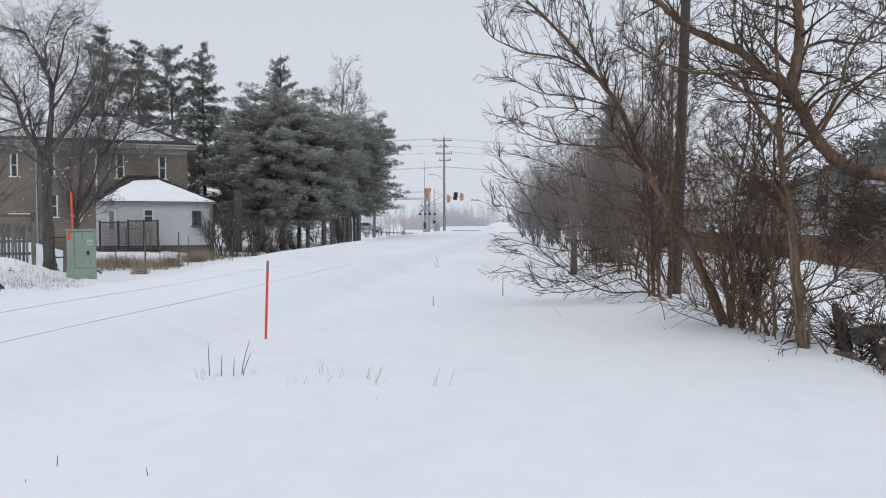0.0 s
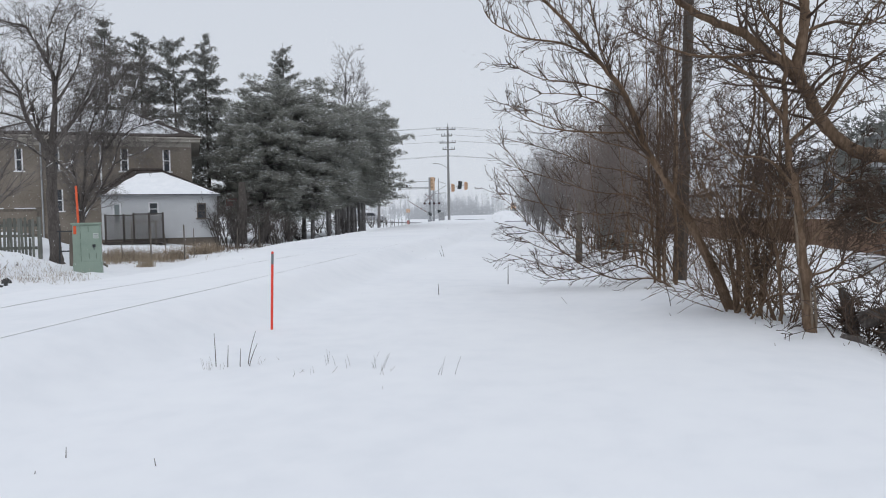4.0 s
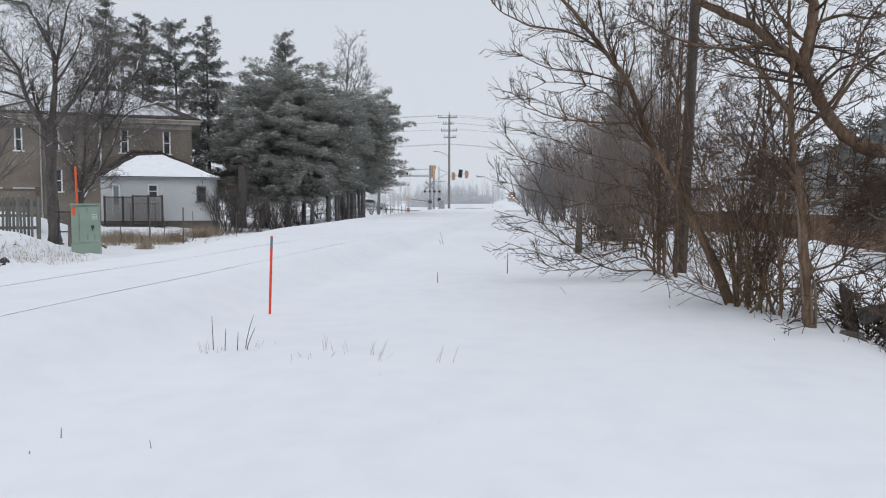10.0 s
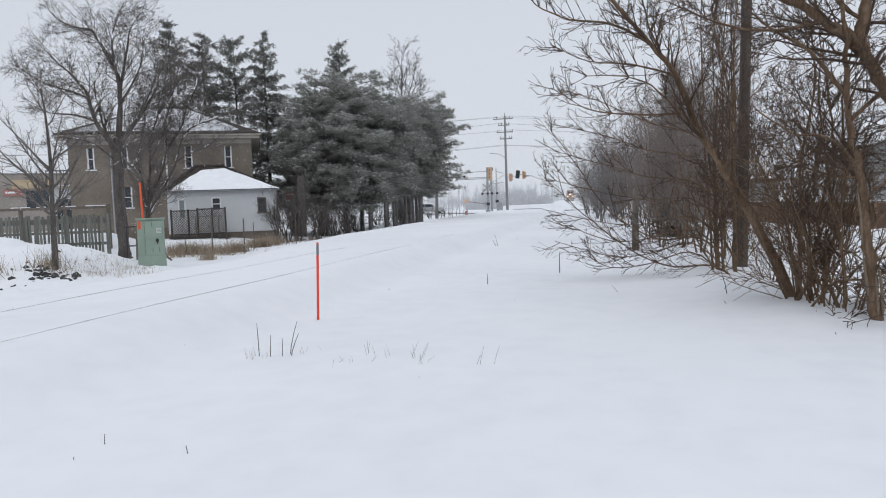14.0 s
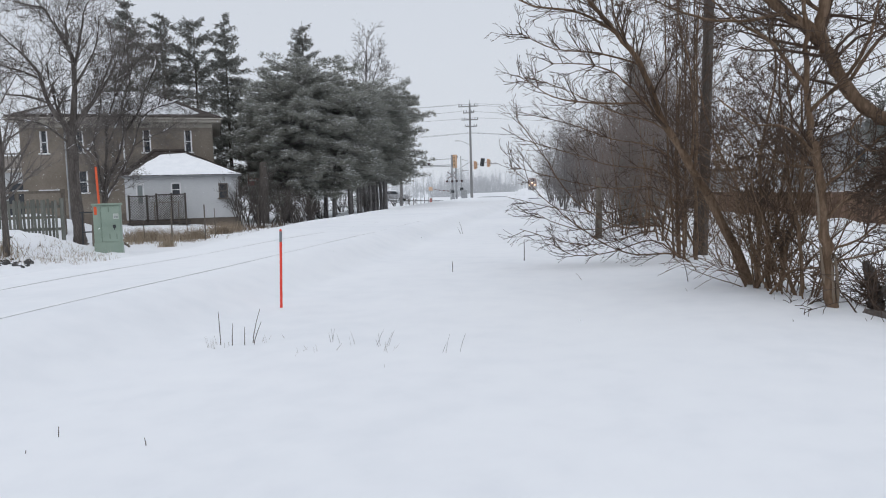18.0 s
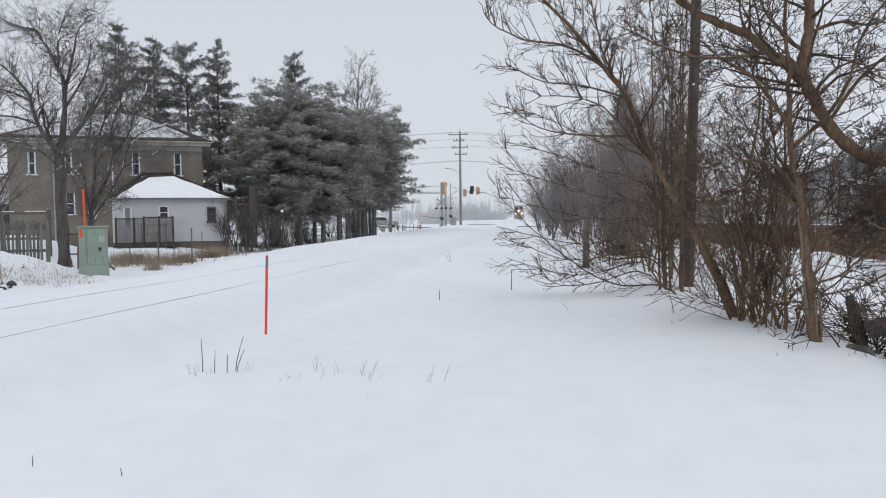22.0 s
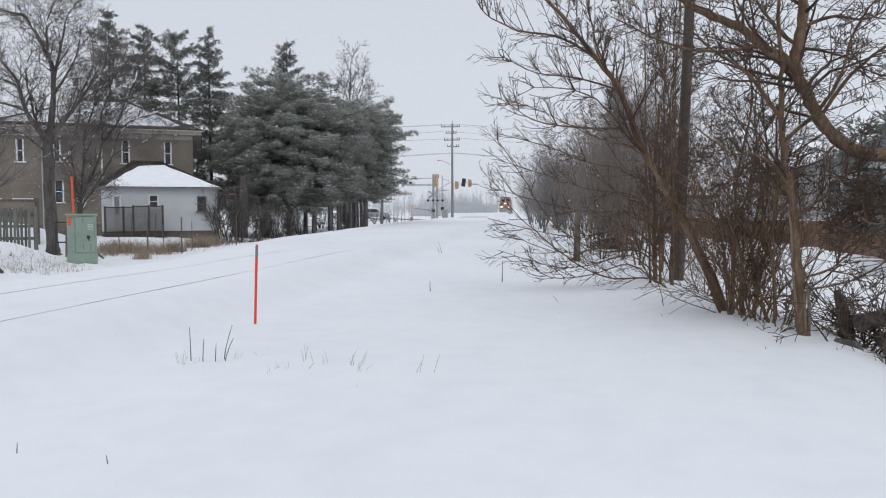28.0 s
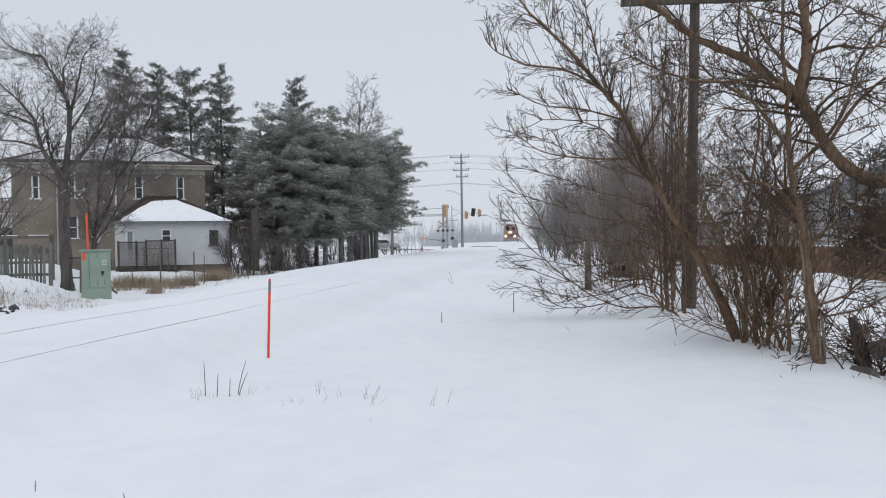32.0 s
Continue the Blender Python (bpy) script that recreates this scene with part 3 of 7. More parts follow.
def pine(seed, height, spread, bare, m, label, boughs, snowy, group="", lop=0.0, mats=None, pads=7):
    """A pine: crooked trunk, ascending boughs, and flat cushions of needles with snow on top."""
    rng, nr = random.Random(seed), np.random.RandomState(seed)
    wood, green, white = Soup(), Soup(False), Soup(False)
    n = 9
    spine = [Vector((0.20 * math.sin(i * 0.8 + seed) * i / n, 0.20 * math.cos(i * 0.6 + seed) * i / n, -0.3 + height * i / n)) for i in range(n + 1)]
    r0 = 0.013 * height + 0.05
    wood.tube(spine, [r0 * (1 - 0.92 * i / n) for i in range(n + 1)], 8)
    cs, rs = [], []

    def on_spine(f):
        i = min(n - 1, int(f * n))
        return spine[i].lerp(spine[i + 1], f * n - i)

    for k in range(boughs):
        f = bare + (0.985 - bare) * min(1, (k + rng.random()) / boughs)
        g = (f - bare) / (1 - bare)
        a = k * 2.4 + rng.uniform(-0.5, 0.5)
        reach = spread * math.sin(math.pi * (0.24 + 0.54 * g)) ** 0.6 * rng.uniform(0.58, 1.12) * (1 + lop * max(0.0, math.cos(a)) * (1 - 0.6 * g))
        dz = 0.05 + 0.42 * g + rng.uniform(-0.18, 0.18)
        e = on_spine(f)
        pts = [e]
        for st in range(5):
            e = e + Vector((math.cos(a), math.sin(a), dz)) * reach / 5
            a += rng.uniform(-0.14, 0.14)
            dz -= rng.uniform(0.02, 0.17)
            pts.append(e)
        wood.tube(pts, [0.020 + 0.005 * height * (1 - 0.7 * g) * q for q in (1, 0.75, 0.55, 0.38, 0.25, 0.12)], 5, False)
        for q in range(pads):
            u = 1.0 if q == 0 else rng.uniform(0.38 if g < 0.85 else 0.1, 1.0)
            j = min(4, int(u * 5))
            base = pts[j].lerp(pts[j + 1], min(1.0, u * 5 - j))
            side = rng.choice((-1, 1)) * reach * rng.uniform(0.06, 0.30) * (1.25 - u) * (q > 0)
            c = base + Vector((-math.sin(a) * side, math.cos(a) * side, rng.gauss(0.08, 0.10) - 0.10 * abs(side)))
            wood.tube([base, base.lerp(c, 0.6) - Vector((0, 0, 0.03)), c], [0.018, 0.013, 0.006], 3, False)
            cs.append(c)
            rs.append(rng.uniform(0.26, 0.50) * (0.75 + 0.25 * spread / 3))
    for k in range(14):
        a, f = rng.uniform(0, 6.28), bare * rng.uniform(0.35, 1.05)
        p = on_spine(f)
        d = Vector((math.cos(a), math.sin(a), rng.uniform(-0.35, 0.1))) * rng.uniform(0.5, 1.6)
        wood.tube([p, p + d * 0.5 + Vector((0, 0, 0.06)), p + d], [0.025, 0.016, 0.006], 4, False)
    cs, rs = np.array(cs), np.array(rs)
    per = 13
    c, r = np.repeat(cs, per, 0), np.repeat(rs, per)
    g, q = nr.uniform(0, 6.283, len(c)), np.sqrt(nr.uniform(0, 1, len(c)))
    out = np.stack([np.cos(g), np.sin(g), 0 * g], -1)
    tip = c + out * (q * r)[:, None] * (1, 1, 0)
    tip[:, 2] += r * (0.52 * (1 - q * q) - 0.12) + nr.normal(0, 0.04, len(c))
    way = out * (0.45 + 0.7 * q)[:, None] + (0, 0, 0.55)
    green.tris(needles(nr, tip, way, 8, 0.20, 0.021))
    lie = tip[(nr.uniform(0, 1, len(c)) < np.repeat(nr.uniform(0, 2 * snowy, len(cs)), per)) & (q < 0.9)]
    if len(lie):
        white.tris(flat_flecks(nr, lie + (0, 0, 0.13), 3, 0.075))
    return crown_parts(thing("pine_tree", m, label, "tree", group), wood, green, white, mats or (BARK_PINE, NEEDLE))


def spruce(seed, height, spread, bare, m, label, whorls, snowy, group="", fall=0.62, ragged=0.0, name="spruce_tree", mats=None, tuft=0.26):
    """A spruce: straight trunk, tiers of boughs that sag and lift at the tip, and hanging sprays under them."""
    rng, nr = random.Random(seed), np.random.RandomState(seed)
    wood, green, white = Soup(), Soup(False), Soup(False)
    top = Vector((0.12 * math.sin(seed), 0.12 * math.cos(seed), height))
    foot = Vector((0, 0, -0.3))
    r0 = 0.011 * height + 0.03
    wood.tube([foot.lerp(top, i / 6) for i in range(7)], [r0 * (1 - 0.95 * i / 6) for i in range(7)], 7)
    cs, ws, up = [], [], []
    for k in range(whorls):
        f0 = bare + (0.99 - bare) * (k + rng.uniform(0.2, 0.8)) / whorls
        g = (f0 - bare) / (1 - bare)
        full = (spread * (1 - g) ** fall + 0.10) * rng.uniform(0.78, 1.15)
        for q in range(rng.randint(4, 7) if g < 0.92 else 4):
            if rng.random() < ragged:
                continue
            a = k * 1.9 + 6.283 * q / 6 + rng.uniform(-0.4, 0.4)
            reach = full * rng.uniform(0.6, 1.15)
            p = foot.lerp(top, min(0.99, f0 + rng.gauss(0, 0.008)))
            d0 = (0.55 + 1.2 * ragged) * g - 0.18 + rng.uniform(-0.12, 0.12)
            pts = [p]
            for st, bend in enumerate((0.0, -0.20, -0.30, -0.10, 0.22)):
                p = p + Vector((math.cos(a), math.sin(a), d0 + bend * (1 - 0.5 * g))) * reach / 5
                pts.append(p)
            wood.tube(pts, [0.012 + 0.022 * (1 - g) * w for w in (1, 0.8, 0.6, 0.45, 0.3, 0.15)], 4, False)
            count = max(4, int(reach / 0.085))
            for st in range(count):
                u = min(0.999, 0.12 + 0.88 * (st + rng.random()) / count)
                j = min(4, int(u * 5))
                side = rng.gauss(0, 0.10 * reach * (1.15 - u) + 0.05)
                c = pts[j].lerp(pts[j + 1], u * 5 - j) + Vector((-math.sin(a) * side, math.cos(a) * side, -0.30 * rng.random() ** 1.6 * min(1.0, reach)))
                cs.append(c)
                ws.append((math.cos(a) * 0.75, math.sin(a) * 0.75, -0.42 + 0.5 * g))
                up.append(rng.random() < snowy)
    cs, ws, up = np.array(cs), np.array(ws), np.array(up, bool)
    green.tris(needles(nr, cs, ws, 10, tuft, tuft * 0.115, 0.12))
    if up.any():
        white.tris(flat_flecks(nr, cs[up] + (0, 0, 0.10), 2, 0.07))
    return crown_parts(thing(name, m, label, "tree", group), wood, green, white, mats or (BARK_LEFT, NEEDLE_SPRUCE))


def build_pines():
    row = "row of pines by the track"
    kinds = [
        pine(11, 10.4, 3.7, 0.29, pose(-16.6, 46.5, gz(-16.6, 46.5)), "dense dark green pine with snow-dusted boughs", 88, 0.58, row),
        pine(12, 8.7, 3.1, 0.27, pose(-18.3, 45.6, gz(-18.3, 45.6)), "dense dark green pine with snow-dusted boughs low down", 78, 0.64, row),
        pine(13, 10.0, 2.9, 0.36, pose(-15.5, 58.0, gz(-15.5, 58.0)), "tall dark pine with a bare lower trunk", 66, 0.26, row),
        pine(14, 10.3, 3.4, 0.33, pose(-15.9, 63.5, gz(-15.9, 63.5)), "tall dark pine with wide boughs reaching over the track side", 76, 0.44, row, 0.70),
    ]
    rng = random.Random(5)
    for kind, x, y, g in [(0, -18.8, 47.8, 0.94), (1, -17.2, 44.2, 0.86), (1, -15.7, 48.8, 1.0), (0, -17.2, 51.5, 1.02), (1, -19.5, 49.2, 0.96), (2, -15.1, 53.0, 0.80), (2, -16.2, 54.6, 0.98),
                          (2, -16.9, 60.0, 1.08), (2, -15.8, 60.8, 0.95), (3, -17.2, 65.5, 0.98), (2, -18.2, 66.5, 0.98), (3, -17.4, 68.0, 0.86), (2, -18.4, 57.5, 1.0), (2, -18.6, 63.0, 1.0), (3, -18.5, 71.5, 0.80), (2, -16.0, 56.8, 1.0), (3, -16.8, 61.2, 0.98), (2, -16.9, 69.5, 0.96), (0, -15.3, 51.6, 0.93), (2, -15.3, 62.4, 1.08)]:
        copy_thing(kinds[kind], pose(x, y, gz(x, y), 0, 0, rng.uniform(-25, 25) if kind == 3 else rng.uniform(0, 360)) @ Matrix.Scale(g, 4))
    t = thing("bare_tree", pose(-17.95, 41.6, gz(-17.95, 41.6)), "stout dead trunk with brush about its foot", "tree")
    so = Soup()
    so.tube([Vector((0, 0, -0.3)), Vector((0.05, 0, 1.2)), Vector((0.15, 0, 2.6)), Vector((0.1, 0.1, 3.8))], [0.40, 0.33, 0.28, 0.2], 9)
    part("trunk", so, BARK_LEFT, t)
    brush = bare_tree(48, 2.6, 0.03, PLAN_SHRUB, "bare_shrub", (BARK_LEFT, BARK_LEFT), pose(-15.8, 42.5, gz(-15.8, 42.5)), "bare dark brush at the foot of the pines", "shrub", "brush under the pines", stems=12, lean=0.45, first=0.9)
    for x, y, g in [(-16.4, 45.5, 0.8), (-17.4, 44.0, 1.0), (-18.6, 43.0, 1.3), (-19.2, 44.5, 1.4), (-16.8, 49.0, 0.7), (-18.0, 52.0, 0.8), (-16.8, 56.5, 0.7), (-17.2, 61.0, 0.8), (-17.8, 66.0, 0.8), (-18.6, 71.0, 0.7), (-20.0, 74.0, 1.2), (-20.5, 66.0, 1.2), (-19.6, 55.0, 1.2), (-22.0, 80.0, 1.3), (-20.8, 90.0, 0.9), (-21.8, 99.0, 0.6), (-22.9, 108.5, 0.75), (-21.9, 109.0, 0.4)]:
        copy_thing(brush, pose(x, y, gz(x, y), 0, 0, 37 * x) @ Matrix.Scale(g, 4))
    t = thing("fallen_branch", pose(0, 0, 0), "snapped bare branches hanging at the foot of the pines", "branches")
    rng = random.Random(49)
    for a, b, c in [((-17.3, 41.0, -0.6), (-16.6, 41.0, 0.2), (-15.7, 41.0, 1.0)), ((-17.1, 41.2, -0.6), (-16.4, 41.2, 0.0), (-15.6, 41.2, 0.6)), ((-17.2, 40.8, 0.3), (-16.7, 40.8, 0.6), (-16.0, 40.8, 1.15)), ((-16.9, 41.0, -0.6), (-16.7, 41.0, 0.3), (-16.6, 41.0, 1.2))]:
        so = [Soup(), Soup()]
        along(rng, so, [a, b, c], 0.05, 0.015, PLAN_BOUGH, 6, 0.7, 40, 6, 0.2)
        br = part("branch", so[0], BARK_LEFT, t)
        tagged(part("crown", so[1], BARK_LEFT, br), kind="stuff")
    behind = "spruces behind the house"
    spruce(21, 17.2, 3.5, 0.10, pose(-32.6, 51, -0.3), "tall spruce with drooping boughs behind the house", 29, 0.06, behind)
    spruce(22, 16.0, 3.3, 0.12, pose(-29.9, 51.5, -0.3), "tall spruce with drooping boughs behind the house", 28, 0.06, behind)
    spruce(23, 15.4, 3.2, 0.16, pose(-27.4, 52.0, -0.3), "thin ragged spruce with a forked spreading top", 23, 0.05, behind, 0.40, 0.22)
    spruce(24, 15.4, 3.4, 0.14, pose(-24.4, 51.0, -0.3), "tall spruce with drooping boughs behind the house", 27, 0.08, behind)
    spruce(25, 14.9, 2.6, 0.2, pose(-18.9, 52.5, -0.4), "spruce whose top stands over the pines", 24, 0.06, behind, 0.50, 0.2)
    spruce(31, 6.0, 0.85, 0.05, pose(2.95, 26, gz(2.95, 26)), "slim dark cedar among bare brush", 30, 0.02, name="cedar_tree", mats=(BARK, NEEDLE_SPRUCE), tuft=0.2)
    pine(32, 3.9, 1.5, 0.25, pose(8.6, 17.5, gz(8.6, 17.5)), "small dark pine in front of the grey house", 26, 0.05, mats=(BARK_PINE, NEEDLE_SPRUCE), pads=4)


def build_left_trees():
    TWIG_MIN[0], LOWEST[0] = 0.0035, 0.30
    rng = random.Random(41)
    s = [Soup(), Soup(), Soup()]
    along(rng, s, [(-16.02, 22, -0.4), (-16.04, 22, 0.0), (-16.10, 22, 1.6), (-16.10, 22, 3.1), (-16.06, 22, 3.9)], 0.215, 0.14, PLAN_CROWN, 3, 1.6, 55, 11, 0.7)

    def limb(r, *guide):
        along(rng, s, guide, r * 0.78, 0.012, PLAN_CROWN, len(guide) * 6, 1.5, 46, 7, 0.12, (0, 0, 0.10))
        for a, b in zip(guide[1:-1], guide[2:]):
            if rng.random() < 0.8:
                a, b, up = Vector(a), Vector(b), Vector((0, 0, r * 0.6))
                s[2].tube([a + up * 0.5, a.lerp(b, 0.25) + up, a.lerp(b, 0.5) + up * 0.6], [0.006, 0.036, 0.006], 5, False)

    limb(0.135, (-16.07, 22.0, 3.4), (-15.88, 22.0, 4.7), (-15.85, 22.0, 5.79), (-15.98, 22.0, 6.27), (-16.46, 22.0, 7.12), (-16.81, 22.0, 7.65), (-17.34, 22.0, 7.78), (-17.95, 22.0, 8.03), (-18.46, 22.0, 8.47))
    limb(0.075, (-15.86, 22.0, 5.3), (-15.78, 22.2, 6.3), (-15.68, 22.4, 7.23), (-15.63, 22.6, 7.89), (-15.29, 22.8, 8.37))
    limb(0.115, (-16.10, 22.0, 3.5), (-16.7, 21.8, 4.44), (-16.86, 21.6, 5.43), (-17.26, 21.4, 6.09), (-17.52, 21.2, 6.4), (-17.9, 21.0, 6.9))
    limb(0.125, (-16.04, 22.0, 3.6), (-15.59, 22.25, 4.3), (-15.11, 22.5, 5.08), (-14.86, 22.75, 5.73), (-14.68, 23.0, 6.6))
    limb(0.06, (-15.84, 22.0, 5.05), (-15.02, 21.8, 5.91), (-14.6, 21.6, 6.56), (-14.4, 21.4, 7.1))
    limb(0.10, (-16.12, 22.0, 3.2), (-16.76, 22.35, 4.23), (-17.25, 22.7, 5.14), (-17.64, 23.05, 6.0), (-17.67, 23.4, 6.9))
    limb(0.06, (-16.78, 21.9, 4.5), (-17.8, 22.13, 4.81), (-18.94, 22.27, 4.98), (-19.68, 22.4, 5.36))
    limb(0.055, (-16.88, 21.6, 5.3), (-17.45, 21.4, 5.55), (-17.9, 20.8, 5.75), (-18.3, 20.2, 6.2))
    limb(0.06, (-16.05, 22.0, 6.4), (-16.27, 22.33, 7.3), (-16.35, 22.67, 8.0), (-16.2, 23.0, 8.8))
    limb(0.05, (-16.10, 22.0, 3.0), (-16.47, 21.53, 3.58), (-16.75, 21.07, 3.79), (-17.3, 20.6, 3.85))
    limb(0.045, (-16.0, 22.0, 3.3), (-15.29, 21.6, 2.85), (-14.8, 21.2, 2.9), (-14.4, 20.9, 3.3))
    limb(0.07, (-16.0, 22.1, 3.7), (-15.7, 23.0, 5.0), (-15.5, 23.6, 6.3), (-15.7, 23.9, 7.6))
    tree_thing("bare_tree", s, (BARK_LEFT, TWIG_LEFT), pose(0, 0, 0), "large bare deciduous tree with snow in its forks", "tree")
    # many-stemmed tree beside the annex
    s = [Soup(), Soup(), Soup()]
    limb(0.085, (-17.14, 25.00, -0.50), (-17.19, 25.00, 1.10), (-16.99, 25.04, 2.57), (-16.96, 25.09, 3.40), (-16.88, 25.13, 4.23), (-16.62, 25.17, 4.90), (-16.48, 25.21, 5.57), (-16.11, 25.26, 6.71), (-15.97, 25.30, 7.51))
    limb(0.075, (-17.14, 25.00, -0.50), (-17.17, 25.00, 1.18), (-17.27, 24.93, 2.53), (-17.35, 24.87, 3.38), (-17.06, 24.80, 4.13), (-16.84, 24.73, 4.75), (-16.80, 24.67, 5.57), (-16.91, 24.60, 6.53))
    limb(0.085, (-17.14, 25.00, -0.50), (-17.12, 25.00, 1.14), (-16.73, 25.00, 2.25), (-16.37, 25.00, 2.98), (-16.14, 25.00, 3.88), (-16.16, 25.00, 4.69), (-15.89, 25.00, 5.35), (-15.60, 25.00, 6.24), (-15.29, 25.00, 7.17))
    limb(0.07, (-17.14, 25.00, -0.50), (-17.07, 25.00, 1.14), (-16.44, 24.95, 2.07), (-15.76, 24.90, 3.05), (-15.37, 24.85, 4.03), (-14.81, 24.80, 4.50), (-14.05, 24.75, 4.69), (-13.25, 24.70, 4.92))
    limb(0.055, (-16.19, 25.00, 3.64), (-15.52, 25.10, 4.55), (-15.30, 25.20, 5.29), (-14.91, 25.30, 6.05), (-14.77, 25.40, 6.96))
    limb(0.045, (-16.54, 25.20, 5.14), (-16.05, 25.40, 6.03), (-15.68, 25.60, 6.58), (-15.34, 25.80, 7.18))
    limb(0.03, (-15.76, 24.90, 3.16), (-15.07, 24.80, 3.49), (-14.39, 24.70, 3.64), (-13.79, 24.60, 3.92))
    limb(0.035, (-16.90, 25.00, 3.18), (-16.45, 24.83, 3.80), (-16.01, 24.67, 4.29), (-15.39, 24.50, 4.55))
    tree_thing("bare_tree", s, (BARK_LEFT, TWIG_LEFT), pose(0, 0, 0), "bare many-stemmed tree beside the white annex, snow on its limbs", "tree")
    bare_tree(43, 4.6, 0.085, PLAN_YOUNG, "bare_tree", (BARK_LEFT, TWIG_LEFT), pose(-12.95, 15.2, gz(-12.95, 15.2) - 0.05), "slim young bare tree on a snow bank", "tree", lean=0.03, first=1.0)
    TWIG_MIN[0] = 0.0021
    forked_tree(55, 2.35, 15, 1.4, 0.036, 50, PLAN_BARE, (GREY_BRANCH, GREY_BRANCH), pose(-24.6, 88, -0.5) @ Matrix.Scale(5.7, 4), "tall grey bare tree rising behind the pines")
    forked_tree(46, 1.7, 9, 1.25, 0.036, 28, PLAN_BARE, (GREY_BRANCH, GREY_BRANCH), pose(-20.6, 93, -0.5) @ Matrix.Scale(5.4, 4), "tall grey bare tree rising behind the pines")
    TWIG_MIN[0] = 0.0035
    first = bare_tree(47, 3.7, 0.045, PLAN_SHRUB, "bare_shrub", (BARK_LEFT, BARK_LEFT), pose(-16.2, 34.9, gz(-16.2, 34.9)), "bare multi-stemmed shrub at the corner of the annex", "shrub", "shrubs by the annex", stems=9, lean=0.35, first=0.9)
    for x, y, s in [(-15.7, 36.2, 0.85), (-15.2, 37.8, 0.8), (-15.0, 39.4, 0.75), (-16.6, 36.8, 0.9), (-14.6, 41.0, 0.6)]:
        copy_thing(first, pose(x, y, gz(x, y), 0, 0, x * 40) @ Matrix.Scale(s, 4))


def build_thicket():
    """The bare trees and brush on the near bank."""
    TWIG_MIN[0], LOWEST[0] = 0.0029, 0.12
    rng = random.Random(61)
    s = [Soup(), Soup()]
    along(rng, s, [(2.55, 9.5, -0.45), (2.45, 9.5, -0.2), (2.0, 9.5, 0.81), (1.66, 9.5, 1.45), (1.33, 9.5, 2.0), (1.11, 9.5, 2.62), (0.83, 9.5, 3.01), (0.38, 9.5, 3.57), (0.02, 9.5, 3.94), (-0.31, 9.5, 4.35)], 0.072, 0.012, PLAN_LIMB, 34, 0.80, 45, 9, 0.28, (0.05, 0, 0.15))
    for guide, r in [(((0.83, 9.5, 3.0), (0.39, 9.45, 3.28), (-0.14, 9.4, 3.38), (-0.55, 9.4, 3.6), (-0.74, 9.4, 3.89)), 0.030),
                     (((1.10, 9.5, 2.62), (0.59, 9.55, 2.80), (0.07, 9.6, 2.89), (-0.39, 9.6, 3.12)), 0.022),
                     (((1.22, 9.5, 2.15), (0.56, 9.6, 2.19), (0.04, 9.7, 2.31), (-0.42, 9.7, 2.61)), 0.024),
                     (((1.5, 9.5, 1.75), (0.9, 9.3, 2.4), (0.5, 9.2, 2.6), (0.0, 9.1, 2.62)), 0.022),
                     (((0.95, 9.5, 2.85), (0.75, 9.5, 3.4), (0.62, 9.5, 4.0), (0.5, 9.5, 4.6)), 0.024),
                     (((1.7, 9.5, 1.4), (1.75, 9.6, 2.3), (1.6, 9.7, 3.2), (1.5, 9.7, 4.3)), 0.030)]:
        along(rng, s, guide, r * 0.66, 0.004, PLAN_BOUGH, 24, 0.56, 44, 6, 0.10, (0.14, 0, 0.14))
    tree_thing("leaning_tree", s, (BARK, TWIG), pose(0, 0, 0), "bare tree leaning over the snow with long fine twigs", "tree")
    s = [Soup(), Soup()]
    along(rng, s, [(2.80, 7.95, -0.45), (2.77, 7.95, -0.14), (2.735, 7.95, 0.25), (2.68, 7.95, 0.67), (2.665, 7.95, 0.95), (2.64, 7.95, 1.22), (2.55, 7.95, 1.7), (2.52, 7.95, 2.04), (2.50, 7.95, 2.58), (2.46, 7.95, 3.06), (2.5, 7.9, 4.2)], 0.074, 0.013, PLAN_CRAB, 9, 1.0, 48, 9, 0.35, (0, 0, 0.15))
    for guide, r in [(((2.53, 7.95, 2.0), (2.20, 7.95, 2.48), (1.86, 7.95, 2.74), (1.54, 7.95, 3.02)), 0.026), (((2.55, 7.95, 1.8), (2.95, 7.8, 2.3), (3.1, 7.7, 2.9), (3.5, 7.6, 3.4)), 0.024), (((2.60, 7.95, 1.4), (2.3, 7.8, 1.65), (1.95, 7.7, 1.70), (1.6, 7.6, 1.95)), 0.02),
                     (((2.68, 7.95, 0.72), (2.95, 7.95, 0.98), (3.35, 7.9, 1.16), (3.9, 7.9, 1.30)), 0.019), (((2.66, 7.95, 1.05), (2.9, 8.0, 1.22), (3.2, 8.0, 1.52), (3.7, 8.0, 1.75)), 0.016),
                     (((2.72, 7.95, 0.42), (3.0, 7.9, 0.55), (3.4, 7.8, 0.92), (3.8, 7.8, 1.12)), 0.014), (((2.64, 7.95, 1.25), (2.35, 8.0, 1.30), (2.05, 8.0, 1.45), (1.8, 8.0, 1.8)), 0.014)]:
        along(rng, s, guide, r, 0.006, PLAN_CRAB, 13, 0.62, 48, 6, 0.12, (0, 0, 0.06))
    near = tree_thing("bare_tree", s, (BARK, TWIG), pose(0, 0, 0), "bare tree with a split weathered trunk at the snow edge", "tree")
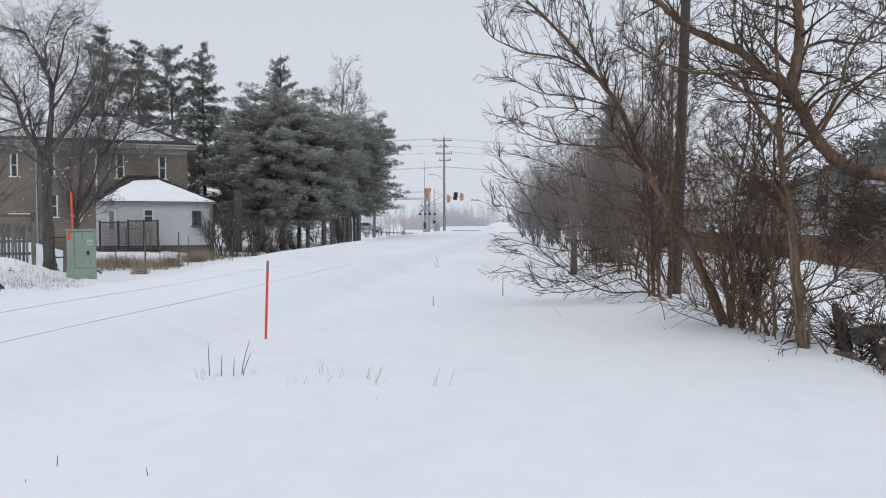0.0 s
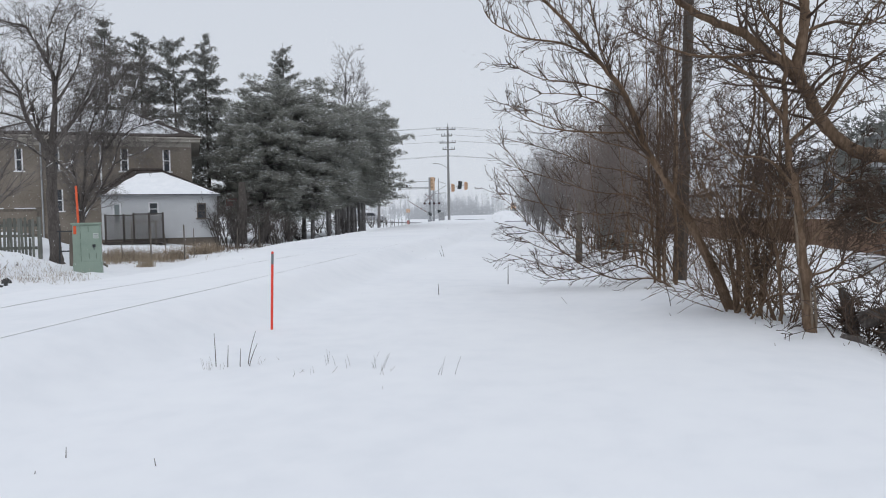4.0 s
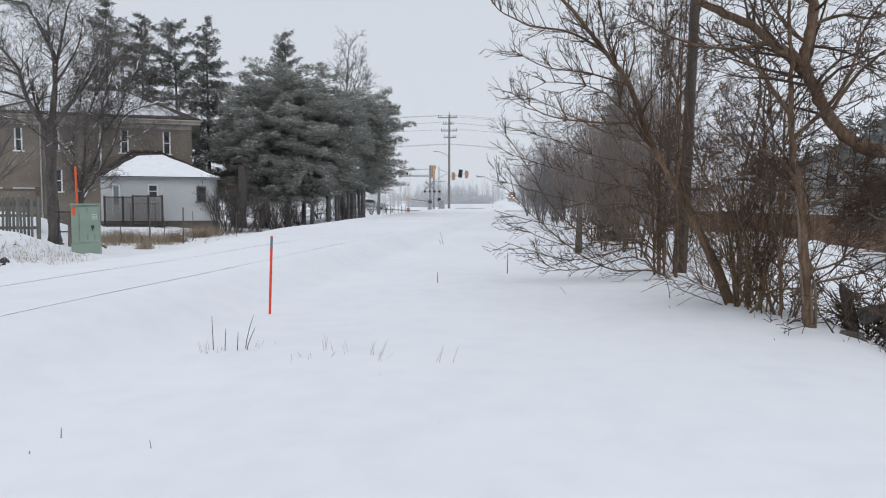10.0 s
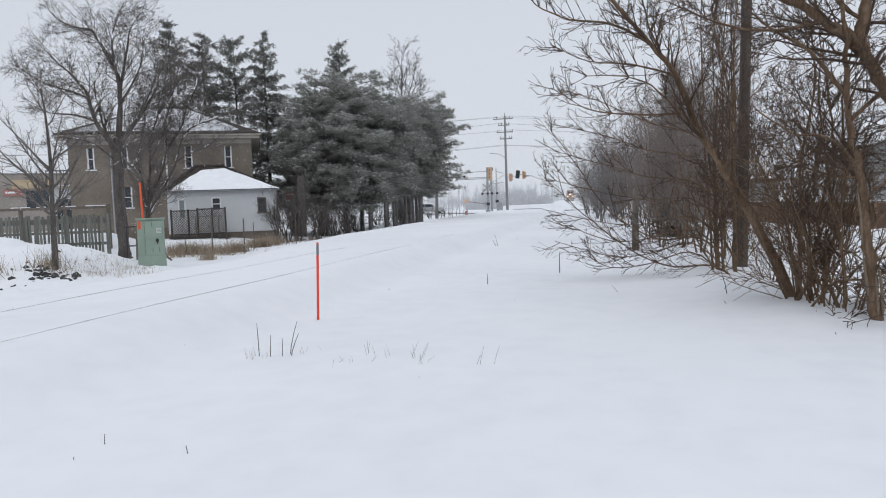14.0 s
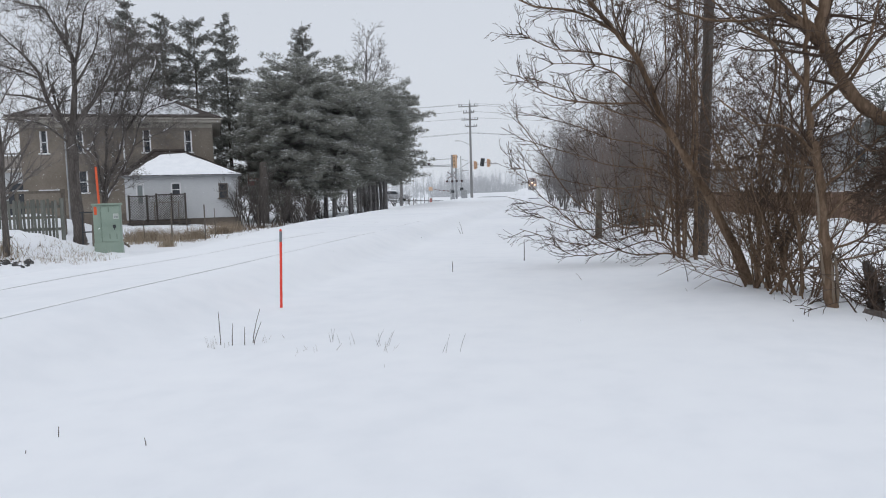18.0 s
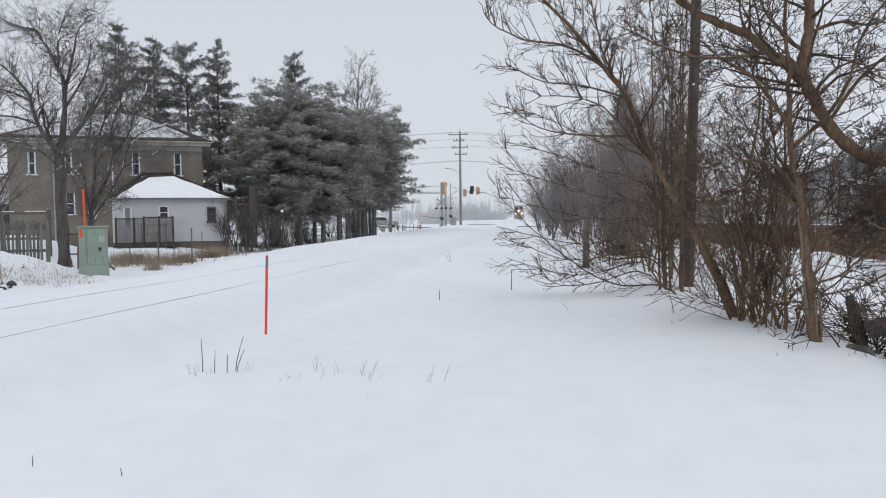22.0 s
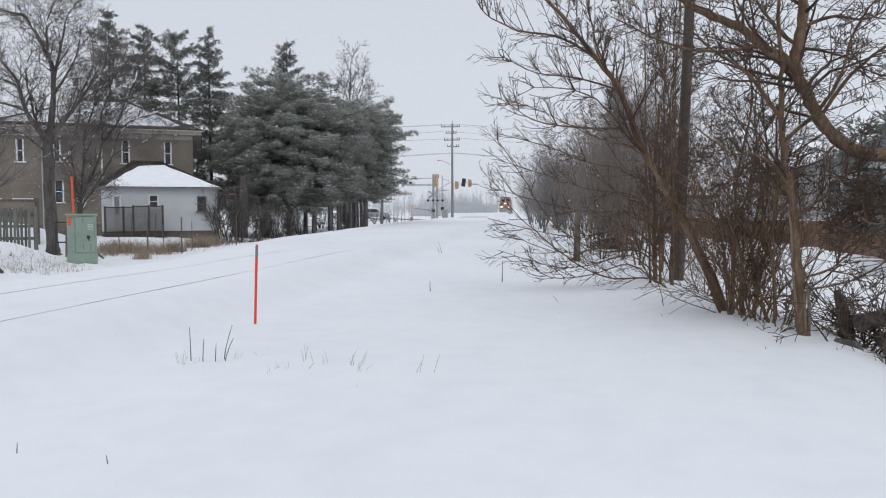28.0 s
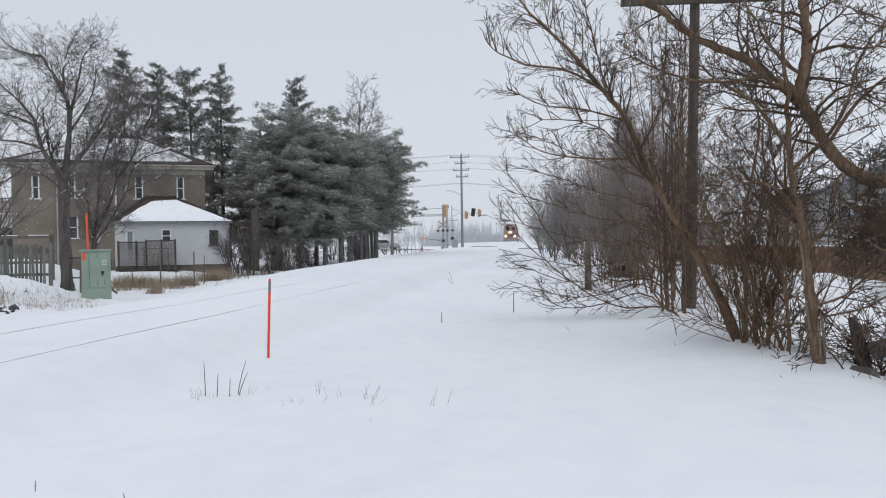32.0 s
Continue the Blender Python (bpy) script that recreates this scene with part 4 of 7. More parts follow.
    for dx, dy, z0, z1, r in [(-0.082, -0.055, 0.10, 0.52, 0.013), (0.078, -0.055, -0.12, 0.38, 0.016), (-0.078, -0.045, 0.62, 1.15, 0.013), (0.012, -0.095, -0.10, 0.30, 0.012)]:
        so = Soup()
        axis = lambda z: 2.755 - 0.085 * z
        so.tube([Vector((axis(z) + dx * 0.78 + 0.006 * math.sin(9 * z), 7.95 + dy * 0.85, z)) for z in np.linspace(z0, z1, 7)], [0.003, r, r * 1.1, r * 0.9, r, r * 0.8, 0.003], 6, False)
        part("split_wood", so, PALE_WOOD, near, "pale split wood where bark has gone")
    t = thing("fallen_branch", pose(0, 0, 0), "dead branches lying among the shrub stems", "branches")
    for guide, r in [(((2.30, 9.2, -0.4), (2.46, 9.1, 0.05), (2.66, 9.0, 0.12), (2.86, 8.9, -0.1)), 0.024), (((2.35, 8.7, -0.2), (2.6, 8.6, 0.15), (2.95, 8.5, 0.22), (3.3, 8.4, 0.55)), 0.016), (((2.7, 8.3, 0.12), (3.0, 8.25, 0.30), (3.4, 8.2, 0.42), (3.75, 8.2, 0.7)), 0.015), (((2.3, 9.0, 0.3), (2.6, 8.8, 0.5), (2.9, 8.6, 0.4), (3.2, 8.5, 0.1)), 0.013)]:
        so = [Soup(), Soup()]
        along(rng, so, guide, r, r * 0.5, PLAN_CRAB, 2, 0.3, 45, 7, 0.2)
        br = part("branch", so[0], BARK, t)
        tagged(part("crown", so[1], TWIG, br), kind="stuff")
    s = [Soup(), Soup()]
    along(rng, s, [(5.4, 8.1, -0.6), (5.2, 8.1, 0.5), (4.5, 8.05, 1.3), (3.8, 8.0, 1.62), (3.4, 8.0, 1.68), (3.22, 8.0, 1.73), (3.0, 8.0, 1.9), (2.8, 8.0, 2.21), (2.7, 8.0, 2.45), (2.56, 8.0, 2.64), (2.37, 8.0, 2.75), (2.1, 8.0, 2.98), (1.77, 8.0, 3.13), (1.5, 8.0, 3.31), (1.33, 8.0, 3.46), (0.97, 8.0, 3.76), (0.4, 8.0, 4.4)], 0.096, 0.024, PLAN_CRAB, 24, 1.1, 55, 10, 0.40, (-0.05, 0, 0.05))
    along(rng, s, [(2.63, 8.0, 2.50), (2.67, 8.0, 2.79), (2.71, 8.0, 3.13), (2.70, 8.0, 3.4), (2.67, 8.0, 3.9), (2.7, 8.0, 4.8)], 0.060, 0.04, PLAN_CRAB, 11, 1.1, 58, 9, 0.1)
    for guide, r in [(((2.69, 8.0, 2.95), (3.0, 8.0, 3.05), (3.3, 7.9, 3.0), (3.7, 7.9, 3.25)), 0.022), (((2.9, 8.0, 2.05), (3.2, 8.0, 2.5), (3.5, 7.9, 2.75), (3.9, 7.9, 2.9)), 0.024), (((2.3, 8.0, 2.8), (1.9, 7.9, 2.72), (1.4, 7.8, 2.78), (0.9, 7.7, 3.0)), 0.022),
                     (((2.70, 8.0, 2.75), (2.35, 7.9, 3.02), (2.1, 7.8, 3.4), (1.9, 7.8, 4.0)), 0.024), (((3.5, 8.0, 1.68), (3.6, 7.8, 1.3), (3.3, 7.6, 1.0), (3.1, 7.5, 1.05)), 0.018), (((3.9, 8.0, 1.58), (3.8, 7.9, 1.35), (3.5, 7.8, 1.15), (3.2, 7.8, 1.2)), 0.014), (((3.1, 8.0, 1.85), (2.9, 7.9, 1.6), (3.05, 7.8, 1.4), (3.2, 7.8, 1.45)), 0.012)]:
        along(rng, s, guide, r, 0.006, PLAN_CRAB, 13, 0.62, 50, 6, 0.15)
    along(rng, s, [(4.4, 8.05, 1.4), (4.2, 8.2, 2.2), (3.8, 8.3, 3.1), (3.6, 8.3, 4.2)], 0.04, 0.02, PLAN_CRAB, 7, 1.3, 55, 7, 0.2)
    tree_thing("crooked_tree", s, (BARK, TWIG), pose(0, 0, 0), "large bare tree whose thick crooked limb arches over the brush", "tree")
    s = [Soup(), Soup()]
    for z, y, tip, drop in [(0.30, 12.6, -0.1, 0.0), (0.45, 12.2, -0.55, 0.22), (0.7, 11.8, -0.3, 0.5), (0.9, 12.6, -0.75, 0.75), (1.2, 12.2, -0.6, 1.25), (1.5, 12.0, -0.5, 1.7), (1.9, 12.4, -0.6, 2.2), (2.3, 12.2, -0.3, 2.7)]:
        along(rng, s, [(2.25, 13.0, z - 0.5), (1.7, 12.8, z - 0.1), (1.0, (12.7 + y) / 2, 0.5 * (z + drop) - 0.12), (0.35, y, drop - 0.02), (tip, y, drop + 0.25)], 0.015, 0.005, PLAN_BOUGH, 19, 0.66, 40, 5, 0.15, (-0.08, 0, 0.10))
    for guide in (((2.3, 12.6, -0.2), (1.89, 12.0, 0.04), (1.34, 12.0, 0.03), (0.89, 12.0, 0.18), (0.31, 12.0, 0.59), (-0.16, 12.0, 1.01), (-0.69, 12.0, 1.54)),
                  ((2.2, 12.6, 0.1), (1.71, 12.0, 0.49), (1.09, 12.0, 0.48), (0.36, 12.0, 0.93), (-0.2, 12.0, 1.76), (-0.57, 12.0, 2.32))):
        along(rng, s, guide, 0.018, 0.005, PLAN_BOUGH, 26, 0.64, 40, 6, 0.15, (-0.06, 0, 0.08))
    along(rng, s, [(2.2, 13.2, -0.4), (2.16, 13.2, 1.2), (2.2, 13.2, 3.0)], 0.045, 0.02, PLAN_LIMB, 14, 1.2, 50, 6, 0.25)
    tree_thing("spreading_shrub", s, (BARK, TWIG), pose(0, 0, 0), "wide bare shrub with low boughs sweeping over the snow", "shrub")
    # twisted small trees behind the leaning one
    for x, y, seed, h in [(2.62, 10.0, 91, 3.4), (2.98, 10.2, 92, 3.1)]:
        forked_tree(seed, h * 0.30, 6, h * 0.62, 0.028, 38, PLAN_TWIST, (BARK, TWIG), pose(x, y, gz(x, y)), "small bare tree with a web of twisted twigs", "twisted small trees")
    # upright stems beside the line pole
    for guides, label in [(((2.06, 13.0, 0.024), (2.19, 13.2, 0.014), (2.26, 13.05, 0.026)), "clump of slim upright stems beside the line pole"), (((2.42, 12.8, 0.036), (2.48, 13.3, 0.020)), "pair of bare upright stems in front of the line pole")]:
        s = [Soup(), Soup()]
        for x, y, r in guides:
            top = rng.uniform(4.2, 5.6)
            bow = rng.uniform(-0.30, 0.10)
            along(rng, s, [(x, y, -0.5), (x - 0.02, y, 0.5), (x + bow * 0.4, y, top * 0.4), (x + bow * 0.6, y, top * 0.7), (x + bow + 0.1, y, top)], r, 0.008, PLAN_LIMB, 16, 0.85, 42, 7, 0.15, (0, 0, 0.2))
        tree_thing("bare_tree", s, (BARK, TWIG), pose(0, 0, 0), label, "tree", "stems by the line pole")
    # thicker stems of the thicket
    for x, y, lean, top, r in [(2.52, 9.15, -0.05, 3.6, 0.034), (2.60, 8.95, 0.35, 3.2, 0.028), (2.72, 8.6, -0.25, 2.9, 0.026), (2.47, 9.3, -0.75, 2.8, 0.022), (2.62, 9.5, 0.1, 3.3, 0.026)]:
        s = [Soup(), Soup()]
        z = gz(x, y) - 0.15
        along(rng, s, [(x, y, z), (x + lean * 0.12, y, z + 0.6), (x + lean * 0.45 + rng.gauss(0, 0.07), y + 0.05, z + top * 0.45), (x + lean * 0.8 + rng.gauss(0, 0.09), y, z + top * 0.75), (x + lean, y, z + top)], r, 0.007, PLAN_LIMB, 15, 0.75, 46, 7, 0.12, (0, 0, 0.1))
        tree_thing("bare_shrub", s, (BARK, TWIG), pose(0, 0, 0), "bare brown shrub stem rising through the thicket", "shrub", "thicket shrubs")
    kinds = [bare_tree(71 + k, 2.3, 0.016, PLAN_BUSH, "bare_shrub", (BARK, BARK), pose(x, y, gz(x, y)),
                       "bare brown multi-stemmed shrub growing out of the snow", "shrub", "thicket shrubs", stems=6, lean=0.48, first=0.95) for k, (x, y) in enumerate(((2.42, 9.25), (2.60, 8.85), (2.72, 8.5)))]
    for x, y, g in [(2.5, 9.55, 0.95), (2.95, 10.4, 0.8), (3.3, 11.4, 0.7), (2.75, 11.8, 0.8), (2.9, 15.0, 1.0), (2.3, 13.6, 0.8)]:
        copy_thing(kinds[rng.randrange(3)], pose(x, y, gz(x, y), 0, 0, rng.uniform(0, 360)) @ Matrix.Scale(g, 4))


def build_hedgerow():
    TWIG_MIN[0], LOWEST[0] = 0.0036, 0.12
    rng = random.Random(81)
    near = [bare_tree(82 + k, 5.6, 0.034, PLAN_FAR, "bare_tree", (BARK, TWIG_HEDGE), pose(2.4 + k * 1.3, 20 + 2 * k, gz(2.4, 20)), "bare brown hedgerow tree with dense fine twigs", "tree", "hedgerow trees", stems=3, lean=0.22, first=0.85) for k in range(3)]
    far = [bare_tree(86 + k, 7.0, 0.05, PLAN_FAR, "bare_tree", (GREY_BRANCH, TWIG_GREY), pose(0.6 + 2 * k, 44 + 4 * k, gz(1, 44)), "far hedgerow tree with dense fine twigs, haze painted grey", "tree", "hedgerow trees", stems=3, lean=0.2, first=0.85) for k in range(3)]
    for x, y, g in [(2.75, 15.7, 1.1), (2.5, 17.4, 1.1)]:
        copy_thing(near[rng.randrange(3)], pose(x, y, gz(x, y), 0, 0, rng.uniform(0, 360)) @ Matrix.Scale(g, 4))
    for y in np.arange(20.5, 40, 1.1):
        x = rng.uniform(0.045, 0.17) * y
        g = rng.uniform(0.72, 1.05) * (0.74 + y * 0.010)
        copy_thing(near[rng.randrange(3)], pose(x, y, gz(x, y), 0, 0, rng.uniform(0, 360)) @ Matrix.Scale(g, 4))
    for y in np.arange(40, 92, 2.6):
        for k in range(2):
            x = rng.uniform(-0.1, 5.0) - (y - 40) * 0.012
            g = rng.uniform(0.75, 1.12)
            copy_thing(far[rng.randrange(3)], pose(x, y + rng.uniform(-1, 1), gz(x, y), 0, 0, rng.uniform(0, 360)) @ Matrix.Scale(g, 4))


build_pines()
build_left_trees()
build_thicket()
build_hedgerow()


def build_far_woods():
    """Rows of far trees beyond the road, their pale glowing colour standing for haze."""
    nr = np.random.RandomState(9)
    tris = []
    for dist, count, h0, h1, low, high in [(152, 34, 7, 12, -33, -21), (172, 90, 5, 10, -75, -26), (176, 900, 2.2, 4.6, -29, -10.5), (186, 170, 6, 15, -28, -15), (205, 500, 3, 7, -34, -10), (190, 60, 4, 8, 2, 60), (270, 800, 4, 12, -330, 300), (430, 1300, 8, 19, -560, 480)]:
        x = nr.uniform(low, high, count)
        y = dist + nr.uniform(-14, 14, count)
        ok = np.abs(x + 7.0 + 0.008 * (y - 142)) > 3.5
        x, y = x[ok], y[ok]
        h = nr.uniform(h0, h1, len(x)) * (0.45 + 0.75 * np.abs(np.sin(x * 0.043 + dist) * np.sin(x * 0.011 + 1.0)))
        g0 = ground_z(x, y)
        for q in range(16):
            f = nr.uniform(0.05, 0.8, len(x)) if q else np.zeros(len(x))
            a = nr.normal(0, 0.55, len(x)) if q else nr.normal(0, 0.04, len(x))
            ln = h * (1 - f) * (nr.uniform(0.25, 0.7, len(x)) if q else 1.0)
            w = (0.06 if q == 0 else 0.034) * (dist / 175) * nr.uniform(0.6, 1.2, len(x))
            b = np.stack([x, y, g0 - 0.3 + h * f], -1)
            tip = b + np.stack([np.sin(a) * ln, nr.normal(0, 0.3, len(x)), np.cos(a) * ln], -1)
            side = np.stack([w, 0 * x, 0 * x], -1)
            tris.append(np.stack([b - side, b + side, tip], 1))
    s = Soup(False)
    s.tris(np.concatenate(tris))
    tagged(part("far_woods", s, FAR_WOOD), "bare woods beyond the road, paled by painted haze", "woods", kind="stuff")


build_far_woods()

# ---- house and annex ----
HOUSE = pose(-28.44, 34.3, 0, 0, 0, 27)


def wall_with_openings(u0, u1, z0, z1, v0, v1, holes):
    """A wall along u, cut through by holes (u0, u1, z0, z1)."""
    bm = bmesh.new()
    us = sorted({u0, u1, *[h[0] for h in holes], *[h[1] for h in holes]})
    for a, b in zip(us, us[1:]):
        cuts = sorted((h[2], h[3]) for h in holes if h[0] <= a + 1e-6 and h[1] >= b - 1e-6)
        z = z0
        for c, d in cuts:
            if c > z + 1e-4:
                box(bm, a, b, v0, v1, z, c)
            z = d
        if z1 > z + 1e-4:
            box(bm, a, b, v0, v1, z, z1)
    bmesh.ops.remove_doubles(bm, verts=bm.verts[:], dist=1e-4)
    return bm


def window(parent, u0, u1, z0, z1, v, arch=0.0, bar=True, trim=0.07, mat=None):
    mat = mat or WHITE_TRIM
    w = new("window")
    w.parent = parent
    frame_bm = bmesh.new()
    steps = 6
    for s in (-1, 1):
        x = u0 if s < 0 else u1
        box(frame_bm, x - trim / 2, x + trim / 2, v - 0.05, v + 0.10, z0, z1, 0.008)
    if arch:
        for i in range(steps):
            f0, f1 = i / steps, (i + 1) / steps
            x0, x1 = u0 + (u1 - u0) * f0, u0 + (u1 - u0) * f1
            za, zb = z1 + arch * math.sin(math.pi * f0), z1 + arch * math.sin(math.pi * f1)
            prism(frame_bm, [(x0 - 0.004, za - 0.05), (x1 + 0.004, zb - 0.05), (x1 + 0.004, zb + trim), (x0 - 0.004, za + trim)], v - 0.05, v + 0.10)
    else:
        box(frame_bm, u0 - trim / 2, u1 + trim / 2, v - 0.052, v + 0.10, z1 - 0.01, z1 + trim, 0.008)
    part("window_frame", frame_bm, mat, w)
    part("window_sill", boxed(u0 - 0.09, u1 + 0.09, v - 0.11, v + 0.06, z0 - 0.07, z0, bevel=0.01), mat, w)
    zm = (z0 + z1) / 2
    part("pane", boxed(u0, u1, v + 0.05, v + 0.065, z0, zm), GLASS, w)
    part("pane", boxed(u0, u1, v + 0.07, v + 0.085, zm, z1 + arch), GLASS, w)
    if bar:
        part("meeting_rail", boxed(u0, u1, v + 0.03, v + 0.075, zm - 0.022, zm + 0.022), mat, w)
    return w


def hip_roof(u0, u1, v0, v1, z0, zr, inset, thick=0.16):
    bm = bmesh.new()
    vm = (v0 + v1) / 2
    lo = [bm.verts.new((u, v, z)) for z in (z0,) for u, v in ((u0, v0), (u1, v0), (u1, v1), (u0, v1))]
    hi = [bm.verts.new((u, v, z0 + thick)) for u, v in ((u0, v0), (u1, v0), (u1, v1), (u0, v1))]
    a, b = bm.verts.new((u0 + inset, vm, zr)), bm.verts.new((u1 - inset, vm, zr))
    bm.faces.new(list(reversed(lo)))
    for i in range(4):
        j = (i + 1) % 4
        bm.faces.new((lo[i], lo[j], hi[j], hi[i]))
    bm.faces.new((hi[0], hi[1], b, a))
    bm.faces.new((hi[2], hi[3], a, b))
    bm.faces.new((hi[1], hi[2], b))
    bm.faces.new((hi[3], hi[0], a))
    return bm


def snow_sheet(quads, thick, mat_name="roof_snow", cuts=9, seed=1):
    """A soft uneven slab of snow over sloping quads."""
    bm = bmesh.new()
    for q in quads:
        a, b, c, d = [Vector(p) for p in q]
        n = (b - a).cross(d - a).normalized()
        grid = [[None] * (cuts + 1) for _ in range(cuts + 1)]
        for i in range(cuts + 1):
            for j in range(cuts + 1):
                s, t = i / cuts, j / cuts
                p = a.lerp(b, s).lerp(d.lerp(c, s), t)
                edge = min(s, 1 - s, t, 1 - t)
                h = thick * min(1, edge * 5) ** 0.5 * (0.8 + 0.4 * noise.noise(p * 0.9 + Vector((seed, 0, 0))))
                p = p + n * (h + 0.004) + (b - a).normalized() * (0.10 * noise.noise(p * 1.3) if edge < 0.01 else 0)
                grid[i][j] = bm.verts.new(p)
        for i in range(cuts):
            for j in range(cuts):
                bm.faces.new((grid[i][j], grid[i + 1][j], grid[i + 1][j + 1], grid[i][j + 1]))
    for f in bm.faces:
        f.smooth = True
    return bm


def build_house():
    t = thing("house", HOUSE, "two-storey tan brick house with a low snowy hip roof", "house")
    holes = [(8.34, 8.76, 3.87, 5.10), (6.12, 6.56, 3.88, 5.12), (0.95, 1.34, 3.87, 5.06), (2.70, 3.10, 3.90, 5.10), (2.70, 3.20, 1.68, 2.85)]
    L, D, H = 9.9, 9.0, 5.68
    wall = part("wall", wall_with_openings(0, L, -0.8, H, 0, 0.3, holes), STUCCO, t)
    part("wall", wall_with_openings(0.3, D - 0.3, -0.8, H, 0, 0.3, []), STUCCO, t).matrix_local = pose(0.3, 0, 0, 0, 0, 90)
    part("wall", wall_with_openings(0.3, D - 0.3, -0.8, H, 0, 0.3, []), STUCCO, t).matrix_local = pose(L, 0, 0, 0, 0, 90)
    part("wall", boxed(0, L, D - 0.3, D, -0.8, H), STUCCO, t)
    part("foundation", boxed(-0.06, L + 0.06, -0.06, 0.0, -0.8, 0.45), FOUNDATION, t)
    for h in holes:
        window(t, *h, 0.06, arch=0.10, trim=0.155)
    part("roof", hip_roof(-0.55, L + 0.55, -0.55, D + 0.55, H, 7.9, 4.2), SHINGLE, t, "dark shingle hip roof under snow")
    part("eave_board", boxed(-0.5, L + 0.5, -0.52, -0.40, H - 0.16, H), CREAM_TRIM, t, "cream painted eave board")
    part("eave_board", boxed(L + 0.38, L + 0.5, -0.4, D + 0.4, H - 0.16, H), CREAM_TRIM, t)
    part("soffit", boxed(-0.5, L + 0.38, -0.40, -0.045, H - 0.175, H - 0.162), CREAM_TRIM, t)
    part("soffit", boxed(L + 0.002, L + 0.38, -0.04, D + 0.4, H - 0.175, H - 0.162), CREAM_TRIM, t)
    part("frieze_board", boxed(0.0, L, -0.04, 0.0, H - 0.42, H - 0.18), CREAM_TRIM, t)
    part("gutter", rodded((-0.6, -0.6, H + 0.04), (L + 0.6, -0.6, H + 0.04), 0.045), CREAM_TRIM, t)
    part("downpipe", rodded((2.2, -0.07, 0.1), (2.2, -0.07, H - 0.2), 0.045, sides=8), GALV, t)
    part("downpipe", rodded((5.14, -0.07, 2.3), (5.14, -0.07, H - 0.2), 0.045, sides=8), WHITE_TRIM, t)
    z = H + 0.17
    part("roof_snow", snow_sheet([((-0.45, -0.45, z), (L + 0.35, -0.45, z), (L - 3.9, D / 2, 7.9), (3.9, D / 2, 7.9))], 0.07), THIN_SNOW, t, "snow over the front roof slope")
    part("roof_snow", snow_sheet([((L + 0.42, 0.4, z), (L + 0.42, D, z), (L - 3.6, D / 2, 7.85), (L - 3.6, D / 2 - 0.1, 7.85))], 0.07), THIN_SNOW, t)
    # back porch at the left side of the house
    p = thing("back_porch", HOUSE, "white porch with a railed balcony on its roof", "porch")
    part("porch_wall", wall_with_openings(-1.5, -0.02, -0.6, 2.9, 1.6, 1.8, [(-1.15, -0.35, 0.3, 2.3)]), SIDING, p)
    part("doorway_glass", boxed(-1.15, -0.35, 1.68, 1.72, 0.3, 2.3), GLASS, p)
    part("porch_roof", boxed(-1.6, -0.02, 1.3, 5.0, 2.9, 3.05, bevel=0.02), CREAM_TRIM, p)
    for k in range(9):
        u = -1.55 + k * 0.18
        part("baluster", boxed(u, u + 0.035, 1.42, 1.455, 3.05, 3.9), POST_WOOD, p)
    part("handrail", boxed(-1.57, -0.05, 1.40, 1.475, 3.9, 3.97, bevel=0.01), POST_WOOD, p)
    part("porch_snow", snow_sheet([((-1.55, 1.32, 3.06), (-0.05, 1.32, 3.06), (-0.05, 4.9, 3.06), (-1.55, 4.9, 3.06))], 0.1), SNOW_CAP, p)


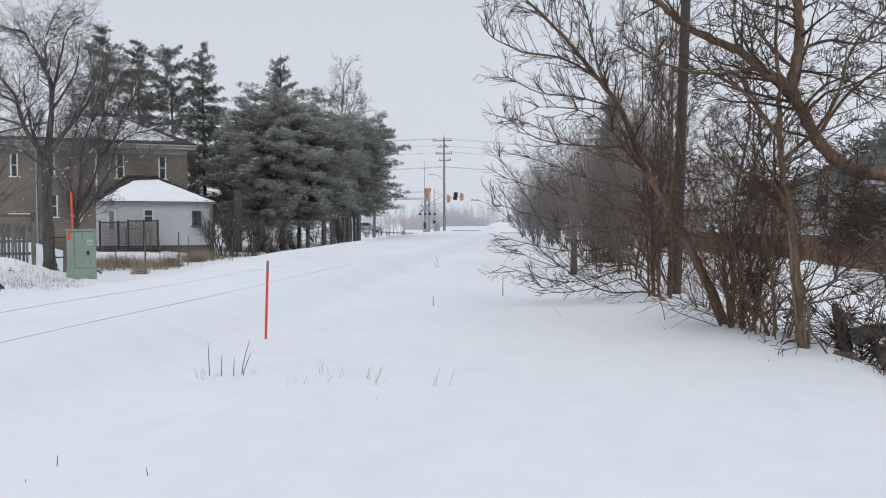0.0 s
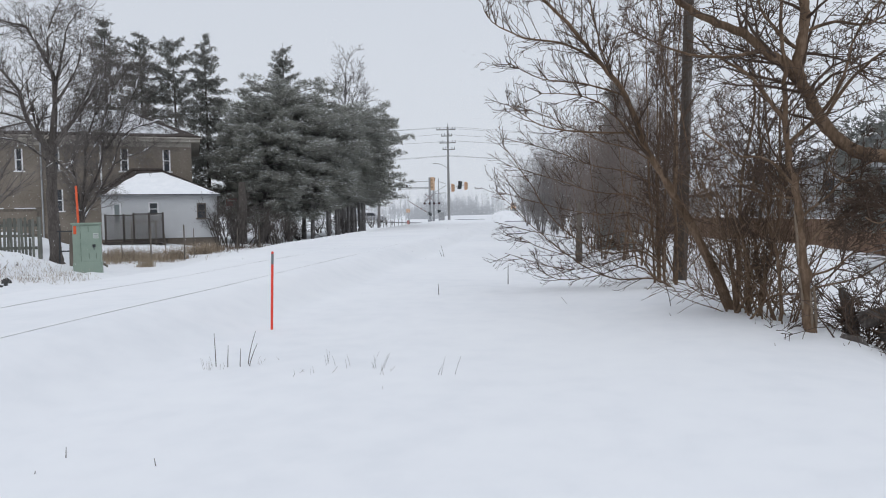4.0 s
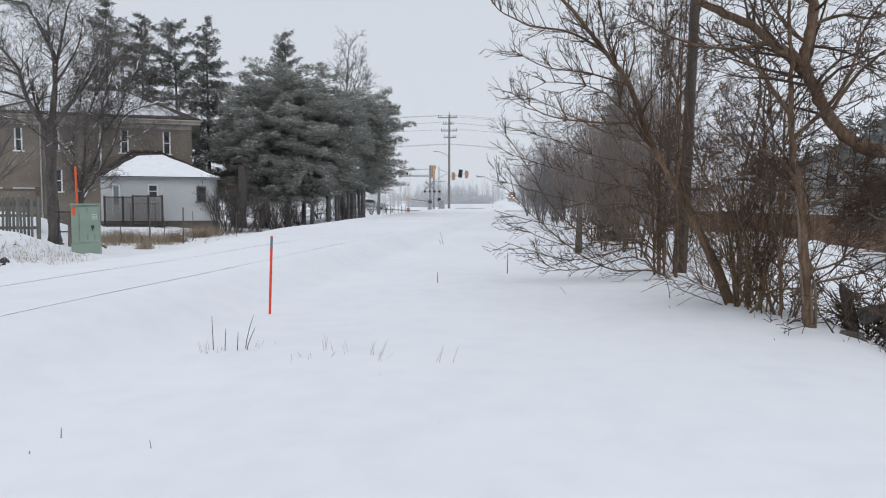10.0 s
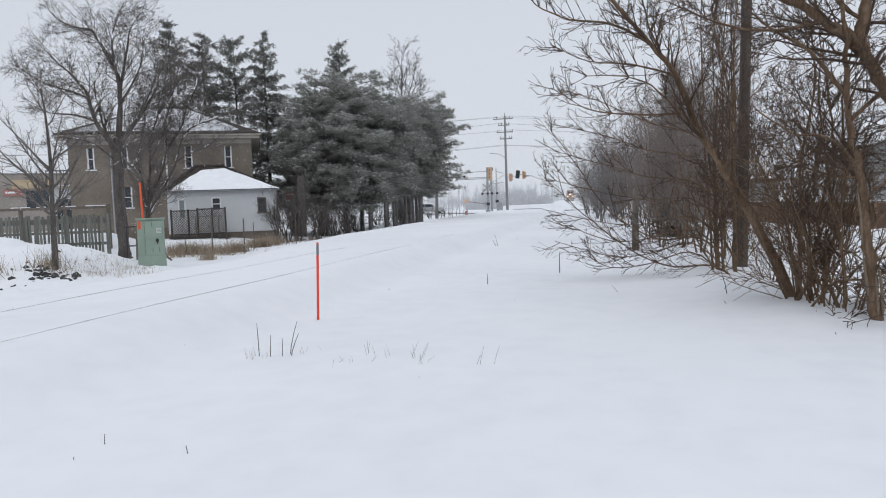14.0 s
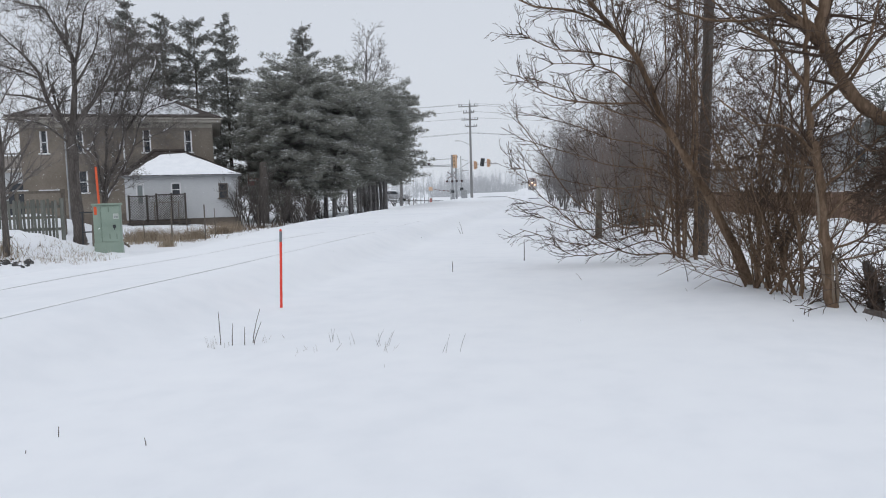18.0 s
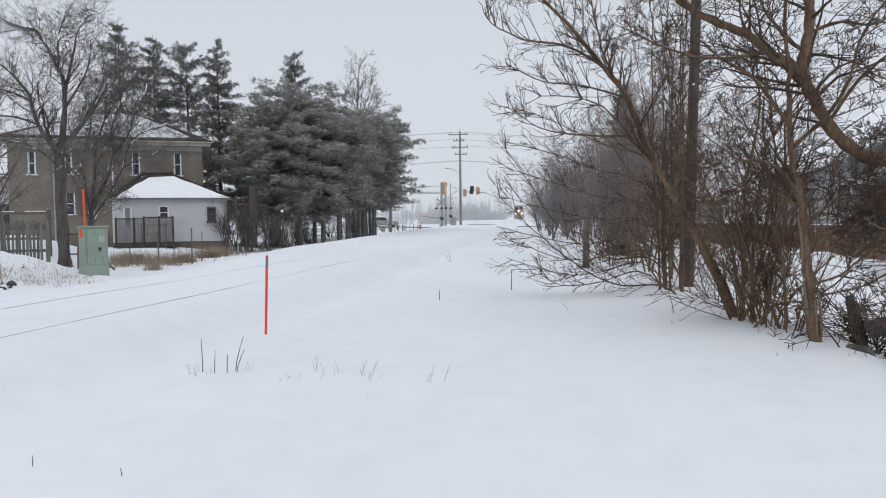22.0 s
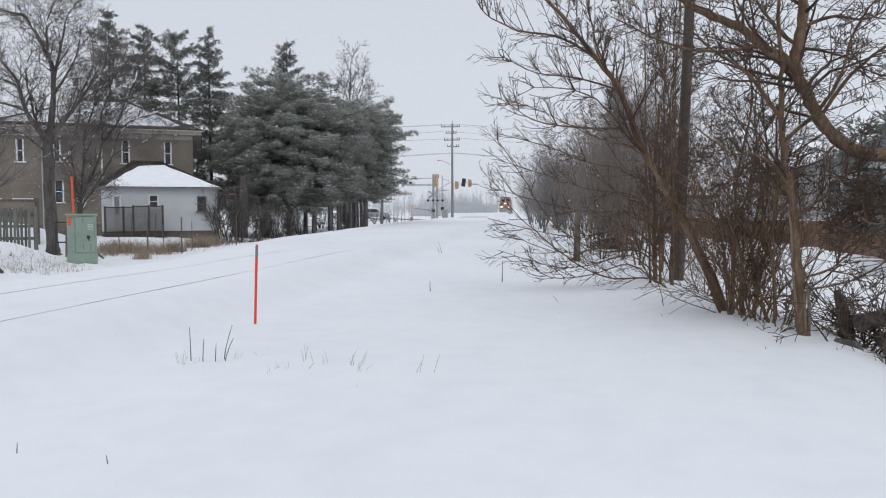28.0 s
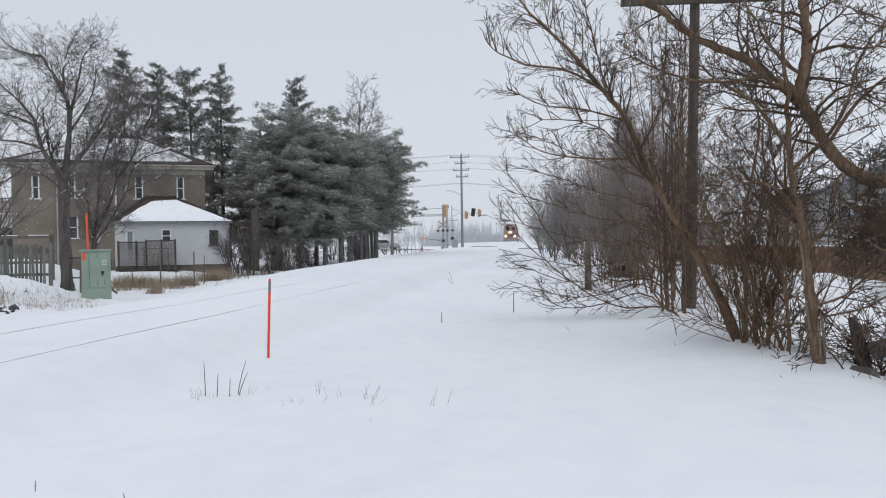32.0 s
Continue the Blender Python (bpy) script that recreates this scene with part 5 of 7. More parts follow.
def build_annex():
    t = thing("annex", HOUSE, "white-sided single-storey annex with a snowy hip roof", "outbuilding")
    u0, u1, v0, v1, z0, z1 = 5.54, 11.1, -4.3, -0.1, 0.15, 2.33
    holes = [(6.11, 6.38, 0.35, 1.95), (7.76, 8.18, 1.37, 1.97), (10.10, 10.52, 1.17, 1.90)]
    part("wall", wall_with_openings(u0, u1, z0, z1, v0, v0 + 0.2, holes), SIDING, t, "white clapboard front wall")
    part("wall", boxed(u0, u0 + 0.2, v0 + 0.2, v1, z0, z1), SIDING, t)
    part("wall", boxed(u1 - 0.2, u1, v0 + 0.2, v1, z0, z1), SIDING, t)
    part("foundation", boxed(u0 + 0.05, u1 - 0.05, v0 + 0.06, v1, -0.7, z0), FOUNDATION, t)
    me = boxed(u0, u1, -0.012, 0.0, 0.0, 0.012)
    me2 = bpy.data.meshes.new("clapboard_lip")
    me.to_mesh(me2)
    me.free()
    me2.materials.append(SIDING)
    for k in range(21):
        z = z0 + 0.1 * (k + 1)
        segs = [(u0, u1)]
        for h in holes:
            if h[2] - 0.1 < z < h[3] + 0.1:
                segs = [s for a, b in segs for s in ((a, min(b, h[0] - 0.06)), (max(a, h[1] + 0.06), b)) if s[1] - s[0] > 0.05]
        for a, b in segs:
            shared("clapboard_lip", me2, t, Matrix.Translation((a, v0, z)) @ Matrix.Diagonal(((b - a) / (u1 - u0), 1, 1, 1)) @ Matrix.Translation((-u0, 0, 0)))
    window(t, *holes[1], v0 + 0.03, trim=0.06)
    window(t, *holes[2], v0 + 0.03, trim=0.05, mat=POST_WOOD)
    d = new("door")
    d.parent = t
    part("door_leaf", boxed(6.11, 6.38, v0 + 0.05, v0 + 0.09, 0.35, 1.95), SIDING, d)
    part("door_glass", boxed(6.14, 6.35, v0 + 0.035, v0 + 0.05, 1.0, 1.9), PALE_GLASS, d)
    fr = bmesh.new()
    for a, b in ((6.05, 6.11), (6.38, 6.44)):
        box(fr, a, b, v0 - 0.025, v0 + 0.03, 0.35, 2.0)
    box(fr, 6.05, 6.44, v0 - 0.027, v0 + 0.03, 1.95, 2.02)
    part("door_frame", fr, WHITE_TRIM, d)
    bm = bmesh.new()
    ring = [(u0 - 0.16, v0 - 0.22), (u1 + 0.16, v0 - 0.22), (u1 + 0.16, 0.6), (u0 - 0.16, 0.6)]
    lo, hi = [bm.verts.new((u, v, z1)) for u, v in ring], [bm.verts.new((u, v, z1 + 0.08)) for u, v in ring]
    ra, rb = bm.verts.new((6.85, -1.9, 3.80)), bm.verts.new((8.35, -1.9, 3.80))
    for i in range(4):
        bm.faces.new((lo[i], lo[(i + 1) % 4], hi[(i + 1) % 4], hi[i]))
    bm.faces.new(list(reversed(lo)))
    bm.faces.new((hi[0], hi[1], rb, ra))
    bm.faces.new((hi[2], hi[3], ra, rb))
    bm.faces.new((hi[1], hi[2], rb))
    bm.faces.new((hi[3], hi[0], ra))
    part("roof", bm, SHINGLE, t, "dark brown shingle hip roof, bare along hips and ridge")
    part("ridge_cap", rodded((6.8, -1.9, 3.82), (8.4, -1.9, 3.82), 0.10, sides=8), SHINGLE, t)
    part("hip_cap", rodded((u0 - 0.14, v0 - 0.2, z1 + 0.1), (6.85, -1.9, 3.82), 0.10, sides=8), SHINGLE, t)
    part("hip_cap", rodded((u1 + 0.14, v0 - 0.2, z1 + 0.1), (8.35, -1.9, 3.82), 0.03, sides=8), SHINGLE, t)
    part("fascia", boxed(u0 - 0.16, u1 + 0.16, v0 - 0.245, v0 - 0.22, z1 - 0.03, z1 + 0.06), BAND_GREY, t)
    part("roof_snow", snow_sheet([((u0 + 0.18, v0 - 0.24, z1 + 0.09), (u1 + 0.12, v0 - 0.24, z1 + 0.09), (8.38, -2.15, 3.68), (7.12, -2.25, 3.60))], 0.10, cuts=14, seed=4), SNOW_CAP, t, "snow over the front slope, bare at the hips")
    # lattice screen on the deck
    s = thing("lattice_screen", HOUSE, "dark brown lattice privacy screen on the annex deck", "lattice screen")
    vv = -5.5
    part("deck", boxed(5.7, 8.6, vv - 0.15, v0 - 0.02, -0.06, 0.04, bevel=0.01), LATTICE, s)
    for u in (5.9, 7.3, 8.4):
        part("deck_post", boxed(u, u + 0.1, vv - 0.1, vv, -0.6, -0.06), POST_WOOD, s)
    for u, top in ((5.78, 1.42), (6.60, 1.42), (7.05, 1.48), (7.75, 1.48), (8.40, 1.48)):
        part("screen_post", boxed(u, u + 0.09, vv - 0.03, vv + 0.06, 0.04, top, bevel=0.008), LATTICE, s)
    for a, b, top in ((5.87, 6.60, 1.38), (6.69, 7.05, 1.38), (7.14, 7.75, 1.44), (7.84, 8.40, 1.44)):
        part("panel_rail", boxed(a, b, vv - 0.01, vv + 0.03, top - 0.06, top), LATTICE, s)
        part("panel_rail", boxed(a, b, vv - 0.01, vv + 0.03, 0.12, 0.18), LATTICE, s)
        bm = bmesh.new()
        h = top - 0.24
        step = 0.13 if a < 7.1 else 0.115
        for sgn in (1, -1):
            k = -h
            while k < (b - a):
                lo, hi = max(0.0, k), min(b - a, k + h)
                if hi - lo > 0.02:
                    pa, pb = (lo, 0.18 + (lo - k)), (hi, 0.18 + (hi - k))
                    if sgn < 0:
                        pa, pb = (b - a - pa[0], pa[1]), (b - a - pb[0], pb[1])
                    c = Vector((pb[0] - pa[0], pb[1] - pa[1])).normalized() * 0.013
                    y0 = vv + (0.0 if sgn > 0 else 0.012)
                    prism(bm, [(a + pa[0] - c.y, pa[1] + c.x), (a + pa[0] + c.y, pa[1] - c.x), (a + pb[0] + c.y, pb[1] - c.x), (a + pb[0] - c.y, pb[1] + c.x)], y0, y0 + 0.010)
                k += step
        part("lattice", bm, LATTICE, s)
    for u in (7.0, 8.1):
        part("rail_post", boxed(u, u + 0.05, vv - 0.5, vv - 0.45, -0.5, 1.0), POST_WOOD, s)
    part("hand_rail", boxed(6.9, 8.25, vv - 0.51, vv - 0.44, 1.0, 1.05), POST_WOOD, s)


def build_picket_fence():
    """Tall grey pickets; a second dark fence stands behind."""
    t = thing("picket_fence", pose(-15.25, 19.9, 0.16, 0, 0, 21.3), "weathered grey wooden picket fence, gaps between boards", "fence", kind="")
    rng = random.Random(3)
    me = bpy.data.meshes.new("picket")
    bm = bmesh.new()
    prism(bm, [(-0.034, 0.0), (0.034, 0.0), (0.034, 1.23), (0.020, 1.26), (-0.020, 1.26), (-0.034, 1.23)], 0, 0.02)
    bm.to_mesh(me)
    bm.free()
    me.materials.append(GREY_WOOD)
    for k in range(72):
        x = -0.10 * k + rng.uniform(-0.006, 0.006)
        shared("picket", me, t, pose(x, rng.uniform(-0.006, 0.006), -0.18 + rng.uniform(-0.04, 0.03), 0, rng.uniform(-1.6, 1.6), 0))
    for z in (0.12, 0.82):
        part("fence_rail", boxed(-7.4, 0.1, 0.022, 0.06, z, z + 0.09), GREY_WOOD, t).rotation_euler = (0, 0, 0)
    for x in (0.15, -2.2, -4.6, -7.0):
        part("fence_post", boxed(x - 0.05, x + 0.05, 0.062, 0.16, -0.5, 1.12, bevel=0.01), GREY_WOOD, t)
    b = thing("rail_fence", pose(-18.6, 24.6, 0.05, 0, 0, 21.3), "dark rail fence with snow along its top", "fence")
    for x in (0, -1.6, -3.2, -4.8, -6.4, -8.0):
        part("fence_post", boxed(x - 0.06, x + 0.06, -0.06, 0.06, -0.4, 1.62, bevel=0.01), POST_WOOD, b)
    for z in (0.5, 1.0, 1.46):
        part("fence_rail", boxed(-8.1, 0.1, -0.10, -0.062, z, z + 0.1), POST_WOOD, b)
    for k in range(9):
        x = -8.0 + 0.9 * k
        part("rail_snow", boxed(x, x + 0.25 + 0.5 * (k * 0.37 % 1), -0.105, -0.06, 1.562, 1.595, bevel=0.012), SNOW_CAP, b)
    # wire fence stakes between yard and track
    for x, y, h, lean in [(-14.86, 24.0, 0.75, 3), (-12.75, 22.2, 1.25, -2), (-12.5, 24.0, 1.3, 1), (-13.4, 26.5, 1.1, 0), (-14.3, 26.0, 0.95, 2), (-12.9, 29.5, 1.1, -2), (-13.3, 33.0, 1.1, 1)]:
        s = thing("fence_stake", pose(x, y, gz(x, y) - 0.2, lean, lean, 30 * x), "weathered wooden fence stake in the snow", "fence post", "yard fence stakes")
        part("stake", rodded((0, 0, 0), (0, 0, h + 0.2), 0.024 if h > 1.2 else 0.016, sides=8), POST_WOOD, s)
    g = thing("garden_gate", pose(-14.5, 20.6, gz(-14.5, 20.6), 0, 0, 10), "leaning dark wooden post with a snowy brace", "gate")
    part("gate_post", rodded((0, 0, -0.3), (0.03, 0, 1.0), 0.075, 0.07), POST_WOOD, g)
    part("gate_post", rodded((0.5, 0.3, -0.3), (0.55, 0.3, 1.1), 0.04), POST_WOOD, g)
    part("brace", rodded((0.05, -0.08, 0.85), (1.15, -0.1, 0.05), 0.035), POST_WOOD, g)
    for a, b in (((-0.42, 0.1, 0.0), (-0.38, 0.1, 1.18)), ((-0.02, 0.1, -0.1), (0.08, 0.1, 1.18)), ((-0.46, 0.1, 1.18), (0.14, 0.1, 1.18)), ((-0.42, 0.1, 0.55), (0.03, 0.1, 0.55))):
        part("gate_bar", rodded(a, b, 0.022, sides=8), BLACK, g, "dark metal gate bar")


def build_green_box():
    t = thing("utility_cabinet", pose(-11.96, 17.7, 0, 0, 0, 29), "sage green metal utility cabinet standing in snow", "utility cabinet")
    w, d, z0, z1 = 0.335, 0.20, -0.6, 1.03
    part("cabinet_body", boxed(-w, w, -d, d, z0, z1, bevel=0.015), GREEN_BOX, t)
    part("cabinet_lid", boxed(-w - 0.03, w + 0.03, -d - 0.04, d + 0.03, z1, z1 + 0.05, bevel=0.015), GREEN_BOX, t)
    part("cabinet_plinth", boxed(-w - 0.012, w + 0.012, -d - 0.012, d + 0.012, z0 - 0.3, 0.02, bevel=0.006), GREEN_BOX, t)
    door = part("cabinet_door", boxed(-w + 0.20, w - 0.02, -d - 0.022, -d - 0.001, 0.06, z1 - 0.03, bevel=0.008), GREEN_BOX, t)
    part("door_gap", boxed(-w + 0.185, -w + 0.198, -d - 0.004, -d + 0.002, 0.05, z1 - 0.03), GREEN_DARK, t)
    part("handle", boxed(0.14, 0.21, -d - 0.055, -d - 0.022, 0.42, 0.50, bevel=0.008), BLACK, door, "black recessed latch")
    part("handle_lever", boxed(0.165, 0.185, -d - 0.075, -d - 0.055, 0.36, 0.50, bevel=0.006), BLACK, door)
    for z in (0.25, 0.60, 0.90):
        part("hinge", rodded((-w + 0.19, -d - 0.02, z - 0.05), (-w + 0.19, -d - 0.02, z + 0.05), 0.014, sides=8), GREEN_BOX, t)
    for x, z in ((0.05, 0.84), (0.05, 0.12), (0.22, 0.12)):
        part("vent_slot", boxed(x - 0.01, x + 0.01, -d - 0.027, -d - 0.022, z, z + 0.14), GREEN_DARK, door)
    part("warning_sticker", boxed(0.16, 0.29, -d - 0.026, -d - 0.022, 0.66, 0.80), STICKER, door, "white and yellow warning sticker")
    for z in (0.685, 0.715, 0.755):
        part("sticker_bar", boxed(0.175, 0.275, -d - 0.030, -d - 0.027, z, z + 0.013), BAND_GREY, door)
    part("orange_sticker", boxed(-w + 0.03, -w + 0.10, -d - 0.006, -d - 0.001, 0.78, 1.0), ORANGE, t, "orange vertical sticker")
    m = thing("marker_post", pose(-12.62, 18.35, gz(-12.6, 18.3)), "flat orange marker post behind the cabinet", "marker post")
    bm = boxed(-0.029, 0.029, -0.012, 0.012, -0.1, 2.33, bevel=0.004)
    part("post", bm, ORANGE, m).rotation_euler = (0, radians(-1.5), 0)


def build_red_post():
    t = thing("marker_post", pose(-3.26, 8.43, gz(-3.26, 8.43), 0, 2.2, 0), "slim red-orange plastic snow marker with a grey band", "marker post")
    bm = rodded((0, 0, -0.25), (0, 0, 0.80), 0.0155, sides=12)
    part("post", bm, RED_ORANGE, t)
    part("reflective_band", rodded((0, 0, 0.80), (0, 0, 0.93), 0.016, sides=12), BAND_GREY, t, "grey reflective band")
    part("post_cap", rodded((0, 0, 0.93), (0, 0, 0.955), 0.0155, 0.012, sides=12), RED_ORANGE, t)


build_house()
build_annex()
build_picket_fence()
build_green_box()
build_red_post()


# ---- crossing ----
def signal_head(name, m, mat, label, lenses=3, group="traffic lights"):
    t = thing(name, m, label, "traffic light", group)
    h = 0.36 * lenses
    part("housing", boxed(-0.2, 0.2, -0.12, 0.12, -h / 2, h / 2, bevel=0.03), mat, t)
    part("backplate", boxed(-0.33, 0.33, 0.121, 0.135, -h / 2 - 0.13, h / 2 + 0.13, bevel=0.004), mat, t)
    for k in range(lenses):
        z = h / 2 - 0.18 - 0.36 * k
        part("visor", rodded((0, -0.30, z), (0, -0.121, z), 0.14, sides=12), mat, t)
        part("lens", rodded((0, -0.308, z), (0, -0.3005, z), 0.12, sides=12), BLACK if mat == BLACK else LENS_DULL, t)
    return t


def flasher_pair(parent, x, y, z, both=True):
    for dx in (-0.42, 0.42):
        part("flasher_hood", rodded((x + dx, y - 0.16, z), (x + dx, y, z), 0.15, sides=14), BLACK, parent)
        part("flasher_disc", rodded((x + dx, y, z), (x + dx, y + 0.02, z), 0.20, sides=18), BLACK, parent)
        part("flasher_lens", rodded((x + dx, y - 0.168, z), (x + dx, y - 0.1605, z), 0.12, sides=14), RED_LENS, parent)
    part("flasher_bracket", rodded((x - 0.45, y + 0.06, z), (x + 0.45, y + 0.06, z), 0.035, sides=8), GALV, parent)


def build_crossing():
    U = -13.75
    t = thing("utility_pole", pose(U, 117, 0), "tall grey wooden utility pole with stacked crossarms", "utility pole")
    part("pole_shaft", rodded((0, 0, -0.5), (0, 0, 15.8), 0.24, 0.15, 12), POLE_GREY, t)
    for z, a, b in ((15.3, -1.9, 1.35), (14.25, -1.1, 0.75), (13.1, -1.4, 1.35), (12.0, -0.9, 1.2)):
        part("crossarm", boxed(a, b, -0.20, -0.10, z - 0.08, z + 0.08, bevel=0.01), POLE_GREY, t)
        for x in (a + 0.1, a + 0.55, b - 0.5, b - 0.1):
            part("insulator", rodded((x, -0.15, z + 0.08), (x, -0.15, z + 0.42), 0.05, 0.035, 8), BLACK, t)
    part("pole_top_pin", rodded((0, 0, 15.8), (0, 0, 16.3), 0.04, sides=6), BLACK, t)
    s = Soup()
    s.tube([Vector((-0.1, -0.1, 8.85)), Vector((-0.8, -0.2, 9.35)), Vector((-1.6, -0.3, 9.65)), Vector((-2.1, -0.3, 9.7))], [0.05, 0.045, 0.04, 0.04], 6)
    arm = part("lamp_arm", s, GALV, t)
    part("lamp_head", boxed(-2.55, -2.0, -0.4, -0.2, 9.62, 9.75, bevel=0.03), GALV, arm)
    # wires
    for z, zl, zr, x in ((15.7, 15.9, 14.2, -1.8), (15.7, 15.8, 14.0, 1.2), (14.6, 13.6, 12.4, -1.0), (13.4, 13.6, 12.0, 1.2), (11.0, 10.6, 9.2, 0.0), (10.9, 10.2, 9.0, 0.1)):
        w = thing("power_line", pose(0, 0, 0), "thin sagging overhead power line", "wire", "overhead power lines")
        for (ex, ey, ez) in ((-75.0, 112.0, zl), (70.0, 150.0, zr)):
            a, b = Vector((U + x, 116.9, z)), Vector((ex, ey, ez))
            so = Soup()
            so.tube([a.lerp(b, k / 14) - Vector((0, 0, 3.2 * (k / 14) * (1 - k / 14))) for k in range(15)], [0.016] * 15, 4, False)
            part("cable", so, BLACK, w)
    for z0, z1 in ((11.2, 9.5), (10.6, 8.0), (8.6, 5.6)):
        w = thing("power_line", pose(0, 0, 0), "thin overhead wire running behind the house", "wire", "overhead power lines")
        a, b = Vector((-100.0, 72.0, z0)), Vector((-42.0, 68.0, z1))
        so = Soup()
        so.tube([a.lerp(b, k / 12) - Vector((0, 0, 1.2 * (k / 12) * (1 - k / 12))) for k in range(13)], [0.025] * 13, 4, False)
        part("cable", so, BLACK, w)
    # crossing mast, gate arm, flashers
    m = thing("crossing_signal", pose(-16.4, 113, 0), "grey railway crossing mast with flashers and crossbuck", "crossing signal")
    part("mast", rodded((0, 0, -0.5), (0, 0, 7.2), 0.19, 0.17, 12), GALV, m)
    part("mast_base", boxed(-0.35, 0.35, -0.35, 0.35, -0.5, 0.35, bevel=0.03), GALV, m)
    for sg in (1, -1):
        bm = boxed(-0.95, 0.95, -0.03, 0.0, -0.11, 0.11)
        cb = part("crossbuck_board", bm, GATE_WHITE, m, "white crossbuck board with red edges")
        cb.matrix_local = pose(0, -0.19 - 0.04 * (sg > 0), 3.9, 0, 38 * sg, 0)
        part("red_edge", boxed(-0.95, 0.95, -0.038, -0.031, -0.10, -0.07), GATE_RED, cb)
        part("red_edge", boxed(-0.95, 0.95, -0.038, -0.031, 0.07, 0.10), GATE_RED, cb)
    flasher_pair(m, -0.40, -0.30, 2.95)
    flasher_pair(m, 1.15, -0.20, 2.95)
    part("second_mast", rodded((0.62, 0.2, -0.5), (0.62, 0.2, 5.3), 0.17, sides=10), GALV, m)
    part("lamp_bracket", rodded((-0.9, -0.2, 2.95), (1.6, -0.12, 2.95), 0.04, sides=6), GALV, m)
    part("gate_motor", boxed(-0.35, 0.35, -0.75, -0.25, 0.9, 1.7, bevel=0.04), GALV, m)
    part("relay_case", boxed(1.4, 2.3, 0.4, 0.9, -0.2, 1.5, bevel=0.03), GALV, m)
    # overhead cantilever towards the far side of the road
    c = thing("signal_cantilever", pose(-16.4, 113.2, 0), "galvanised cantilever arm with crossing flashers over the road", "signal gantry")
    for z in (3.0 + 2.85, 3.0 + 2.65):
        part("truss_tube", rodded((0, 0, z - 0.25), (-5.3, 0, z - 0.25), 0.06, sides=8), GALV, c)
    part("truss_tube", rodded((0, 0, 6.6), (-4.4, 0, 6.5), 0.05, sides=8), GALV, c)
    flasher_pair(c, -4.2, -0.15, 5.85)
    for x in (-1.2, -2.4, -3.6):
        part("truss_strut", rodded((x, 0, 5.4), (x, 0, 5.6), 0.03, sides=6), GALV, c)
    signal_head("traffic_light", pose(-15.95, 112.9, 6.15) @ Matrix.Diagonal((1.15, 1, 1.6, 1)), SIGNAL_YELLOW, "yellow traffic light on the crossing mast")
    signal_head("traffic_light", pose(-12.95, 116.62, 5.55, 0, 0, 55), SIGNAL_ORANGE, "orange-backed traffic light on a mast arm", 3)
    signal_head("traffic_light", pose(-11.8, 116.6, 6.0, 0, 8, 5), BLACK, "black traffic light hanging on a mast arm", 3)
    signal_head("traffic_light", pose(-10.75, 116.62, 5.85, 0, 0, 55), SIGNAL_ORANGE, "orange-backed traffic light on a mast arm", 3)
    a = thing("mast_arm", pose(U, 116.9, 0), "grey steel mast arm for traffic lights", "mast arm")
    part("arm_tube", rodded((0.2, -0.1, 5.5), (3.3, -0.1, 6.1), 0.05, sides=8), GALV, a)
    part("arm_tube", rodded((-3.0, -0.1, 4.5), (-0.2, -0.1, 6.1), 0.04, sides=8), GALV, a)
    p = thing("signal_post", pose(-15.2, 115, 0), "thin grey signal post with side brackets", "post")
    part("post_tube", rodded((0, 0, -0.4), (0, 0, 7.1), 0.07, sides=8), GALV, p)
    part("bracket", rodded((0, 0, 6.6), (1.2, 0, 6.2), 0.04, sides=6), GALV, p)
    part("bracket", rodded((-0.6, 0, 4.6), (1.2, 0, 4.7), 0.05, sides=6), GALV, p)
    part("lamp_box", boxed(-1.1, -0.55, -0.2, 0.2, 6.7, 7.2, bevel=0.03), BLACK, p)
    part("lamp_box", boxed(-0.2, 0.3, -0.2, 0.2, 1.4, 1.9, bevel=0.03), BLACK, p)
    y = thing("warning_sign", pose(-19.85, 112, gz(-19.85, 112) - 0.3), "small yellow warning sign over a red marker", "road sign")
    part("sign_post", rodded((0, 0, -0.4), (0, 0, 2.85), 0.05, sides=8), GALV, y)
    part("sign_face", boxed(-0.32, 0.32, -0.07, -0.05, 2.2, 2.8, bevel=0.01), SIGNAL_YELLOW, y)
    part("red_marker", boxed(-0.22, 0.22, -0.08, -0.055, 0.0, 0.95, bevel=0.01), RED_WHITE_RED, y)
    gate = thing("gate_arm", pose(-16.4, 112.2, 1.3), "long striped crossing gate arm, lowering", "gate arm")
    for k in range(11):
        x0 = 0.3 + 0.9 * k
        w0 = 0.085 - 0.004 * k
        part("stripe", boxed(-w0, w0, -0.03, 0.03, x0, x0 + 0.9), GATE_RED if k % 2 else GATE_WHITE, gate)
    part("counterweight", boxed(-0.2, 0.2, -0.1, 0.1, -0.8, 0.3, bevel=0.03), BLACK, gate)
    return gate


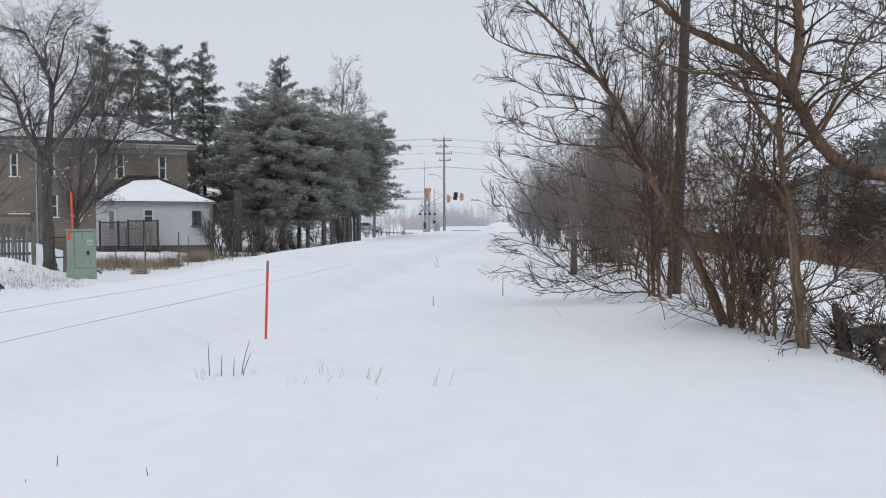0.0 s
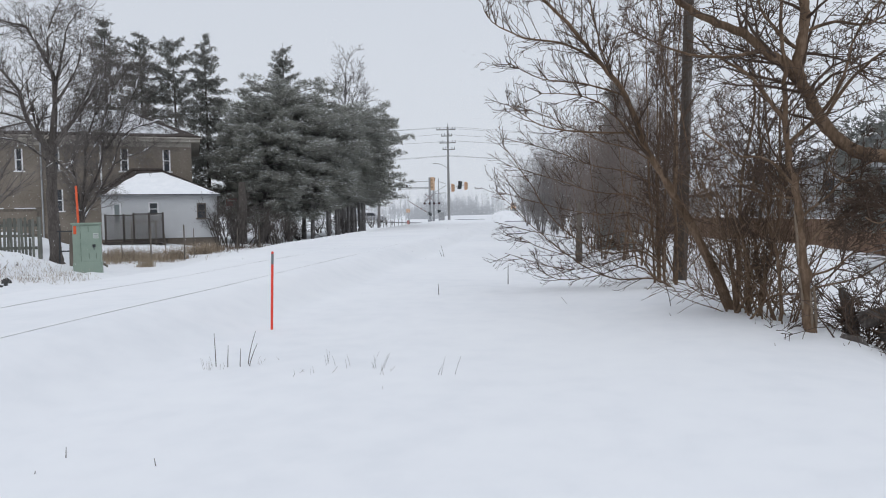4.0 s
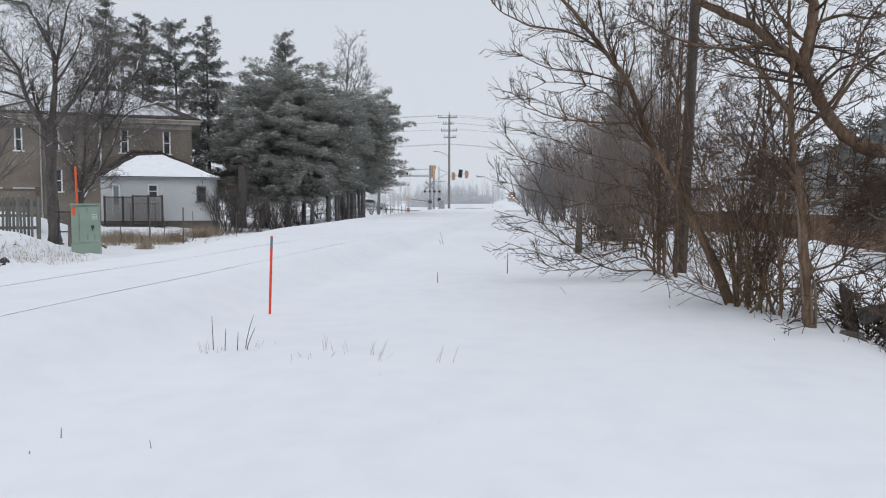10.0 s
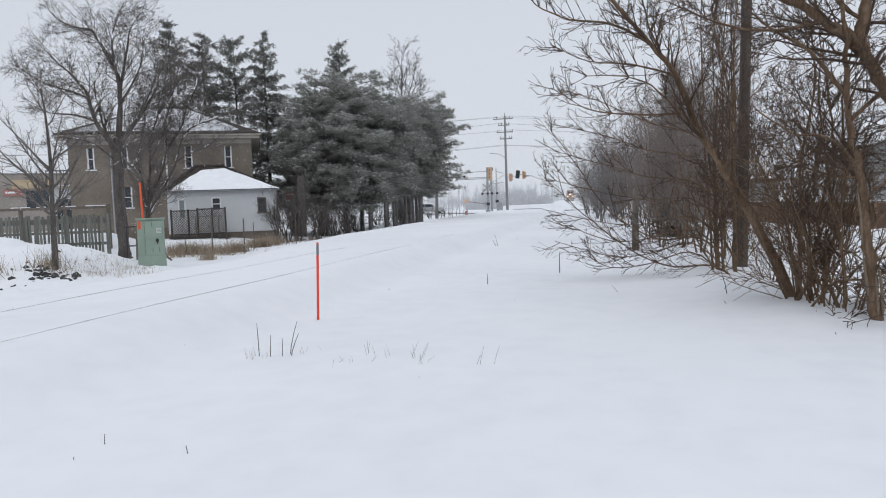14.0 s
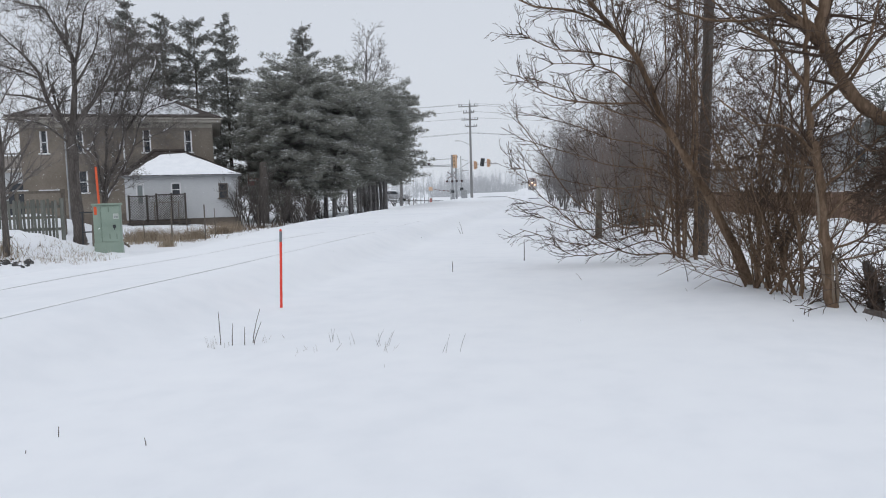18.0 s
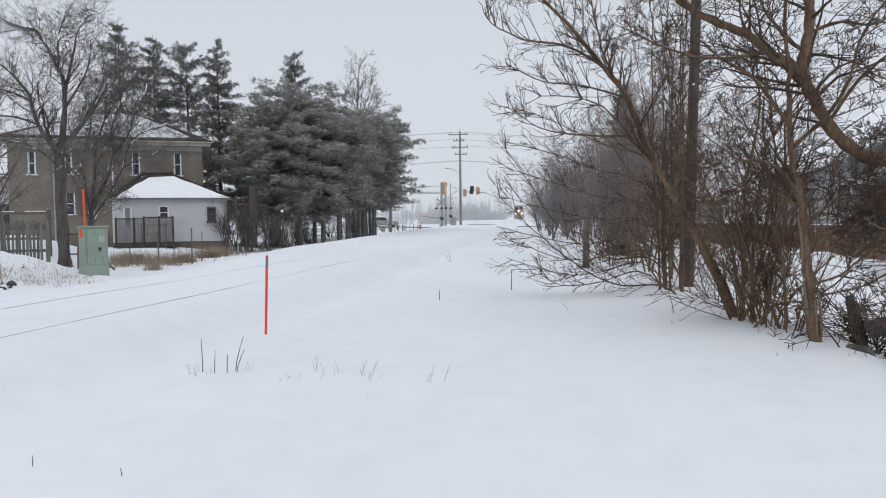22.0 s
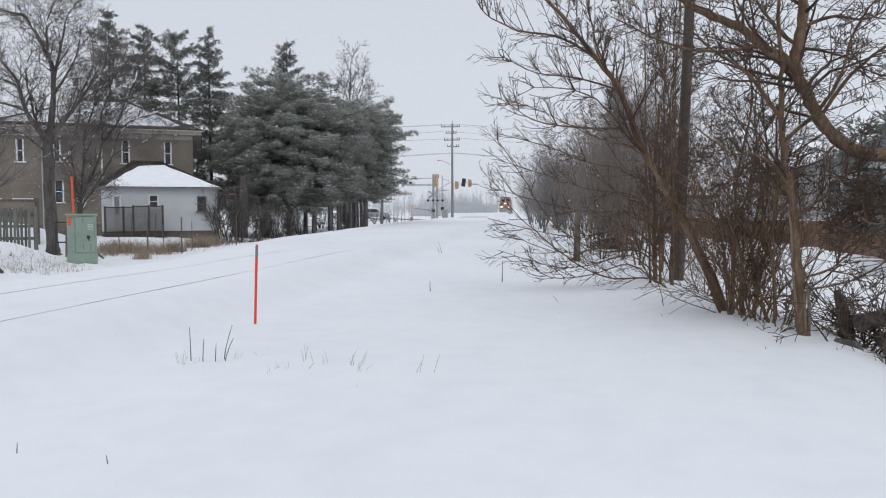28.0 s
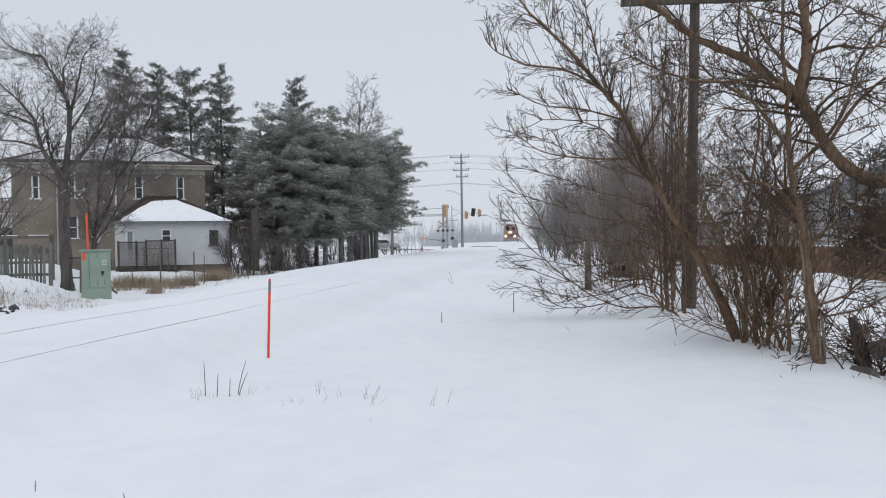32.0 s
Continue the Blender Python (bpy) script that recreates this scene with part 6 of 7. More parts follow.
def build_suv():
    t = thing("parked_suv", pose(-26.0, 112, gz(-26.0, 112) + 0.02, 0, 0, 0), "silver sport utility vehicle parked behind the fence", "car")
    bm = bmesh.new()
    prism(bm, [(-2.3, 0.35), (2.3, 0.35), (2.35, 0.75), (2.2, 1.05), (1.25, 1.15), (0.6, 1.68), (-1.7, 1.72), (-2.25, 1.1)], -0.9, 0.9)
    bmesh.ops.bevel(bm, geom=bm.edges[:], offset=0.06, segments=2, affect="EDGES")
    body = part("body", bm, CAR_WHITE, t)
    for x0, x1, x2, x3 in ((-1.75, -0.65, -0.65, -1.55), (-0.55, 0.95, 0.5, -0.55)):
        part("side_window", prism(bmesh.new(), [(x0, 1.14), (x1, 1.14), (x2, 1.6), (x3, 1.6)], -0.915, -0.89), GLASS, body)
    for x in (-1.45, 1.45):
        for y in (-0.85, 0.85):
            w = part("wheel", rodded((x, y - 0.11, 0.36), (x, y + 0.11, 0.36), 0.36, sides=18), TYRE, t)
            part("rim", rodded((x, y - 0.118 * (1 if y < 0 else -1), 0.36), (x, y - 0.112 * (1 if y < 0 else -1), 0.36), 0.22, sides=14), GALV, w)
    part("roof_snow", snow_sheet([((-1.6, -0.75, 1.72), (0.5, -0.75, 1.68), (0.5, 0.75, 1.68), (-1.6, 0.75, 1.72))], 0.08), SNOW_CAP, t)
    for k in range(9):
        p = thing("fence_stake", pose(-21.6 + 0.55 * k, 98.0 + 0.2 * (k % 2), gz(-21 + 0.5 * k, 98) - 0.2), "thin dark fence stake in the snow", "fence post", "far fence stakes")
        part("stake", rodded((0, 0, 0), (0, 0, 1.3), 0.04, sides=6), POST_WOOD, p)


def build_train():
    t = thing("locomotive", pose(-6.3, 128, 0.2), "dark red diesel locomotive with lit headlights", "locomotive")
    bm = bmesh.new()
    prism(bm, [(-1.45, 1.35), (1.45, 1.35), (1.45, 3.35), (1.15, 4.35), (-1.15, 4.35), (-1.45, 3.35)], 1.9, 5.2)
    part("cab", bm, LOCO_RED, t)
    bm = bmesh.new()
    prism(bm, [(-0.85, 1.35), (0.85, 1.35), (0.85, 2.75), (0.6, 2.95), (-0.6, 2.95), (-0.85, 2.75)], 0.7, 1.9)
    part("nose", bm, LOCO_RED, t, "short red nose with lamp housing")
    bm = bmesh.new()
    prism(bm, [(-0.95, 1.35), (0.95, 1.35), (0.95, 3.9), (0.7, 4.2), (-0.7, 4.2), (-0.95, 3.9)], 5.2, 17.5)
    part("hood", bm, LOCO_RED, t)
    part("frame", boxed(-1.5, 1.5, 0.3, 18.2, 0.95, 1.35, bevel=0.03), LOCO_DARK, t)
    part("pilot_plough", prism(bmesh.new(), [(-1.45, 0.15), (1.45, 0.15), (1.5, 0.95), (-1.5, 0.95)], 0.0, 0.5), LOCO_DARK, t)
    part("fuel_tank", boxed(-1.3, 1.3, 7.0, 11.5, 0.35, 0.95, bevel=0.08), LOCO_DARK, t)
    for y in (2.0, 4.0, 6.0, 12.5, 14.5, 16.5):
        for x in (-0.75, 0.75):
            part("wheel", rodded((x - 0.06, y, 0.5), (x + 0.06, y, 0.5), 0.5, sides=18), STEEL, t)
    for x in (-0.95, 0.2):
        part("windscreen", boxed(x, x + 0.75, 1.88, 1.896, 3.15, 3.85), GLASS, t)
    for x in (-0.92, 0.92):
        h = part("ditch_light_housing", rodded((x, 0.28, 1.9), (x, 0.6, 1.9), 0.26, sides=16), LOCO_DARK, t)
        part("halo_ring", rodded((x, 0.262, 1.9), (x, 0.275, 1.9), 0.28, sides=18), LAMP_RIM, h)
        part("ditch_light", rodded((x, 0.235, 1.9), (x, 0.26, 1.9), 0.19, sides=16), LAMP_GLOW, h, "glowing warm ditch light")
    h = part("headlight_housing", boxed(-0.4, 0.4, 0.45, 0.7, 2.4, 2.94, bevel=0.05), LOCO_DARK, t)
    for x in (-0.14, 0.14):
        part("halo_ring", rodded((x, 0.432, 2.68), (x, 0.448, 2.68), 0.22, sides=18), LAMP_RIM, h)
        part("headlight", rodded((x, 0.405, 2.68), (x, 0.43, 2.68), 0.16, sides=16), LAMP_GLOW, h, "glowing warm headlight")
    part("number_board", boxed(-0.5, 0.5, 1.87, 1.895, 4.0, 4.25), BLACK, t)
    for x in (-1.35, 1.35):
        part("handrail", rodded((x, 0.5, 1.35), (x, 0.5, 2.4), 0.025, sides=6), GALV, t)
    return t


gate_arm = build_crossing()
build_suv()
train = build_train()


# ---- near bank ----
def build_line_pole():
    t = thing("telegraph_pole", pose(2.67, 13.7, gz(2.67, 13.7), 0, 1.5, 0), "old dark wooden line pole with one crossarm", "utility pole")
    part("pole_shaft", rodded((0, 0, -0.5), (0, 0, 6.3), 0.105, 0.082, 14), POLE_WOOD, t)
    part("crossarm", boxed(-1.33, 1.33, -0.19, -0.10, 5.50, 5.61, bevel=0.008), POLE_WOOD, t)
    for x in (-1.2, -0.8, -0.4, 0.4, 0.8, 1.2):
        part("insulator_pin", rodded((x, -0.145, 5.61), (x, -0.145, 5.76), 0.02, sides=6), STEEL, t)
    for sg in (-1, 1):
        part("brace", rodded((sg * 0.65, -0.15, 5.5), (0, -0.13, 4.95), 0.015, sides=6), STEEL, t)
    s = Soup()
    s.tube([Vector((-0.16, -0.12, z)) + Vector((0.03 * math.sin(z * 1.3), -0.02 * math.cos(z), 0)) for z in np.linspace(0.1, 3.2, 12)], [0.014] * 12, 6)
    part("ground_cable", s, BLACK, t, "black cable stapled down the pole")


def build_board_fence():
    t = thing("board_fence", pose(0, 0, 0), "brown stained cedar board fence with snow along its top", "fence")
    rng = random.Random(4)
    a, b = Vector((10.6, 13.0, 0)), Vector((7.6, 47.0, 0))
    d = (b - a).normalized()
    turn = math.degrees(math.atan2(d.y, d.x))
    me = bpy.data.meshes.new("board")
    bm = boxed(-0.068, 0.068, -0.01, 0.01, -1.3, 0.74, bevel=0.003)
    bm.to_mesh(me)
    bm.free()
    me.materials.append(FENCE_BROWN)
    n = int((b - a).length / 0.145)
    for k in range(min(n, 236)):
        p = a + d * 0.145 * k
        shared("board", me, t, pose(p.x, p.y, rng.uniform(-0.012, 0.012), 0, 0, turn))
    side = Vector((d.y, -d.x, 0))
    for k in range(0, 15):
        p = a + d * 2.4 * k + side * 0.06
        bm = boxed(-0.05, 0.05, -0.05, 0.05, -1.0, 0.84, bevel=0.01)
        part("fence_post", bm, FENCE_BROWN, t).matrix_local = pose(p.x, p.y, 0, 0, 0, turn)
    L = (b - a).length
    m = pose(a.x, a.y, 0, 0, 0, turn)
    part("top_rail", boxed(0, L, -0.05, 0.04, 0.745, 0.78), FENCE_BROWN, t).matrix_local = m
    part("rail_snow", boxed(0, L, -0.045, 0.035, 0.784, 0.815, bevel=0.012), SNOW_CAP, t).matrix_local = m


def build_grey_house():
    t = thing("grey_house", pose(10.6, 33.0, 0, 0, 0, -12), "grey-sided house with a snow-covered roof behind the fence", "house")
    holes = [(0.5, 1.0, 0.9, 2.1), (4.2, 5.4, 0.9, 2.1)]
    part("wall", wall_with_openings(0, 11, -0.8, 2.75, 0, 0.2, holes), HOUSE_GREY, t)
    part("wall", boxed(0, 0.2, 0.2, 9, -0.8, 2.75), HOUSE_GREY, t)
    part("wall", boxed(10.8, 11, 0.2, 9, -0.8, 2.75), HOUSE_GREY, t)
    for h in holes:
        window(t, *h, 0.03, trim=0.08)
    part("roof", hip_roof(-0.45, 11.45, -0.45, 9.45, 2.75, 6.2, 4.8), SHINGLE, t)
    part("fascia", boxed(-0.45, 11.45, -0.48, -0.45, 2.72, 2.92), WHITE_TRIM, t)
    part("downpipe", rodded((0.15, -0.06, -0.5), (0.15, -0.06, 2.7), 0.05, sides=8), WHITE_TRIM, t)
    z = 2.92
    part("roof_snow", snow_sheet([((-0.35, -0.42, z), (11.3, -0.42, z), (6.8, 4.4, 6.18), (4.4, 4.4, 6.18))], 0.16), SNOW_CAP, t)
    part("roof_snow", snow_sheet([((-0.42, 9.2, z), (-0.42, -0.2, z), (4.2, 4.3, 6.15), (4.2, 4.6, 6.15))], 0.16), SNOW_CAP, t)
    w = [(1.75, 2.15, 1.35, 2.35), (3.7, 4.2, 1.35, 2.25), (6.0, 6.8, 1.35, 2.35)]
    part("wing_wall", wall_with_openings(0.7, 9.3, -0.8, 2.75, -1.9, -1.7, w), HOUSE_GREY, t)
    part("wing_wall", boxed(0.7, 0.9, -1.7, -0.002, -0.8, 2.75), HOUSE_GREY, t)
    part("gable_wall", prism(bmesh.new(), [(0.7, 2.752), (9.3, 2.752), (5.0, 4.47)], -1.898, -1.7), HOUSE_GREY, t, "grey siding gable")
    for sg in (-1, 1):
        o = [(5.0, 4.50), (5.0 + sg * 4.75, 2.60), (5.0 + sg * 4.75, 2.74), (5.0, 4.64)]
        part("wing_roof", prism(bmesh.new(), o, -2.25, 4.4), SHINGLE, t)
        o = [(5.0, 4.645), (5.0 + sg * 4.75, 2.745), (5.0 + sg * 4.65, 2.86), (5.0, 4.76)]
        part("roof_snow", prism(bmesh.new(), o, -1.9, 4.3), SNOW_CAP, t)
        o = [(5.0, 4.42), (5.0 + sg * 4.75, 2.52), (5.0 + sg * 4.75, 2.74), (5.0, 4.64)]
        part("rake_board", prism(bmesh.new(), o, -2.29, -2.252), BAND_GREY, t, "dark grey rake board")
    for h in w:
        window(t, *h, -1.87, trim=0.05, mat=GALV)
    part("corner_board", boxed(0.62, 0.72, -1.93, -1.902, -0.8, 2.6), GALV, t)
    g = thing("garden_shed", pose(5.6, 44.0, 0, 0, 0, -4), "low shed roof under snow behind the brush", "shed")
    part("wall", boxed(0, 5.0, 0, 4, -0.8, 1.9), HOUSE_GREY, g)
    part("roof", hip_roof(-0.3, 5.3, -0.3, 4.3, 1.9, 3.3, 2.2), SHINGLE, g)
    part("roof_snow", snow_sheet([((-0.28, -0.28, 2.06), (5.28, -0.28, 2.06), (3.2, 2, 3.3), (1.8, 2, 3.3))], 0.14), SNOW_CAP, g)


def build_shop():
    t = thing("roadside_shop", pose(-84, 77, -0.2, 0, 0, 38), "low brown roadside shop with an ochre fascia and a red sign", "shop")
    part("wall", boxed(0, 34, 0, 12, -0.5, 7.9), SHOP, t)
    part("fascia", boxed(8.0, 12.8, -0.25, -0.002, 5.8, 7.0), SHOP_YELLOW, t, "ochre fascia")
    part("roof_snow", boxed(-0.1, 34.1, -0.2, 12.1, 7.91, 8.1, bevel=0.05), SNOW_CAP, t)
    part("wall_sign", boxed(6.9, 9.2, -0.33, -0.255, 4.8, 5.7), RED_WHITE_RED, t, "faded red sign board")
    part("text_bar", boxed(7.2, 8.5, -0.345, -0.332, 5.15, 5.4), SIGN_WHITE, t)
    for x in (1.0, 9.6, 15.5):
        part("shop_window", boxed(x, x + 3.6, -0.06, -0.005, 3.0, 5.5), GLASS, t)
    s = thing("red_sign", pose(-19.58, 44.0, gz(-19.58, 44.0) + 0.75), "red and white prohibition sign on a post", "sign")
    part("sign_post", rodded((0, 0.04, -1.0), (0, 0.04, 2.6), 0.03, sides=8), GALV, s)
    part("sign_plate", boxed(-0.42, 0.42, -0.01, 0.01, 1.35, 2.55, bevel=0.006), SIGN_WHITE, s)
    part("red_panel", boxed(-0.38, 0.38, -0.016, -0.011, 1.75, 2.5), RED_WHITE_RED, s)
    for z in (1.45, 1.58):
        part("text_bar", boxed(-0.3, 0.3, -0.016, -0.011, z, z + 0.06), BAND_GREY, s)
    part("white_bar", boxed(-0.28, 0.28, -0.021, -0.017, 2.05, 2.15), SIGN_WHITE, s)


build_line_pole()
build_board_fence()
build_grey_house()
build_shop()


# ---- small plants and rubble ----
def stalks(name, x, y, spec, mat, label, r=0.006, sides=5):
    """A clump of dead stalks; spec: (dx, dy, height, lean x, lean y)."""
    t = thing(name, pose(x, y, gz(x, y)), label, "weed")
    for dx, dy, h, lx, ly in spec:
        s = Soup()
        pts = [Vector((dx + lx * f ** 1.5, dy + ly * f ** 1.5, h * f - 0.05 * (1 - f))) for f in (0, 0.35, 0.7, 1.0)]
        s.tube(pts, [r, r * 0.9, r * 0.75, r * 0.5], sides)
        part("stalk", s, mat, t)
    return t


def build_weeds():
    stalks("dead_weed", -3.0, 6.36, [(0.0, 0, 0.31, -0.01, 0), (0.12, -0.02, 0.20, 0.003, 0.02)], WEED, "pair of dark dead weed stalks in the snow", 0.0048)
    stalks("dead_weed", -2.77, 6.36, [(0.0, 0, 0.17, 0.01, 0), (0.03, 0.10, 0.31, 0.08, 0.02), (0.07, 0.03, 0.21, 0.09, 0)], WEED, "three dark dead weed stalks leaning together", 0.0048)
    rng = random.Random(6)
    for x, y, n, w, h in [(-3.02, 6.28, 7, 0.06, 0.09), (-2.88, 6.30, 3, 0.03, 0.05), (-2.66, 6.5, 5, 0.06, 0.07), (-2.10, 6.03, 3, 0.025, 0.05), (-2.0, 6.1, 3, 0.03, 0.06),
                          (-1.95, 6.45, 4, 0.03, 0.12), (-1.88, 6.13, 2, 0.02, 0.08), (-1.75, 6.39, 2, 0.02, 0.10), (-1.47, 6.3, 5, 0.04, 0.13), (-1.40, 6.1, 3, 0.05, 0.07), (-1.32, 6.19, 2, 0.02, 0.07), (-0.87, 6.1, 3, 0.035, 0.15), (-1.29, 5.57, 1, 0.02, 0.04)]:
        stalks("grass_tuft", x, y, [(rng.gauss(0, w), rng.gauss(0, 0.05), h * rng.uniform(0.5, 1.2), rng.gauss(0, 0.04), rng.gauss(0, 0.03)) for _ in range(n)], WEED_PALE if h < 0.12 else WEED, "few thin dry grass blades poking through snow", 0.0019, 3)
    for x, y, h, lx in [(-2.79, 3.97, 0.062, 0.006), (-2.18, 3.88, 0.045, -0.012), (-2.80, 3.72, 0.018, 0.012)]:
        stalks("dead_weed", x, y, [(0, 0, h, lx, 0)], WEED, "short broken weed stub in the snow", 0.0034)
    stalks("dead_stick", -0.55, 13.7, [(0, 0, 0.40, 0.005, 0)], WEED, "single dark upright stick in the snow", 0.010)
    stalks("dead_stick", -1.66, 11.9, [(0, 0, 0.175, -0.004, 0)], WEED, "single thin stick in the snow", 0.008)
    stalks("dead_stick", -2.9, 22.6, [(0, 0, 0.38, -0.10, 0), (-0.06, 0, 0.2, -0.1, 0)], WEED, "forked thin stick in the snow", 0.007)
    stalks("dead_stick", 0.42, 10.6, [(0, 0, 0.10, -0.10, 0)], WEED_PALE, "faint bent stalk in the snow", 0.004)
    stalks("dead_stick", 1.75, 9.9, [(0, 0, 0.42, -0.12, 0)], WEED, "thin dark stalk at the edge of the thicket", 0.006)
    stalks("cut_post", 1.17, 19.25, [(0, 0, 1.6, 0.02, 0)], POST_WOOD, "weathered post at the hedgerow's edge", 0.10, 8)


def grass_stuff(name, label, spots, mat, blades, height, seed):
    nr = np.random.RandomState(seed)
    out = []
    for x, y, sx, sy, k in spots:
        n = int(blades * k)
        px, py = nr.normal(x, sx, n), nr.normal(y, sy, n)
        b = np.stack([px, py, ground_z(px, py) - 0.02], -1)
        h = height * nr.uniform(0.35, 1.1, (n, 1))
        d = np.concatenate([nr.normal(0, 0.38, (n, 2)), np.ones((n, 1))], 1)
        g = nr.uniform(0, 6.28, n)
        s = np.stack([np.cos(g), np.sin(g), 0 * g], -1) * 0.009
        out.append(np.stack([b - s, b + s, b + d * h], 1))
    so = Soup(False)
    so.tris(np.concatenate(out))
    tagged(part(name, so, mat), label, "grass", kind="stuff")


def rubble(x, y, n, w, seed):
    rng = random.Random(seed)
    for k in range(n):
        px, py, r = rng.gauss(x, w), rng.gauss(y, w * 0.6), rng.uniform(0.025, 0.075)
        bm = bmesh.new()
        bmesh.ops.create_icosphere(bm, subdivisions=2, radius=r)
        for v in bm.verts:
            v.co *= 1 + 0.75 * noise.noise(v.co.normalized() * 1.7 + Vector((k * 3.1, seed, 0)))
            v.co.z *= 0.75
        rk = part("rock", bm, ROCK)
        rk.matrix_world = pose(px, py, gz(px, py) + r * 0.1, rng.uniform(-20, 20), rng.uniform(-20, 20), rng.uniform(0, 360))
        tagged(rk, "dark stone half buried in the snow bank", "rock", "stones on the snow bank")


def build_stump():
    t = thing("log_pile", pose(3.58, 8.05, gz(3.58, 8.05) + 0.02, 0, 0, 15), "dark wet logs and stump under the brush", "logs")
    for x, y, z, r, l, a in [(0.1, 0, 0.07, 0.11, 0.5, 65), (0.5, 0.12, 0.10, 0.15, 0.6, 75), (-0.25, 0.25, 0.03, 0.07, 0.9, 55), (0.3, 0.35, 0.3, 0.09, 0.8, 20)]:
        bm = rodded((-l / 2, 0, 0), (l / 2, 0, 0.05), r, r * 0.85, 14)
        bmesh.ops.subdivide_edges(bm, edges=bm.edges[:], cuts=3, use_grid_fill=True)
        for v in bm.verts:
            v.co += v.co.normalized() * 0.07 * noise.noise(v.co * 7)
        part("log", bm, BARK_LEFT, t).matrix_local = pose(x, y, z, 0, 0, a)
    so = Soup()
    so.tube([Vector((-0.75, -0.15, 0.05)), Vector((-0.6, -0.15, 0.17)), Vector((-0.45, -0.15, 0.14)), Vector((-0.33, -0.15, 0.0))], [0.05, 0.06, 0.06, 0.05], 9)
    part("root", so, BARK_LEFT, t, "short arched root")
    rng = random.Random(8)
    t = thing("tree_stump", pose(3.38, 8.5, gz(3.38, 8.5)), "broken dark stump bristling with dead twigs", "stump")
    so = Soup()
    so.tube([Vector((0.06, 0, -0.2)), Vector((0.03, 0, 0.15)), Vector((-0.02, 0, 0.36)), Vector((-0.07, 0.02, 0.52))], [0.085, 0.075, 0.06, 0.03], 9)
    part("trunk", so, BARK_LEFT, t)
    twigs = [Soup(), Soup()]
    for k in range(46):
        a = rng.uniform(0, 6.28)
        p = Vector((0.03, 0, rng.uniform(-0.05, 0.45)))
        grow(rng, twigs, 1, p, Vector((math.cos(a), math.sin(a), rng.uniform(-0.35, 0.5))).normalized(), rng.uniform(0.15, 0.34), 0.006, PLAN_CANE)
    tagged(part("crown", twigs[1], TWIG, t), kind="stuff")
    for cx, cy, n, reach in [(3.55, 8.4, 18, 0.16), (3.3, 8.2, 6, 0.35), (3.9, 8.0, 9, 0.4), (4.4, 8.7, 8, 0.45), (3.7, 9.3, 6, 0.45), (4.6, 9.9, 6, 0.5)]:
        t = thing("bramble", pose(cx, cy, gz(cx, cy)), "tangled bare bramble canes over the snow", "shrub", "brambles under the brush")
        for k in range(n):
            soups = [Soup(), Soup()]
            p = Vector((rng.gauss(0, reach), rng.gauss(0, reach), -0.08))
            d = Vector((rng.gauss(0.05, 0.5), rng.gauss(0, 0.5), rng.uniform(0.45, 1.0))).normalized()
            grow(rng, soups, 0, p, d, rng.uniform(0.7, 1.5), 0.010, PLAN_CANE)
            cane = part("cane", soups[0], TWIG, t)
            tagged(part("crown", soups[1], TWIG, cane), kind="stuff")


build_weeds()
grass_stuff("dry_grass", "clumps of straw-coloured dead grass by the yard fence", [(-14.9, 24.2, 0.5, 0.3, 1.3), (-15.6, 25.2, 0.5, 0.3, 1.0), (-13.4, 25.0, 0.22, 0.2, 0.9), (-12.35, 21.2, 0.12, 0.12, 0.5), (-14.0, 28.0, 0.25, 0.25, 0.7), (-13.1, 15.2, 0.25, 0.2, 0.35), (-14.2, 14.4, 0.3, 0.25, 0.35), (-15.2, 31.0, 0.3, 0.4, 0.5), (-13.9, 24.6, 0.5, 0.4, 0.5), (-12.9, 23.4, 0.35, 0.3, 0.35), (-14.6, 29.5, 0.5, 0.6, 0.5), (-14.4, 22.6, 0.4, 0.3, 0.4), (-16.0, 33.0, 0.3, 0.5, 0.5)], STRAW, 420, 0.56, 31)
grass_stuff("matted_grass", "low matted brown grass flattened by snow", [(-14.9, 24.2, 0.5, 0.3, 1.2), (-15.6, 25.2, 0.5, 0.3, 1.0), (-13.4, 25.0, 0.25, 0.2, 0.8), (-13.9, 28.0, 0.3, 0.3, 0.7), (-13.9, 24.6, 0.4, 0.4, 0.5), (-14.8, 30.5, 0.5, 0.5, 0.7), (-15.6, 33.5, 0.5, 0.8, 0.8), (-15.6, 37.0, 0.5, 1.2, 0.9)], STRAW_DARK, 380, 0.36, 34)
grass_stuff("low_stubble", "short dry stubble showing through thin snow", [(-12.6, 16.4, 0.5, 0.5, 0.4), (-12.3, 15.7, 0.5, 0.4, 0.5), (-14.5, 26.5, 1.6, 1.2, 0.8), (-15.4, 34.0, 1.0, 2.5, 0.8), (4.2, 8.6, 0.8, 0.9, 0.6), (-22.0, 105, 2.5, 2, 1)], WEED_PALE, 420, 0.10, 32)
grass_stuff("bank_stubble", "beige dry stubble on the rough snow bank", [(-12.0, 15.3, 0.35, 0.3, 0.4), (-12.6, 16.2, 0.4, 0.4, 0.6), (-11.7, 16.3, 0.3, 0.4, 0.6), (-12.2, 16.8, 0.4, 0.4, 0.4)], STRAW_PALE, 230, 0.17, 33)
rubble(-12.5, 14.6, 7, 0.35, 1)
rubble(-12.75, 14.75, 22, 0.38, 6)
rubble(-13.8, 16.6, 2, 0.3, 2)
rubble(-13.4, 15.0, 12, 0.5, 4)
rubble(-12.4, 14.2, 14, 0.45, 5)
rubble(-13.0, 13.0, 5, 0.3, 3)
build_stump()


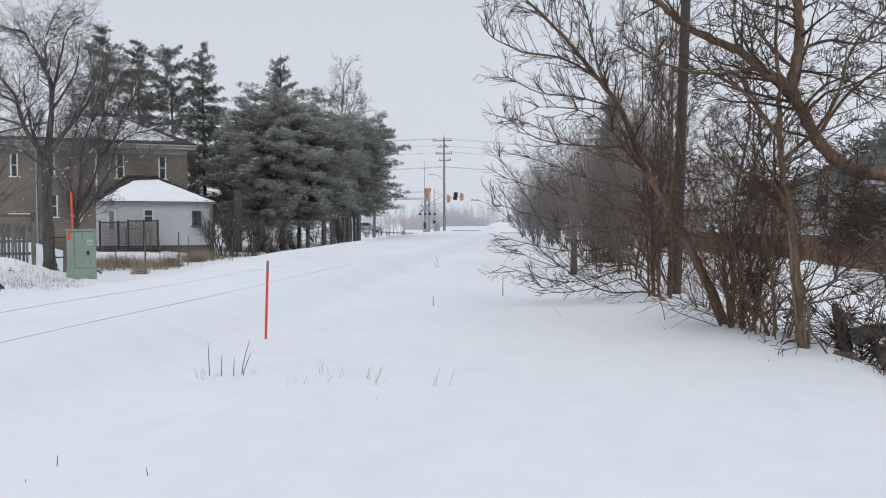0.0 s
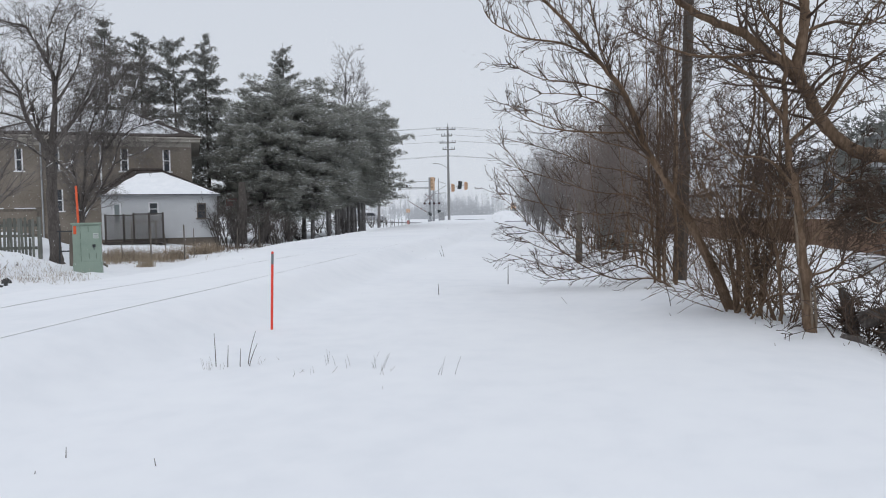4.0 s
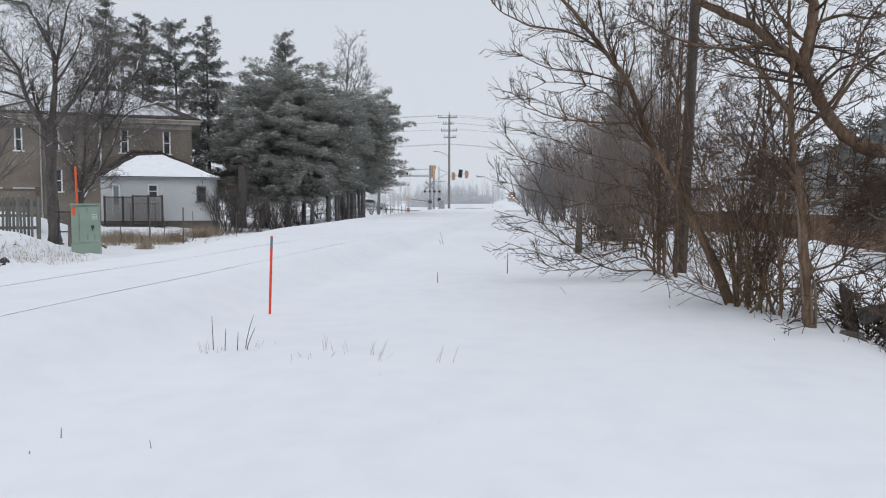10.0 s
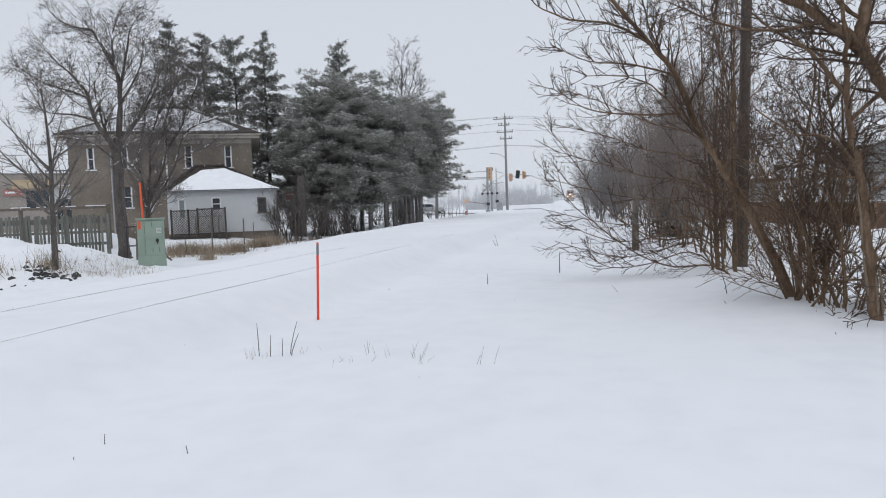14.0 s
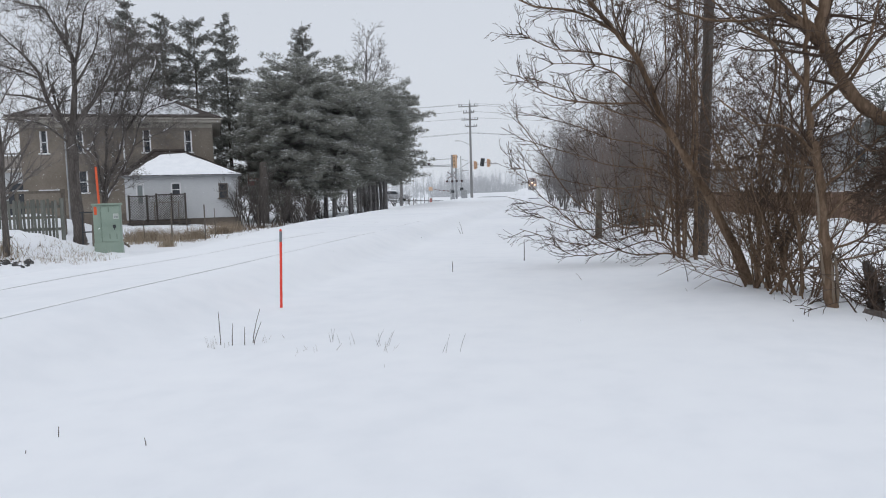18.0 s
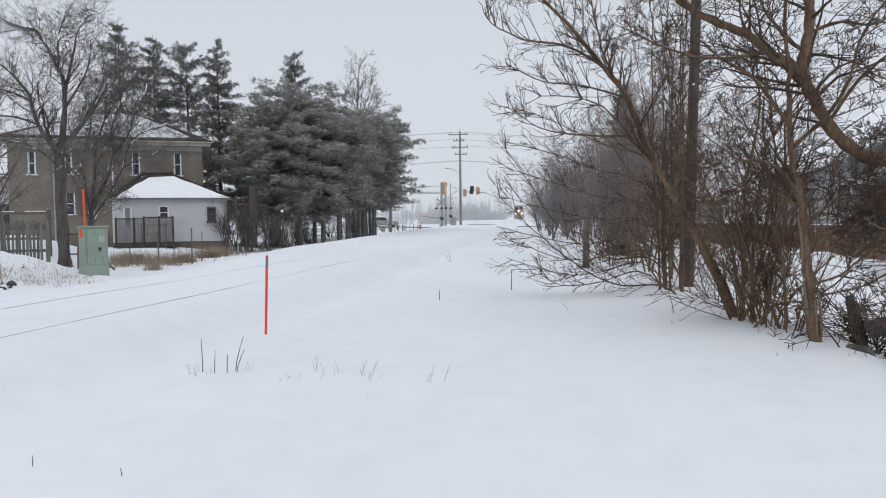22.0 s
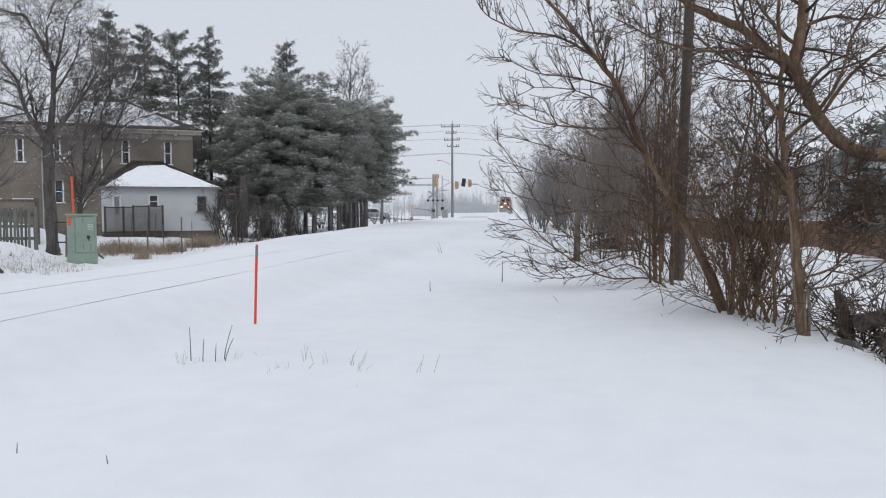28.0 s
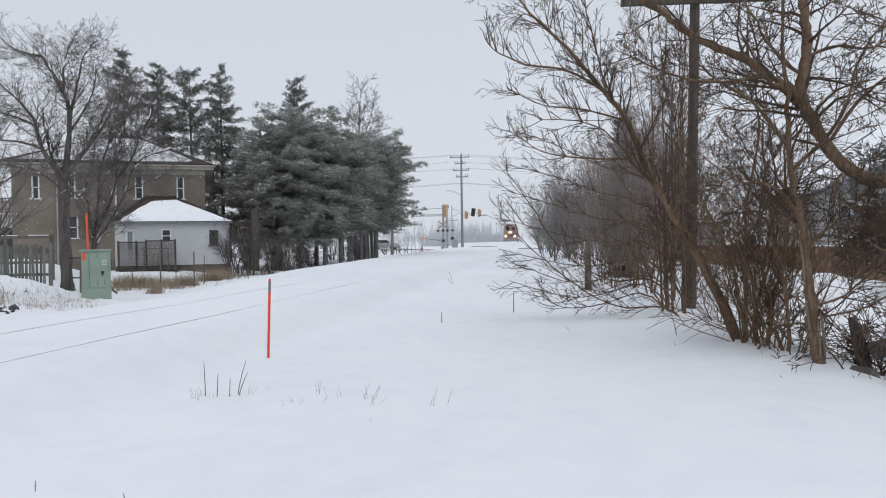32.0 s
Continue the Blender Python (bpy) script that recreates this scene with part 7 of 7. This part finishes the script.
# ---- falling snow ----
def build_snowfall(seed, count, x0, x1, y0, y1, z0, z1, size):
    nr = np.random.RandomState(seed)
    c = np.stack([nr.uniform(x0, x1, count), nr.uniform(y0, y1, count), nr.uniform(z0, z1, count)], -1)
    out = []
    for q in range(2):
        a = nr.normal(0, 1, (count, 3))
        a /= np.linalg.norm(a, axis=1)[:, None]
        b = np.cross(a, nr.normal(0, 1, (count, 3)))
        b /= np.linalg.norm(b, axis=1)[:, None]
        s = size * nr.uniform(0.5, 1.2, (count, 1))
        out.append(np.stack([c + a * s, c - a * 0.5 * s + b * 0.87 * s, c - a * 0.5 * s - b * 0.87 * s], 1))
    so = Soup(False)
    so.tris(np.concatenate(out))
    return tagged(part("falling_snow", so, FLAKE), "loose snowflakes drifting down on the wind", "snowflakes", kind="stuff")


flurries = [
    (build_snowfall(101, 5200, -30, 75, 5, 16, 0.0, 52, 0.012), (-1.5, -0.1, -1.2)),
    (build_snowfall(102, 26000, -45, 95, 16, 36, 0.0, 58, 0.019), (-1.7, 0.0, -1.3)),
    (build_snowfall(104, 200000, -60, 62, 124, 235, 0.0, 40, 0.055), (-1.2, 0.0, -0.8)),
    (build_snowfall(105, 60000, -42, 66, 28, 43, 0.0, 54, 0.017), (-1.7, 0.0, -1.3)),
    (build_snowfall(103, 42000, -60, 120, 36, 95, 0.0, 68, 0.030), (-1.9, 0.0, -1.4)),
]

# ---- what moves ----
def motions():
    for flurry, v in flurries:
        walk(flurry, [(t, pose(v[0] * t, v[1] * t, v[2] * t)) for t in (0.0, 8.0, 16.0, 24.0, 32.0)])
    rows = []
    for t in (0.0, 4.0, 8.0, 12.0, 16.0, 20.0, 24.0, 28.0, 32.0):
        y = 142.0 + (32 - t) * 7.5
        rows.append((t, pose(-6.95 - 0.008 * (y - 142.0), y, 0.15 + 0.009 * (y - 142.0))))
    walk(train, rows)
    # the gate stands upright, then comes down over the road
    walk(gate_arm, [(t, pose(-16.4, 112.2, 1.3, 0, a, 121.3)) for t, a in ((0.0, 0.5), (0.6, 6), (1.2, 20), (1.8, 37), (2.1, 45), (2.7, 58), (3.5, 69), (4.3, 80), (5.2, 86), (6.0, 87), (18.0, 87), (32.0, 87))])


motions()
